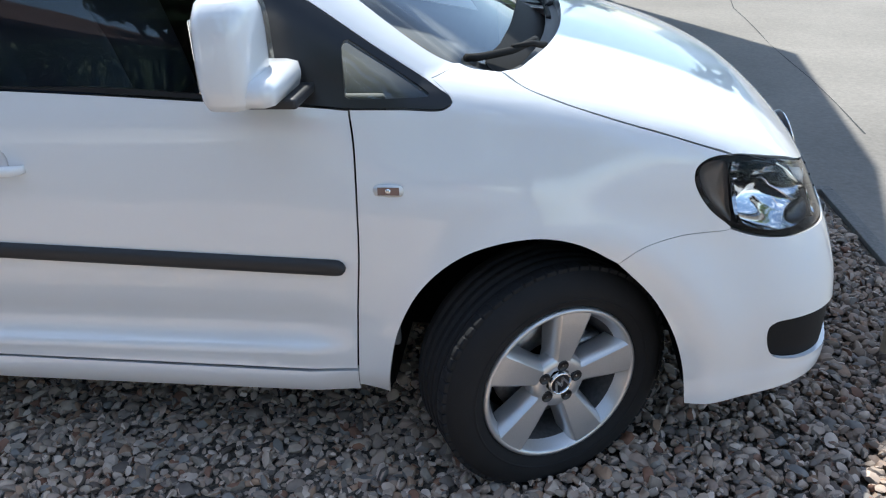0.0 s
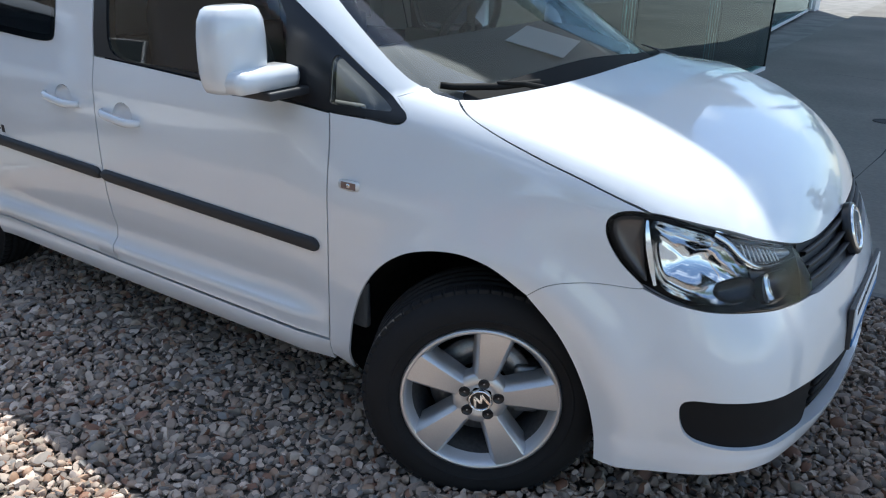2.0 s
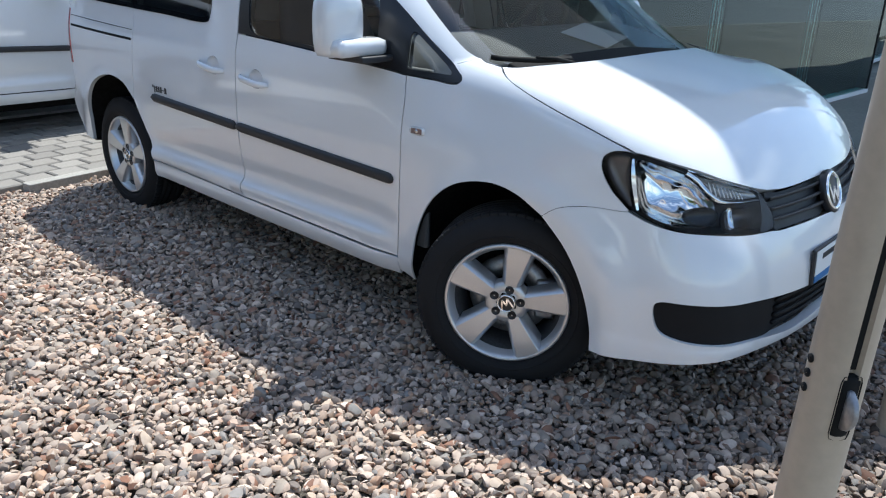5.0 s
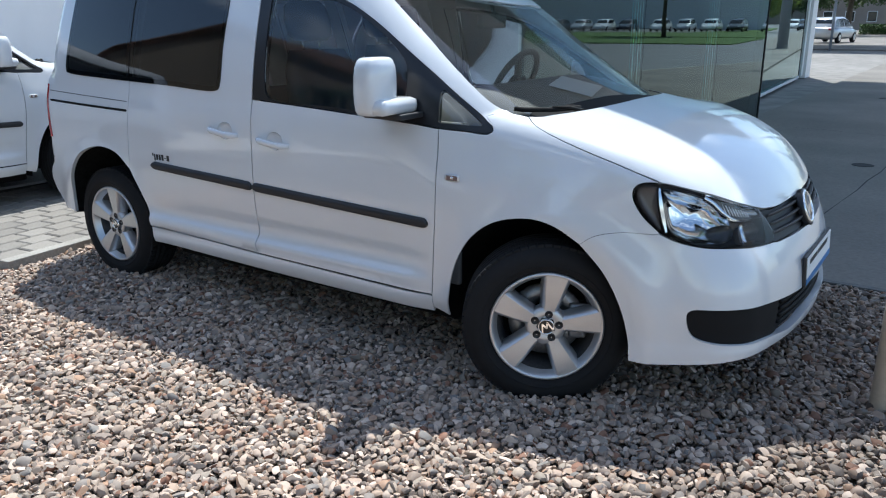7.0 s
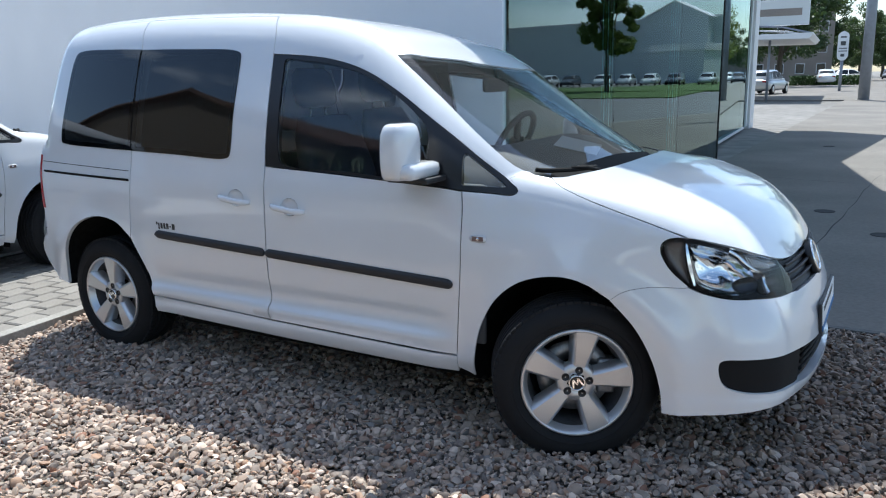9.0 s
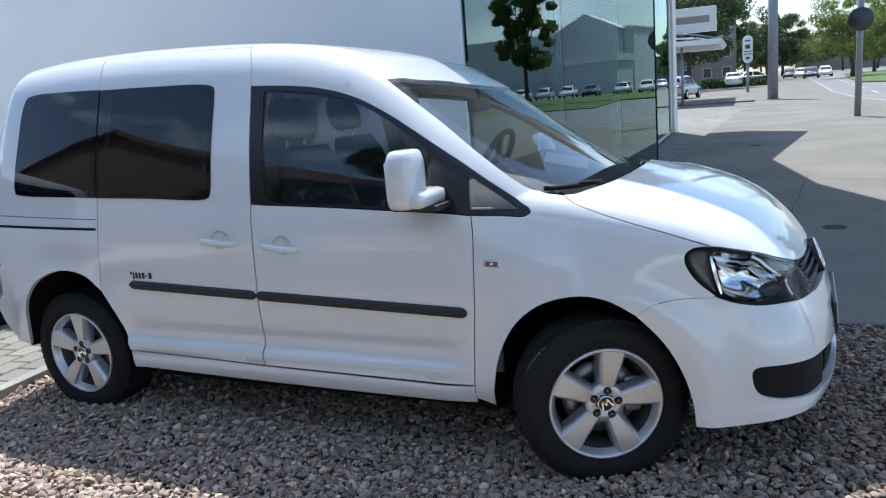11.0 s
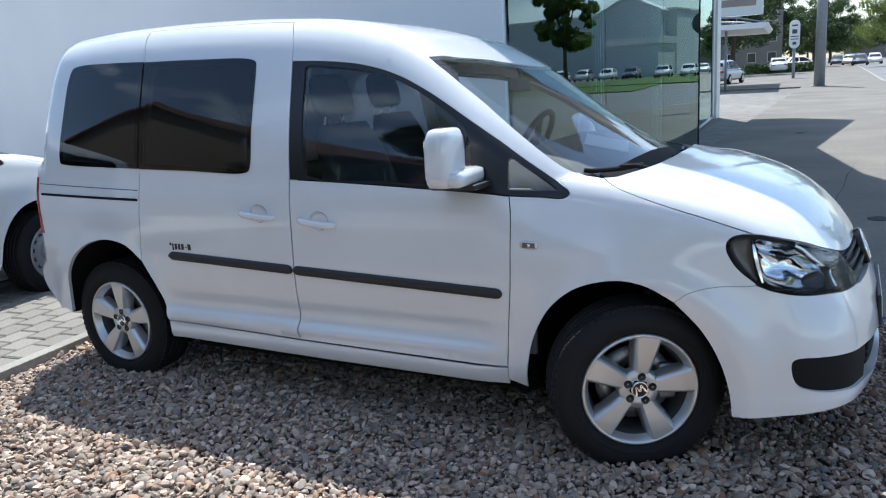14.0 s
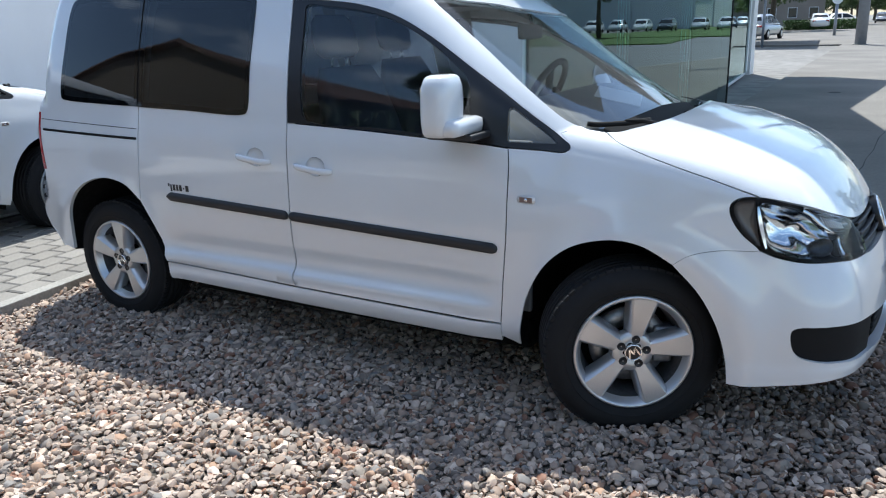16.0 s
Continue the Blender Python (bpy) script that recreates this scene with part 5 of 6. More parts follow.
# ---- wheels ----
def tyre(parent, r=0.312, width=0.20, rim_r=0.207):
    """Built about the y axis, the outer face towards -y at y = 0."""
    bm = bmesh.new()
    w = width
    prof = [(rim_r, 0.012), (rim_r + 0.006, 0.002), (rim_r + 0.02, -0.008), (rim_r + 0.045, -0.013), (rim_r + 0.07, -0.008), (r - 0.018, 0.004), (r - 0.006, 0.016)]
    grooves = []
    y0 = 0.024
    for k in range(5):
        a = y0 + k * (w - 0.048) / 5
        b = a + (w - 0.048) / 5
        grooves += [(r, a), (r, b - 0.009), (r - 0.007, b - 0.008), (r - 0.007, b - 0.001)]
    prof += grooves + [(r - 0.006, w - 0.016), (r - 0.02, w), (rim_r + 0.03, w + 0.005), (rim_r, w - 0.01)]
    lathe(bm, [(q[0], -q[1]) for q in prof], 96, pose(0, 0, 0, 90, 0, 0))
    bmesh.ops.recalc_face_normals(bm, faces=bm.faces[:])
    ob = part("tyre", bm, TYRE, parent, "black road tyre", True)
    # shoulder blocks and cuts
    bm = bmesh.new()
    for k in range(66):
        a = 2 * math.pi * k / 66
        box(bm, (-0.0125, 0.012, r - 0.022), (0.0125, 0.042, r + 0.0008), 0.003, Matrix.Rotation(a, 4, "Y"))
    tagged(part("tread_block", bm, TYRE, ob, "shoulder blocks of the tread", True), kind="stuff")
    # raised ring on the flank
    bm = bmesh.new()
    lathe(bm, [(rim_r + 0.028, 0.0100), (rim_r + 0.030, 0.0125), (rim_r + 0.033, 0.0128), (rim_r + 0.035, 0.0105)], 96, pose(0, 0, 0, 90, 0, 0))
    part("flank_ring", bm, TYRE, ob, smooth=True)
    return ob


def alloy_rim(parent, R=0.211, turn=0.0):
    """Five broad spokes, bevelled, in a dished rim; outer face towards -y."""
    m = pose(0, 0, 0, 90, 0, 0)
    bm = bmesh.new()
    lathe(bm, [(R - 0.004, -0.03), (R, -0.004), (R - 0.002, 0.004), (R - 0.009, 0.006), (R - 0.015, 0.000), (R - 0.020, -0.012), (R - 0.030, -0.03)], 96, m)
    bmesh.ops.recalc_face_normals(bm, faces=bm.faces[:])
    rim = part("rim", bm, ALLOY, parent, "silver alloy rim", True)
    bm = bmesh.new()
    lathe(bm, [(R - 0.0298, -0.029), (R - 0.040, -0.075), (R - 0.048, -0.15)], 72, m)
    part("barrel", bm, DUSTY, rim, "dusty grey inner barrel", True)
    bm = bmesh.new()
    for s in range(5):
        rot = Matrix.Rotation(2 * math.pi * s / 5 + turn, 4, "Y")
        rows = []
        for k in range(13):
            t = k / 12
            rad = 0.030 + (R - 0.012 - 0.030) * t
            half = 0.0225 + 0.0295 * t ** 0.85 + 0.010 * max(0, 1 - 4 * t)
            y = 0.016 * (1 - t) ** 1.5 - 0.002
            prof = [(-half - 0.006, 0.060), (-half - 0.002, 0.020 + y), (-half + 0.006, 0.004 + y), (-half + 0.013, -0.001 + y), (half - 0.013, -0.001 + y), (half - 0.006, 0.004 + y), (half + 0.002, 0.020 + y), (half + 0.006, 0.060)]
            rows.append([bm.verts.new(rot @ Vector((px, py, rad))) for px, py in prof])
        for a, b in zip(rows, rows[1:]):
            for j in range(7):
                bm.faces.new((a[j], a[j + 1], b[j + 1], b[j]))
        bm.faces.new(rows[-1])
    bmesh.ops.recalc_face_normals(bm, faces=bm.faces[:])
    part("spokes", bm, ALLOY, rim, "five broad silver spokes", True).data.set_sharp_from_angle(angle=radians(35))
    bm = bmesh.new()
    lathe(bm, [(0.078, -0.045), (0.074, -0.018), (0.066, -0.009), (0.045, -0.009), (0.036, -0.012)], 60, m)
    bmesh.ops.recalc_face_normals(bm, faces=bm.faces[:])
    hub = part("hub", bm, ALLOY, rim, "silver hub", True)
    for s in range(5):
        a = 2 * math.pi * s / 5 + turn
        bm = bmesh.new()
        lathe(bm, [(0.0150, -0.012), (0.0147, -0.0065), (0.0135, -0.0060), (0.0128, -0.0066), (0.0118, -0.0082), (0.002, -0.0084)], 24, Matrix.Translation((0.0475 * math.sin(a), 0, 0.0475 * math.cos(a))) @ m)
        part("bolt_hole", bm, GLOSSBLACK, rim, "dark recessed wheel bolt", True)
    badge("hub_cap", rim, Matrix.Rotation(2.6 + turn, 4, "Y") @ Matrix.Translation((0, 0.006, 0)) @ m, 0.031)
    return rim


def brake(parent):
    bm = bmesh.new()
    m = pose(0, 0, 0, 90, 0, 0)
    lathe(bm, [(0.07, -0.085), (0.14, -0.085), (0.14, -0.105), (0.07, -0.105)], 60, m, True)
    bmesh.ops.recalc_face_normals(bm, faces=bm.faces[:])
    part("brake_disc", bm, STEEL, parent, "dull steel brake disc", True)
    bm = bmesh.new()
    box(bm, (0.085, 0.066, -0.07), (0.155, 0.125, 0.07), 0.015)
    part("caliper", bm, STEEL, parent, "dull steel brake caliper", True)
    bm = bmesh.new()
    lathe(bm, [(0.172, -0.13), (0.172, -0.14), (0.002, -0.14)], 40, m)
    part("dust_shield", bm, DARK, parent, "dark dust shield", True)


def alloy_wheel(at, turn):
    w = new("wheel")
    w.parent = van
    w.matrix_basis = at
    w["label"] = "alloy wheel with five broad spokes"
    tyre(w)
    alloy_rim(w, 0.211, turn)
    brake(w)
    return w


def steel_wheel(parent, at):
    """A plain steel wheel with a ring of round holes."""
    w = new("wheel")
    w.parent = parent
    w.matrix_basis = at
    w["label"] = "steel wheel with a ring of round holes"
    tyre(w)
    m = pose(0, 0, 0, 90, 0, 0)
    bm = bmesh.new()
    lathe(bm, [(0.205, -0.03), (0.208, 0.004), (0.198, 0.004), (0.190, -0.012), (0.178, -0.045), (0.170, -0.050), (0.120, -0.020), (0.095, -0.018), (0.075, -0.045), (0.045, -0.045), (0.040, -0.02), (0.002, -0.018)], 64, m)
    bmesh.ops.recalc_face_normals(bm, faces=bm.faces[:])
    rim = part("rim", bm, STEELWHEEL, w, "grey steel rim", True)
    for k in range(14):
        a = 2 * math.pi * k / 14
        bm = bmesh.new()
        lathe(bm, [(0.016, -0.036), (0.0155, -0.0315), (0.013, -0.033), (0.002, -0.034)], 16, Matrix.Translation((0.143 * math.sin(a), 0, 0.143 * math.cos(a))) @ m)
        part("vent_hole", bm, GLOSSBLACK, rim, smooth=True)
    return w


STEELWHEEL = grain(material("grey steel wheel", (0.36, 0.37, 0.38), 0.45, 0.5), 90, 0.08)
HUB_Z = 0.285
# the second van stands behind on the pavers, square to the first
other_van = copy_thing(van, pose(-4.62, 1.15, 0.03, 0, 0, 91))
tagged(other_van, "white compact van on plain steel wheels parked behind on pavers", "van")
for o in other_van.children_recursive:
    if o.name.startswith("decal"):
        bpy.data.objects.remove(o)
for x, y, deg in ((0, 0.045, 8), (-2.682, 0.045, 0), (0, 2 * YC - 0.045, 188), (-2.682, 2 * YC - 0.045, 180)):
    steel_wheel(other_van, Matrix.Translation((x, y, HUB_Z)) @ pose(0, 0, 0, 0, 0, deg))
alloy_wheel(Matrix.Translation((0, 0.045, HUB_Z)) @ pose(0, 0, 0, 0, 0, 29), radians(10))
alloy_wheel(Matrix.Translation((-2.682, 0.068, HUB_Z)), radians(3))
alloy_wheel(Matrix.Translation((0, 2 * YC - 0.045, HUB_Z)) @ pose(0, 0, 0, 0, 0, 209), 0.2)
alloy_wheel(Matrix.Translation((-2.682, 2 * YC - 0.045, HUB_Z)) @ pose(0, 0, 0, 0, 0, 180), 0.4)


# ---- ground ----
KERB_X, BED_FAR, BED_RIGHT = -3.42, 2.07, 1.27
bm = bmesh.new()
vs = [bm.verts.new(p) for p in ((-600, -600, -0.09), (600, -600, -0.09), (600, 600, -0.09), (-600, 600, -0.09))]
bm.faces.new(vs)
tagged(part("ground", bm, EARTH), "grey brown open ground reaching the horizon", "ground", kind="structure")
tagged(part("gravel_bed", boxes(((-3.52, -6.0, -0.085), (BED_RIGHT, BED_FAR, -0.014), 0)), GRAVELBED), "bed of grey brown gravel under the van", "gravel bed", kind="structure")
tagged(part("yard", boxes(((-5.45, -6, -0.085), (-3.525, 2.49, 0.015), 0)), JOINT), "sandy joints under the concrete pavers of the yard", "yard", kind="structure")
yard = bpy.data.objects["yard"]
tagged(part("yard_far", boxes(((-30, -6, -0.085), (-5.455, 9.5, 0.034), 0), ((-5.45, 2.495, -0.085), (-1.52, 4.4, 0.0), 0), ((-30, -40, -0.085), (-3.53, -6.005, 0.03), 0)), YARDFAR), "pale worn concrete paving of the open yard", "yard", kind="structure")
kerb_at = Matrix.Translation((-3.42, 0.35, 0)) @ Matrix.Rotation(radians(6.5), 4, "Z")
bm = bmesh.new()
for y0, y1 in ((-0.62, 0.36), (0.368, 1.36), (1.368, 2.2)):
    box(bm, (-0.005, y0, -0.085), (0.078, y1, 0.045), 0.006, kerb_at)
for y0, y1 in ((-1.6, -0.66),):
    box(bm, (-0.145, y0, -0.085), (-0.062, y1, 0.030), 0.006, kerb_at)
tagged(part("kerb", bm, CONCRETE), "pale concrete edging between gravel and pavers", "kerb", kind="structure")
tagged(part("kerb", boxes(((KERB_X, BED_FAR, -0.085), (BED_RIGHT + 0.06, BED_FAR + 0.05, 0.012), 0.006), ((BED_RIGHT, -6, -0.085), (BED_RIGHT + 0.06, BED_FAR, 0.012), 0.006)), EDGING), "narrow weathered edging round the gravel", "kerb", kind="structure")
STREET_EDGE = [(6.0, -12), (6.0, 12), (5.0, 20), (3.6, 28.5), (2.6, 36), (2.05, 45), (1.9, 60), (1.5, 93), (0.8, 140)]
bm = bmesh.new()
prism(bm, [(BED_RIGHT + 0.06, -12)] + STREET_EDGE + [(-30, 140), (-30, 40.2), (-1.5, 40.2), (-1.5, BED_FAR + 0.05), (BED_RIGHT + 0.06, BED_FAR + 0.05)], -0.085, -0.012)
forecourt = tagged(part("pavement", bm, PAVEBASE), "pale worn concrete pavement before the showroom", "pavement", kind="structure")
tagged(part("road", boxes(((0.5, -80, -0.088), (70, 260, -0.07), 0)), ROAD), "pale grey asphalt street", "road", kind="structure")
bm = bmesh.new()
for (x0, y0), (x1, y1) in zip(STREET_EDGE, STREET_EDGE[1:]):
    d = Vector((x1 - x0, y1 - y0))
    box(bm, (0, -0.14, -0.085), (d.length, 0.0, 0.0), 0.012, Matrix.Translation((x0, y0, 0)) @ Matrix.Rotation(math.atan2(d.y, d.x), 4, "Z"))
tagged(part("kerb", bm, CONCRETE), "kerb stones along the street", "kerb", kind="structure")
bm = bmesh.new()
prism(bm, [(12, 45), (60, 35), (90, 70), (20, 88)], -0.085, -0.01)
tagged(part("verge", bm, GRASS_M), "mown grass verge across the street", "grass verge", kind="structure")
bm = bmesh.new()
prism(bm, [(4.6, 66), (6.0, 62), (30, 60), (30, 135), (6.5, 135), (4.9, 90)], -0.085, 0.03)
tagged(part("verge", bm, GRASS_M), "grass island in the street", "grass verge", kind="structure")
bm = bmesh.new()
for k in range(12):
    box(bm, (3.9 - 0.012 * k, 32 + 9 * k, -0.069), (4.02 - 0.012 * k, 36 + 9 * k, -0.067))
tagged(part("lane_marking", bm, PAINTLINE), "white dashed lane marking on the street", "road marking", kind="structure")


def stones(x0, x1, y0, y1, pitch, seed):
    """Rounded stones strewn over a field, as one mesh."""
    rng = np.random.default_rng(seed)
    shapes = []
    for k in range(14):
        bm = bmesh.new()
        if k < 6:
            bmesh.ops.create_icosphere(bm, subdivisions=2, radius=1)
        else:
            bmesh.ops.create_cube(bm, size=1)
            bmesh.ops.subdivide_edges(bm, edges=bm.edges[:], cuts=1, use_grid_fill=True)
            bmesh.ops.triangulate(bm, faces=bm.faces[:])
        co = np.array([v.co[:] for v in bm.verts])
        co /= np.linalg.norm(co, axis=1)[:, None]
        for j in range(9):
            d = rng.normal(size=3)
            d /= np.linalg.norm(d)
            cut = rng.uniform(0.50, 0.86)
            over = np.maximum(0, co @ d - cut)
            co -= over[:, None] * d * 0.97
        faces = np.array([[v.index for v in f.verts] for f in bm.faces if len(f.verts) == 3])
        bm.free()
        shapes.append((co, faces))
    nx, ny = int((x1 - x0) / pitch), int((y1 - y0) / pitch)
    gx, gy = np.meshgrid(x0 + (np.arange(nx) + 0.5) * pitch, y0 + (np.arange(ny) + 0.5) * pitch)
    keep = ~((gx > -2.9) & (gx < -0.1) & (gy > 0.95))
    gx, gy = gx[keep], gy[keep]
    n = len(gx)
    px = gx.ravel() + rng.uniform(-0.5, 0.5, n) * pitch
    py = gy.ravel() + rng.uniform(-0.5, 0.5, n) * pitch
    size = pitch * 1.30 * rng.choice([0.45, 0.56, 0.66, 0.80, 1.05], n, p=[0.24, 0.28, 0.24, 0.16, 0.08])
    pz = -0.006 + rng.uniform(-0.006, 0.012, n) + 0.010 * np.sin(px * 2.1 + 1.3 * np.sin(py * 1.7)) * np.cos(py * 2.6)
    for wx, wy in ((0.0, 0.10), (-2.682, 0.10)):
        pz += 0.006 * np.exp(-(((px - wx) / 0.30) ** 2 + ((py - wy) / 0.20) ** 2))
    co_all, f_all, base = [], [], 0
    large = size > pitch * 0.85
    kind = np.where(large, rng.integers(0, 6, n), rng.integers(6, len(shapes), n))
    for k, (co, faces) in enumerate(shapes):
        idx = np.nonzero(kind == k)[0]
        for group in np.array_split(idx, 1):
            m = len(group)
            if not m:
                continue
            ax = rng.normal(size=(m, 4))
            ax /= np.linalg.norm(ax, axis=1)[:, None]
            w, x, y, z = ax.T
            rot = np.stack([1 - 2 * (y * y + z * z), 2 * (x * y - z * w), 2 * (x * z + y * w), 2 * (x * y + z * w), 1 - 2 * (x * x + z * z), 2 * (y * z - x * w), 2 * (x * z - y * w), 2 * (y * z + x * w), 1 - 2 * (x * x + y * y)], 1).reshape(m, 3, 3)
            sc = np.stack([rng.uniform(0.9, 1.35, m), rng.uniform(0.75, 1.05, m), rng.uniform(0.5, 0.8, m)], 1) * size[group][:, None]
            q = np.einsum("mij,mvj->mvi", rot, co[None] * sc[:, None, :])
            q[:, :, 2] *= 0.8
            q += np.stack([px[group], py[group], pz[group]], 1)[:, None, :]
            co_all.append(q.reshape(-1, 3))
            off = base + np.arange(m)[:, None, None] * len(co)
            f_all.append((faces[None] + off).reshape(-1, 3))
            base += m * len(co)
    co, f = np.concatenate(co_all), np.concatenate(f_all)
    me = bpy.data.meshes.new("gravel")
    me.vertices.add(len(co)), me.loops.add(len(f) * 3), me.polygons.add(len(f))
    me.vertices.foreach_set("co", co.ravel())
    me.loops.foreach_set("vertex_index", f.ravel())
    me.polygons.foreach_set("loop_start", np.arange(0, len(f) * 3, 3))
    me.update(calc_edges=True)
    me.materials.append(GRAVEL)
    me.set_sharp_from_angle(angle=radians(30))
    return me


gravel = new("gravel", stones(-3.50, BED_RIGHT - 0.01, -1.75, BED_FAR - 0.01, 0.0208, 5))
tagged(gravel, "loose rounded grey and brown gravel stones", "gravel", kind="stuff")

# ---- showroom building ----
GL0, GL1 = Vector((-1.48, 2.53, 0)), Vector((-1.22, 8.6, 0))
TOP = 5.55
SKEW = 0.21


def skewed(x, y):
    """A point of the facade, which falls back towards the yard."""
    return x, y + SKEW * max(0.0, -1.5 - x)


def slab(outline, lo, hi):
    bm = bmesh.new()
    prism(bm, outline, lo, hi)
    return bm


tagged(part("wall_white", slab([skewed(-34, 2.50), skewed(-1.50, 2.50), skewed(-1.50, 2.80), skewed(-34, 2.80)], -0.08, TOP - 0.2), RENDERWALL), "plain white rendered wall of the showroom", "wall", kind="structure")
tagged(part("wall_inner", boxes(((-9, 4.45, 0.0), (-8.8, 19.6, 4.6), 0), ((-8.8, 19.3, 0), (-2.6, 19.5, 4.6), 0)), INNERWALL), "pale grey inner walls of the showroom", "wall", kind="structure")
tagged(part("showroom_floor", slab([skewed(-8.8, 2.85), skewed(-1.62, 2.85), (-1.62, 8.6), (-2.7, 8.6), (-2.7, 19.3), (-8.8, 19.3)], -0.07, 0.02), INTERIOR), "grey floor inside the showroom", "floor", kind="structure")
tagged(part("ceiling", slab([skewed(-8.8, 2.85), skewed(-1.75, 2.85), (-1.75, 8.6), (-2.62, 8.6), (-2.62, 19.3), (-8.8, 19.3)], 3.9, 4.1), INNERWALL), "grey ceiling inside the showroom", "ceiling", kind="structure")


def glazing(name, a, b, height, posts, label):
    """A glass front on a low sill from a to b, with slim posts."""
    a, b = Vector(a), Vector(b)
    d = (b - a)
    length = d.length
    m = Matrix.Translation(a) @ Matrix.Rotation(math.atan2(d.y, d.x), 4, "Z")
    w = thing(name, label, "window", m, kind="structure")
    cuts = [length * c for c in posts]
    for k in range(len(cuts) - 1):
        bm = bmesh.new()
        box(bm, (cuts[k] + 0.004, -0.012, 0.03), (cuts[k + 1] - 0.004, 0.012, height), 0)
        p = part("pane", bm, SHOPGLASS, w)
        p.visible_shadow = False
    for k, c in enumerate(cuts):
        bm = bmesh.new()
        box(bm, (max(c - 0.022, 0), 0.02, 0.0), (min(c + 0.022, length), 0.10, height), 0.004)
        part("post", bm, WHITEMETAL, w)
    bm = bmesh.new()
    box(bm, (length - 0.03, -0.02, 0.0), (length + 0.01, 0.10, height), 0.004)
    part("edge_seal", bm, SEAL, w, "black edge seal")
    bm = bmesh.new()
    box(bm, (0, -0.03, -0.02), (length, 0.10, 0.03), 0.004)
    part("sill", bm, WHITEMETAL, w)
    return w


tagged(part("wall_partition", boxes(((-4.30, 9.0, 0.02), (-4.2, 18.8, 3.9), 0)), CURTAIN), "pale partition with blinds behind the showroom glass", "wall", kind="structure")
glazing("window_1", GL0, GL1, 4.6, (0, 0.342, 0.683, 1), "tall frameless greenish showroom glass front")
glazing("window_2", (-1.95, 9.4, 0), (-2.55, 18.6, 0), 4.6, (0, 0.25, 0.5, 0.75, 1), "recessed glass front with a pale sill")
tagged(part("column", boxes(((-1.75, 7.42, 0.0), (-1.62, 7.60, 3.9), 0.01)), WHITEMETAL), "slim white column inside the showroom", "column", kind="structure")
tagged(part("wall_return", boxes(((-8.7, 8.50, 0.02), (-1.42, 8.58, 3.9), 0)), CURTAIN), "pale cross wall behind the showroom glass", "wall", kind="structure")
tagged(part("column", boxes(((-2.95, 19.6, -0.08), (-2.55, 20.2, 4.6), 0.01)), WHITEMETAL), "white square column by the entrance", "column", kind="structure")
bm = bmesh.new()
prism(bm, [skewed(-34, 2.49), (-1.5, 2.49), (-0.38, 2.49), (-0.06, 2.82), (0.55, 4.87), (0.92, 7.6), (-0.30, 10.5), (-0.92, 13.6), (-0.36, 19.4), (-1.6, 20.4), (-34, 20.4)], TOP - 0.2, TOP)
tagged(part("roof_slab", bm, RENDERWALL), "white flat roof jutting over the showroom glass", "roof", kind="structure")
tagged(part("fascia", slab([skewed(-34, 2.86), skewed(-1.75, 2.86), (-1.75, 19.5), (-34, 19.5)], 4.6, TOP - 0.2), WHITEMETAL), "white upper wall over the glass", "wall", kind="structure")


# ---- flagpoles ----
def flagpole(x, y, r, top, turn, lean_x=0.0, lean_y=0.0):
    f = thing("flagpole", "beige metal flagpole with a dark rope groove", "flagpole", Matrix.Translation((x, y, 0)) @ pose(0, 0, 0, -lean_y, lean_x, 0) @ pose(0, 0, 0, 0, 0, turn), group="flagpoles by the gravel")
    bm = bmesh.new()
    n = 60
    rows = []
    for z in (-0.05, 0.40, 0.865, 0.869, 2.0, top):
        ring = []
        rr = r * (1 - 0.012 * max(z, 0))
        for k in range(n):
            a = 360 * k / n
            groove = abs((a + 180) % 360 - 180) < 7
            wide = groove and z >= 0.868
            ring.append(bm.verts.new(((rr * (0.72 if wide else 1.0)) * math.cos(radians(a)), (rr * (0.72 if wide else 1.0)) * math.sin(radians(a)), z)))
        rows.append(ring)
    for a, b in zip(rows, rows[1:]):
        for j in range(n):
            bm.faces.new((a[j], a[(j + 1) % n], b[(j + 1) % n], b[j]))
    bm.faces.new(rows[-1])
    bmesh.ops.recalc_face_normals(bm, faces=bm.faces[:])
    part("shaft", bm, POLE_M, f, "beige lacquered shaft", True).data.set_sharp_from_angle(angle=radians(30))
    bm = bmesh.new()
    box(bm, (r * 0.70, -r * 0.17, 0.885), (r * 0.80, r * 0.17, top), 0.001)
    part("groove", bm, SEAL, f, "dark rope groove")
    bm = bmesh.new()
    box(bm, (r * 0.72, -r * 0.36, 0.785), (r * 1.02, r * 0.36, 0.88), 0.010)
    part("cleat_hatch", bm, SEAL, f, "dark hatch of the rope cleat", True)
    bm = bmesh.new()
    lathe(bm, [(0.028, -0.004), (0.030, 0.0), (0.028, 0.004), (0.002, 0.004)], 20, Matrix.Translation((r * 0.86, 0, 0.832)) @ pose(0, 0, 0, 90, 0, 0))
    part("cleat_wheel", bm, STEEL, f, "grey rope wheel", True)
    for z in (0.842, 0.863, 0.884):
        bm = bmesh.new()
        a = radians(268)
        lathe(bm, [(0.006, 0.0), (0.006, 0.0025), (0.001, 0.003)], 12, Matrix.Translation((r * 0.985 * math.cos(a), r * 0.985 * math.sin(a), z)) @ Matrix.Rotation(a, 4, "Z") @ pose(0, 0, 0, 0, 90, 0))
        part("screw", bm, SEAL, f, smooth=True)
    return f


flagpole(1.1814, -0.8344, 0.0372, 7.0, -45, 0.95, 0.4)
flagpole(1.060, 0.668, 0.0385, 7.0, -40)

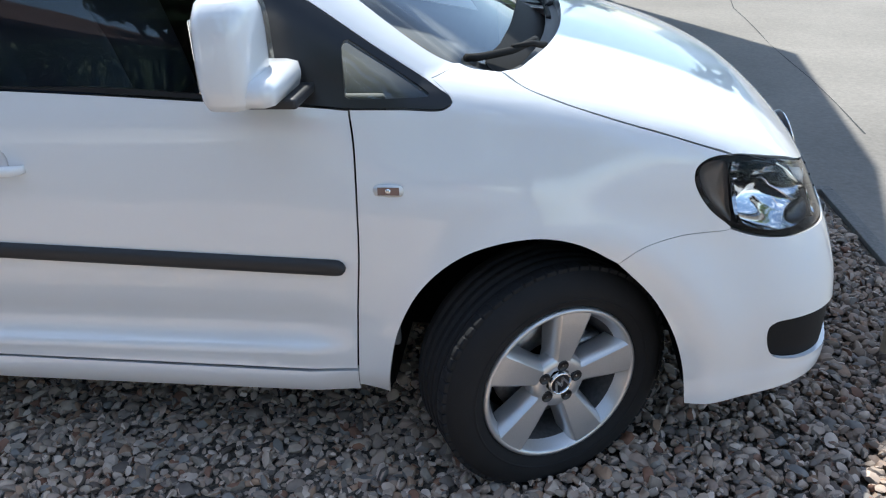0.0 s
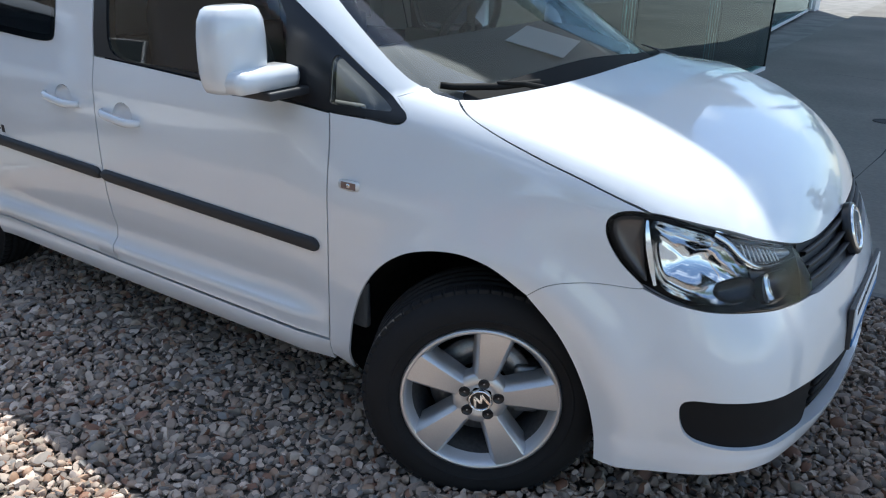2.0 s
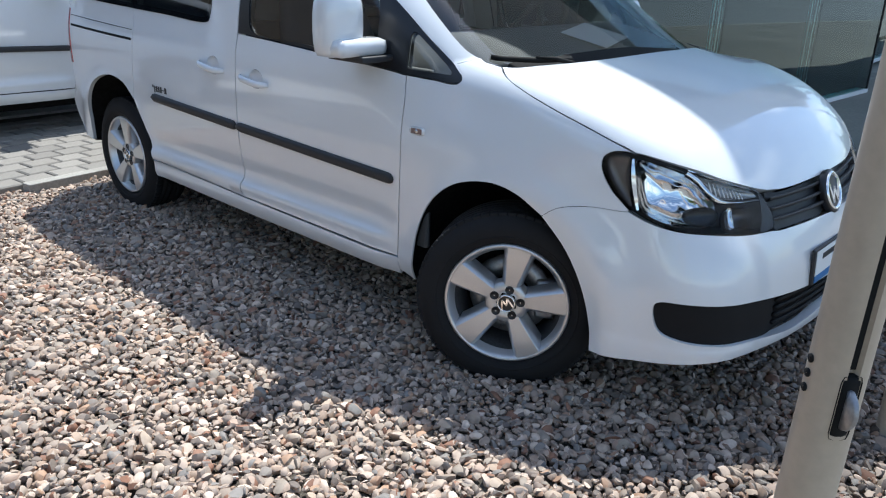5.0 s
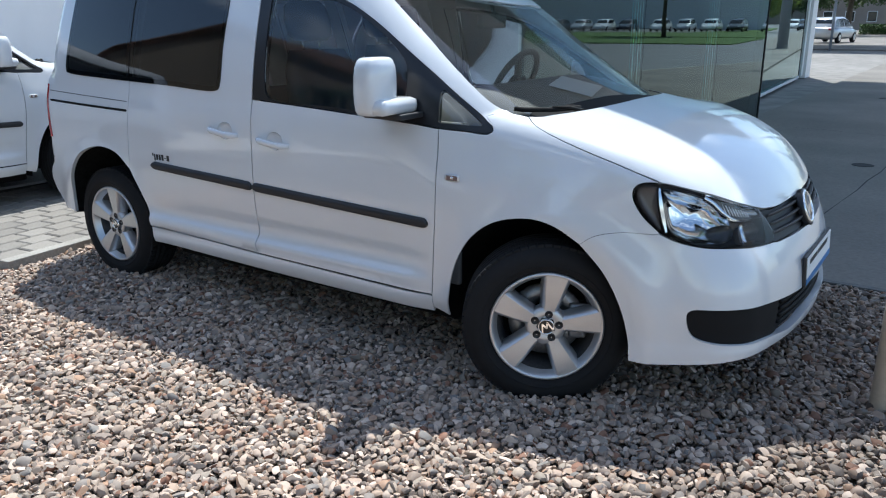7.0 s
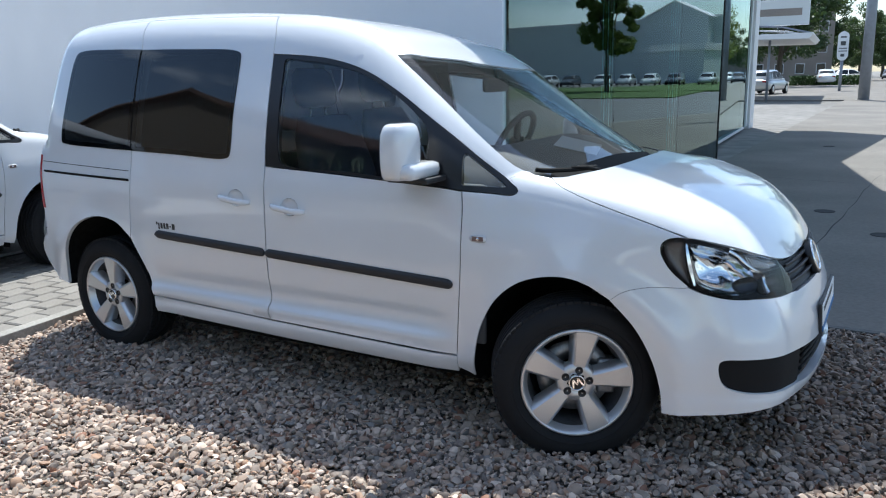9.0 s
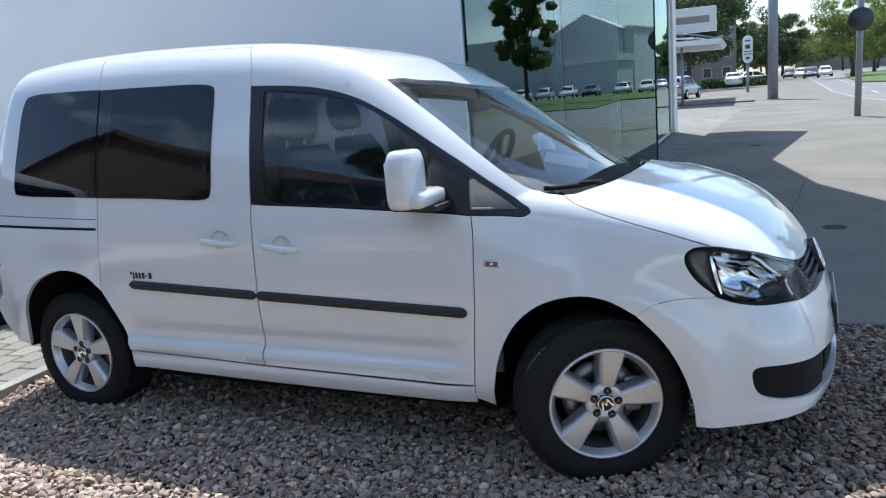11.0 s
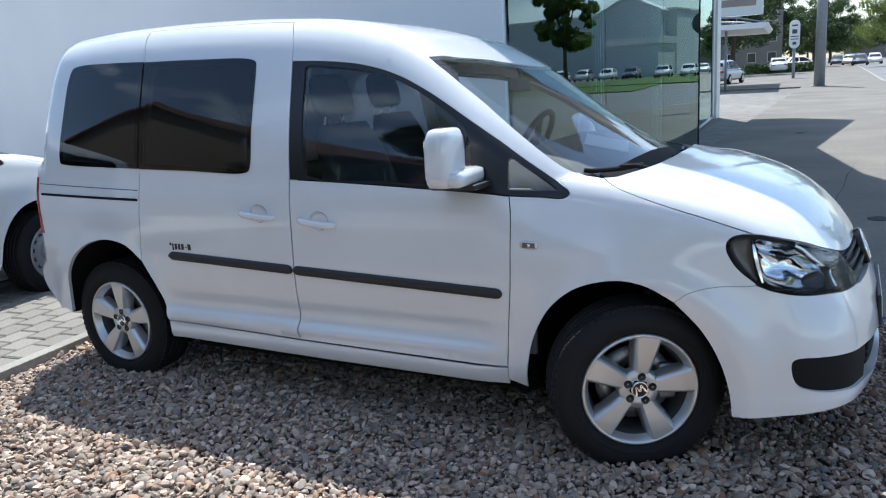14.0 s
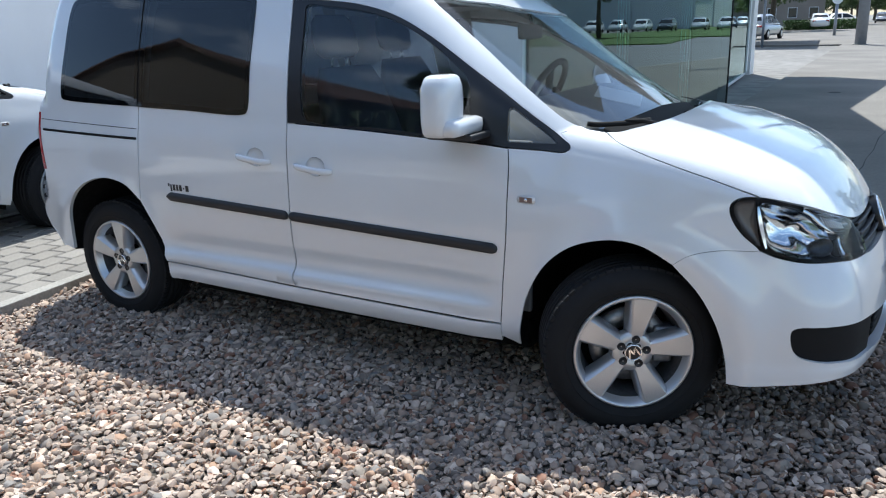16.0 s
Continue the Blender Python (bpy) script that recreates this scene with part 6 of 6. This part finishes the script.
# ---- street: cars, trees, masts, houses ----
def simple_car(m, paint, label, estate=False, group=""):
    """A parked car seen from afar: rounded body, glass house, four wheels, lamps. Nose along +x, wheels on z = 0."""
    c = thing("car", label, "car", m, group=group)
    L, W = 4.3, 0.88
    rows = []
    bm = bmesh.new()
    for x, w, z0, z1 in ((-2.12, 0.70, 0.36, 0.80), (-2.0, 0.84, 0.25, 0.93), (-1.2, W, 0.2, 0.95), (0.3, W, 0.2, 0.93), (1.1, W, 0.2, 0.90), (1.75, 0.84, 0.24, 0.78), (2.05, 0.74, 0.30, 0.66), (2.15, 0.58, 0.36, 0.56)):
        ring = []
        for k in range(20):
            a = 2 * math.pi * k / 20
            ca, sa = math.cos(a), math.sin(a)
            ring.append(bm.verts.new((x, w * math.copysign(abs(ca) ** 0.45, ca), (z0 + z1) / 2 + (z1 - z0) / 2 * math.copysign(abs(sa) ** 0.5, sa))))
        rows.append(ring)
    for a, b in zip(rows, rows[1:]):
        for j in range(20):
            bm.faces.new((a[j], a[(j + 1) % 20], b[(j + 1) % 20], b[j]))
    bm.faces.new(rows[0]), bm.faces.new(rows[-1])
    bmesh.ops.recalc_face_normals(bm, faces=bm.faces[:])
    part("body", bm, paint, c, smooth=True)
    tail = [(-2.0, 0.88), (-1.93, 1.12), (-1.78, 1.36)] if estate else [(-1.92, 0.88), (-1.70, 1.12), (-1.38, 1.36)]
    side = tail + [(tail[-1][0] + 0.28, 1.46), (-0.75, 1.505), (-0.2, 1.50), (0.15, 1.45), (0.42, 1.34), (0.80, 1.10), (1.16, 0.88)]
    half_w = lambda z: 0.81 - 0.30 * (z - 0.88) - 0.25 * max(0, z - 1.38)
    bm = bmesh.new()
    near = [bm.verts.new((x, -half_w(z), z)) for x, z in side]
    away = [bm.verts.new((x, half_w(z), z)) for x, z in side]
    bm.faces.new(near), bm.faces.new(away[::-1])
    for k in range(len(side) - 1):
        bm.faces.new((near[k], near[k + 1], away[k + 1], away[k]))
    bmesh.ops.recalc_face_normals(bm, faces=bm.faces[:])
    bmesh.ops.bevel(bm, geom=[e for e in bm.edges if e.verts[0].co.y * e.verts[1].co.y > 0 and e.verts[0].co.z + e.verts[1].co.z > 1.9], offset=0.035, segments=2, affect="EDGES")
    part("cabin", bm, paint, c, smooth=True)

    def pane(name, pts):
        bm = bmesh.new()
        flat = [Vector(p) for p in pts]
        out = (flat[1] - flat[0]).cross(flat[2] - flat[0]).normalized()
        mid = Vector((-0.4, 0, 1.1))
        out = out if out.dot(flat[0] - mid) > 0 else -out
        top = [bm.verts.new(p + out * 0.008) for p in flat]
        low = [bm.verts.new(p - out * 0.02) for p in flat]
        bm.faces.new(top)
        for k in range(len(flat)):
            bm.faces.new((top[k], top[(k + 1) % len(flat)], low[(k + 1) % len(flat)], low[k]))
        bmesh.ops.recalc_face_normals(bm, faces=bm.faces[:])
        part(name, bm, CARGLASS, c)

    x0 = tail[-1][0]
    for s in (-1, 1):
        for loop in ([(0.98, 0.94), (0.20, 1.385), (-0.33, 1.41), (-0.33, 0.94)], [(-0.41, 0.94), (-0.41, 1.41), (-0.95, 1.40), (-1.18, 0.94)], [(-1.26, 0.95), (-1.04, 1.385), (x0 + 0.24, 1.36), (x0 + 0.02, 1.14), (x0 - 0.06, 0.97)]):
            pane("side_window", [(x, s * half_w(z), z) for x, z in loop])
    pane("windscreen", [(0.50, -0.58, 1.29), (0.50, 0.58, 1.29), (1.06, 0.70, 0.942), (1.06, -0.70, 0.942)])
    (xa, za), (xb, zb) = tail[1], tail[2]
    pane("rear_window", [(xa, -0.64, za), (xa, 0.64, za), (xb - 0.02, 0.56, zb - 0.02), (xb - 0.02, -0.56, zb - 0.02)])
    for x in (-1.3, 1.3):
        for y in (-0.80, 0.80):
            bm = bmesh.new()
            lathe(bm, [(0.02, 0.095), (0.19, 0.10), (0.30, 0.09), (0.315, 0.04), (0.315, -0.09)], 24, Matrix.Translation((x, y, 0.315)) @ pose(0, 0, 0, 90 if y < 0 else -90, 0, 0))
            wheel = part("wheel", bm, TYRE, c, smooth=True)
            bm = bmesh.new()
            lathe(bm, [(0.005, 0.106), (0.17, 0.108), (0.19, 0.102)], 20, Matrix.Translation((x, y, 0.315)) @ pose(0, 0, 0, 90 if y < 0 else -90, 0, 0))
            part("rim", bm, ALLOY, wheel, smooth=True)
    for y in (-0.58, 0.58):
        bm = bmesh.new()
        box(bm, (1.92, y - 0.17, 0.58), (2.10, y + 0.17, 0.70), 0.03)
        part("headlamp", bm, CLEARP, c, smooth=True)
        bm = bmesh.new()
        box(bm, (-2.12, y - 0.14, 0.70), (-1.98, y + 0.14, 0.86), 0.02)
        part("tail_lamp", bm, RED, c, smooth=True)
    return c


def facing(x, y, deg, z=0.0):
    return pose(x, y, z, 0, 0, deg)


silver = simple_car(facing(-6.75, 51.5, 80), SILVER, "silver estate car parked before the showroom", True)
for k, (x, y, deg, paint, what) in enumerate(((1.6, 112, -92, CARDARK, "dark car coming down the street"), (0.4, 122, -92, SILVER, "silver car parked along the street"), (3.4, 120, -88, CARWHITE, "pale car waiting in the street"), (-1.2, 128, -90, CARDARK, "dark car parked along the street"),
                                              (-6.0, 84, 100, CARWHITE, "white car parked under the trees"), (-9.5, 70, 80, SILVER, "silver car parked under the trees"), (-4.6, 98, 20, CARWHITE, "white car standing across the far street"))):
    simple_car(facing(x, y, deg, -0.07 if y > 100 else 0), paint, what)
first = simple_car(facing(21, 92, -98), CARWHITE, "white car parked in a row across the street", group="row of parked cars across the street")
second = simple_car(facing(23.9, 91.5, -98), SILVER, "silver car parked in a row across the street", group="row of parked cars across the street")
third = simple_car(facing(27.6, 91, -98), CARDARK, "dark car parked in a row across the street", group="row of parked cars across the street")
for k in range(9):
    copy_thing((first, second, first, third, first, second, third, first, second)[k], facing(30.4 + 2.9 * k + 1.2 * (k > 2), 90.4 - 0.5 * k, -98))


def tree_meshes(seed, height, spread, trunk):
    """Trunk with limbs, and a crown of leaf sprays on clumps of uneven size."""
    rng = np.random.default_rng(seed)
    bm = bmesh.new()
    zs = np.linspace(0, height * 0.62, 7)
    path = [Vector((rng.normal() * 0.08 * k, rng.normal() * 0.08 * k, z)) for k, z in enumerate(zs)]
    tube(bm, path, [trunk * (1 - 0.11 * k) for k in range(7)], 10)
    tips = []
    for k in range(11):
        start = path[2 + k % 4]
        a = rng.uniform(0, 2 * math.pi)
        out = spread * rng.uniform(0.45, 0.9)
        tip = Vector((out * math.cos(a), out * math.sin(a), height * rng.uniform(0.45, 0.9)))
        mid = start.lerp(tip, 0.5) + Vector((0, 0, 0.4))
        tube(bm, [start, mid, tip], [trunk * 0.38, trunk * 0.22, trunk * 0.06], 6)
        tips.append(tip)
    co, faces = [], []
    clumps = [np.array(t) for t in tips]
    for k in range(46):
        a, r = rng.uniform(0, 2 * math.pi), spread * math.sqrt(rng.uniform(0, 1))
        top = height * (0.97 - 0.35 * (r / spread) ** 2)
        clumps.append(np.array((r * math.cos(a), r * math.sin(a), rng.uniform(height * 0.24, top))))
    for c in clumps:
        size = spread * rng.uniform(0.16, 0.34)
        for j in range(290):
            d = rng.normal(size=3)
            d /= np.linalg.norm(d)
            q = c + d * size * rng.uniform(0.55, 1.1) * np.array((1, 1, 0.75))
            u = rng.normal(size=3)
            u /= np.linalg.norm(u)
            v = np.cross(u, d)
            v /= max(np.linalg.norm(v), 1e-6)
            s = rng.uniform(0.07, 0.14) * (height / 9)
            b = len(co)
            co += [q - u * s, q + v * s * 0.6, q + u * s, q - v * s * 0.6]
            faces.append((b, b + 1, b + 2, b + 3))
    return bm, co, faces


def tree(x, y, seed, height, spread, trunk=0.22, label="leafy green street tree", leaf=LEAVES):
    t = thing("tree", label, "tree", facing(x, y, 37 * seed), group="street trees")
    bm, co, faces = tree_meshes(seed, height, spread, trunk)
    part("trunk", bm, BARK, t, smooth=True)
    raw_mesh("crown", co, faces, leaf, t, False)
    return t


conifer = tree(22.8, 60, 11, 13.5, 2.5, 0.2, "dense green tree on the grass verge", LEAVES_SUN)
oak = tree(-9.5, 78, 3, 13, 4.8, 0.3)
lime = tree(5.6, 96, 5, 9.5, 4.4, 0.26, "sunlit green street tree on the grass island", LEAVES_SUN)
ash = tree(-3.6, 112, 8, 10, 3.4, 0.28)
for src, x, y, deg in ((ash, -13.5, 72, 40), (oak, -11.0, 125, 80), (ash, 15, 190, 150), (oak, 9, 205, 15), (oak, 3, 252, 70), (ash, -4, 225, 20), (oak, 24, 200, 200), (ash, -8, 190, 95), (lime, 10, 128, 60), (oak, -17, 90, 10), (lime, 1.0, 240, 99), (lime, 62, 50, 77), (oak, -15, 142, 33), (ash, -9, 150, 120), (oak, -3.0, 165, 61), (ash, -20, 118, 8)):
    copy_thing(src, facing(x, y, deg))


def block_house(name, label, m, w, d, h, wall, roof_mat, rows, cols, gable=0.0, group="", roof=0.3):
    """A house: walls, a flat or gabled roof, and set-back windows with frames on the front (-y) and the end."""
    hs = thing(name, label, "house", m, group=group)
    bm = bmesh.new()
    if gable:
        prism(bm, [(-w / 2, 0), (w / 2, 0), (w / 2, h), (0, h + gable), (-w / 2, h)], 0, d, 1)
    else:
        box(bm, (-w / 2, 0, 0), (w / 2, d, h))
    part("wall", bm, wall, hs)
    bm = bmesh.new()
    if gable:
        for s in (-1, 1):
            a = [Vector((0, -0.3, h + gable + 0.12)), Vector((s * (w / 2 + 0.4), -0.3, h - 0.2)), Vector((s * (w / 2 + 0.4), d + 0.3, h - 0.2)), Vector((0, d + 0.3, h + gable + 0.12))]
            lo = [bm.verts.new(p - Vector((0, 0, 0.11))) for p in a]
            hi = [bm.verts.new(p + Vector((0, 0, 0.05))) for p in a]
            bm.faces.new(lo), bm.faces.new(hi)
            for k in range(4):
                bm.faces.new((lo[k], lo[(k + 1) % 4], hi[(k + 1) % 4], hi[k]))
        bmesh.ops.recalc_face_normals(bm, faces=bm.faces[:])
    else:
        box(bm, (-w / 2 - 0.2, -0.2, h), (w / 2 + 0.2, d + 0.2, h + roof), 0.02)
    part("roof", bm, roof_mat, hs)
    for r in range(rows):
        for c in range(cols):
            x = -w / 2 + (c + 0.5) * w / cols
            z = 1.0 + r * 2.8
            bm = bmesh.new()
            box(bm, (x - 0.6, -0.04, z), (x + 0.6, 0.03, z + 1.4), 0.01)
            win = part("window", bm, WHITEMETAL, hs)
            bm = bmesh.new()
            box(bm, (x - 0.52, -0.05, z + 0.08), (x + 0.52, -0.042, z + 1.32))
            part("pane", bm, CARGLASS, win)
    return hs


block_house("house", "grey apartment house behind the street trees", facing(-16, 118, 8), 16, 10, 12.5, GREYWALL, FRAME_M, 4, 6)
block_house("house", "tan gabled house across the yard", facing(-12.2, -7.5, 180), 10.0, 9, 3.8, PLASTER, BRICKRED, 1, 3, 3.0)
block_house("house", "low red brick house across the yard", facing(-3.6, -12.5, 176), 10.0, 8, 2.1, BRICKWALL, BRICKRED, 1, 3, 0.6)
tagged(part("garden_wall", boxes(((-8.6, -7.35, 0.0), (1.2, -7.15, 0.75), 0.02), ((-8.65, -7.39, 0.75), (1.25, -7.11, 0.81), 0.01)), CONCRETE), "low pale garden wall across the yard", "wall", kind="structure")
block_house("house", "long low ochre shed across the yard", facing(-26, -7, 200), 12, 8, 3.2, GREYWALL, BRICKRED, 1, 4, 1.6)
block_house("hall", "long grey hall across the street", facing(66, 125, 4), 70, 14, 9.8, DARKHALL, WHITEMETAL, 0, 0)
block_house("house", "grey gabled hall behind the car park", facing(38, 120, 2), 10.5, 4, 9.9, DARKHALL, WHITEMETAL, 0, 0, 2.3)
block_house("pavilion", "low pavilion with a white flat roof by the car park", facing(34, 110, 6), 8.0, 6, 4.5, DARKHALL, CARWHITE, 0, 0, roof=1.0)
block_house("house", "grey house at the end of the street", facing(14, 262, 178), 30, 12, 6, GREYWALL, BRICKRED, 2, 10, 2.0)
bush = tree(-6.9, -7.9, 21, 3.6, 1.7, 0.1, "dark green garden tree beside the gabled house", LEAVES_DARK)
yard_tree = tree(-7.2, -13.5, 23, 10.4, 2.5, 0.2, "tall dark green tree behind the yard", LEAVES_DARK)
for src_x, src_y, deg in ((3.5, -17, 5), (-7.5, -22, 60)):
    copy_thing(lime, facing(src_x, src_y, deg) @ Matrix.Scale(1.0, 4))

# masts and signs
bm = bmesh.new()
tube(bm, [(0, 0, -0.08), (0, 0, 9)], [0.25, 0.20], 24)
mast = thing("mast", "thick grey steel mast on the pavement", "mast", facing(-0.71, 39.6, 0))
part("shaft", bm, POLE_G, mast, smooth=True)
bm = bmesh.new()
box(bm, (-0.32, -0.32, -0.012), (0.32, 0.32, 0.02), 0.01)
part("base_plate", bm, CONCRETE, mast)
post = thing("sign_post", "grey post with a round traffic sign seen from behind", "traffic sign", facing(2.0, 21.8, 0))
bm = bmesh.new()
tube(bm, [(0, 0, -0.08), (0.03, 0, 4.4)], 0.085, 16)
part("shaft", bm, POLE_G, post, smooth=True)
bm = bmesh.new()
lathe(bm, [(0.002, 0.02), (0.30, 0.02), (0.315, 0.0), (0.30, -0.012), (0.002, -0.012)], 32, Matrix.Translation((0.02, -0.10, 2.56)) @ pose(0, 0, 0, 90, 0, 0))
part("sign_disc", bm, FRAME_M, post, "dark back of a round sign", True)
pylon = thing("pylon_sign", "tall white rounded advertising sign on a post", "sign", facing(-2.95, 58, 4))
bm = bmesh.new()
tube(bm, [(0, 0, -0.1), (0, 0, 2.2)], 0.10, 12)
part("post", bm, POLE_G, pylon, smooth=True)
bm = bmesh.new()
cap = [(0.34 * math.cos(a), 3.60 + 0.34 * math.sin(a)) for a in np.linspace(0, np.pi, 12)] + [(0.34 * math.cos(a), 2.36 + 0.34 * math.sin(a)) for a in np.linspace(np.pi, 2 * np.pi, 12)]
prism(bm, cap, -0.10, 0.10, 1)
panel_board = part("board", bm, CARWHITE, pylon, "white rounded sign board")
for z0, z1, w in ((3.52, 3.62, 0.18), (3.02, 3.30, 0.16), (2.80, 2.86, 0.25), (2.62, 2.68, 0.25), (2.28, 2.46, 0.12)):
    bm = bmesh.new()
    box(bm, (-w, -0.110, z0), (w, -0.102, z1))
    part("print", bm, FRAME_M, panel_board, "bar of dark print")

# canopy by the entrance
canopy = thing("entrance_canopy", "flat grey canopy with a pale sign box above", "canopy", facing(-4.5, 38.0, 3.5))
bm = bmesh.new()
prism(bm, [(-4.5, 2.92), (1.38, 2.86), (1.56, 3.06), (1.56, 3.13), (-4.5, 3.06)], 0, 10.5, 1)
part("slab", bm, WHITEMETAL, canopy)
for y in (0.2, 5.2, 10.3):
    bm = bmesh.new()
    tube(bm, [(-1.6, y, 3.55), (0.2, y, 3.42), (1.46, y, 3.11)], 0.045, 8)
    part("strut", bm, POLE_G, canopy, "grey sloping strut", True)
bm = bmesh.new()
box(bm, (-4.2, 0.5, 3.52), (1.32, 0.9, 4.70), 0.03)
sign_box = part("sign_box", bm, CURTAIN, canopy, "pale sign box")
bm = bmesh.new()
box(bm, (-3.6, 0.488, 3.95), (1.0, 0.497, 4.28))
part("print", bm, GREYWALL, sign_box, "bar of faded print")
bm = bmesh.new()
tube(bm, [(-0.37, 1.2, -0.08), (-0.37, 1.2, 2.95)], 0.06, 12)
part("post", bm, POLE_G, canopy, smooth=True)

# low hedge and bench wall beyond the forecourt
rng = np.random.default_rng(12)
co, faces = [], []
for j in range(5000):
    q = np.array((rng.uniform(-9, -2.2), rng.uniform(82, 84), rng.uniform(0, 0.9)))
    u, v = rng.normal(size=3), rng.normal(size=3)
    u, v = u / np.linalg.norm(u), v / np.linalg.norm(v)
    b = len(co)
    co += [q - u * 0.12, q + v * 0.07, q + u * 0.12, q - v * 0.07]
    faces.append((b, b + 1, b + 2, b + 3))
tagged(raw_mesh("hedge", co, faces, HEDGE, None, False), "low clipped hedge beyond the forecourt", "hedge", kind="stuff")

# ---- pavers and slabs, piece by piece ----
def piece_mesh(name, w, d, h, mat, edge=0.006):
    bm = bmesh.new()
    box(bm, (-w / 2, -d / 2, -h), (w / 2, d / 2, 0))
    top = [e for e in bm.edges if all(v.co.z > -1e-6 for v in e.verts)]
    bmesh.ops.bevel(bm, geom=top, offset=edge, segments=1, affect="EDGES")
    me = bpy.data.meshes.new(name)
    bm.to_mesh(me)
    bm.free()
    me.materials.append(mat)
    return me


rng = random.Random(4)
brick = piece_mesh("paver", 0.149, 0.189, 0.05, PAVER, 0.008)
count = 0
for i in range(11):
    for j in range(26):
        x, y = -0.092 - i * 0.161, -1.9 + j * 0.201 + (i % 2) * 0.10
        if y > 2.1 or (y < -0.70 and i == 0):
            continue
        ob = new("paver", brick)
        ob.parent = yard
        ob.location = kerb_at @ Vector((x, y, 0.036 + rng.uniform(-0.002, 0.002)))
        ob.rotation_euler = (rng.uniform(-0.006, 0.006), rng.uniform(-0.006, 0.006), radians(6.5))
# worn seams in the pavement
seam_rng = np.random.default_rng(21)
bm = bmesh.new()
for x0, y0, x1, y1 in ((-1.1, 8.9, 1.9, 8.3), (0.3, 2.3, 0.75, 9.5), (-0.9, 13.4, 2.4, 12.6), (-0.6, 27.6, 1.4, 30.0), (1.8, 3.0, 2.3, 12.0)):
    n = 14
    side = Vector((-(y1 - y0), x1 - x0, 0)).normalized()
    a = [Vector((x0 + (x1 - x0) * k / n, y0 + (y1 - y0) * k / n, -0.0105)) + side * float(seam_rng.normal() * 0.02) for k in range(n + 1)]
    w = [0.002 + 0.005 * float(seam_rng.random()) for k in a]
    lo = [bm.verts.new(v - side * s) for v, s in zip(a, w)]
    hi = [bm.verts.new(v + side * s) for v, s in zip(a, w)]
    for k in range(n):
        bm.faces.new((lo[k], lo[k + 1], hi[k + 1], hi[k]))
tagged(part("pavement_seam", bm, CRACK), "dark worn seams in the pavement", "seam", kind="structure")
for x, y in ((0.35, 6.2), (0.9, 5.1), (-0.2, 13.9)):
    bm = bmesh.new()
    lathe(bm, [(0.10, -0.012), (0.10, -0.008), (0.085, -0.008), (0.08, -0.010), (0.002, -0.010)], 28, Matrix.Translation((x, y, 0)))
    tagged(part("drain_cover", bm, CRACK), "dark round iron drain cover in the pavement", "drain cover", kind="structure")
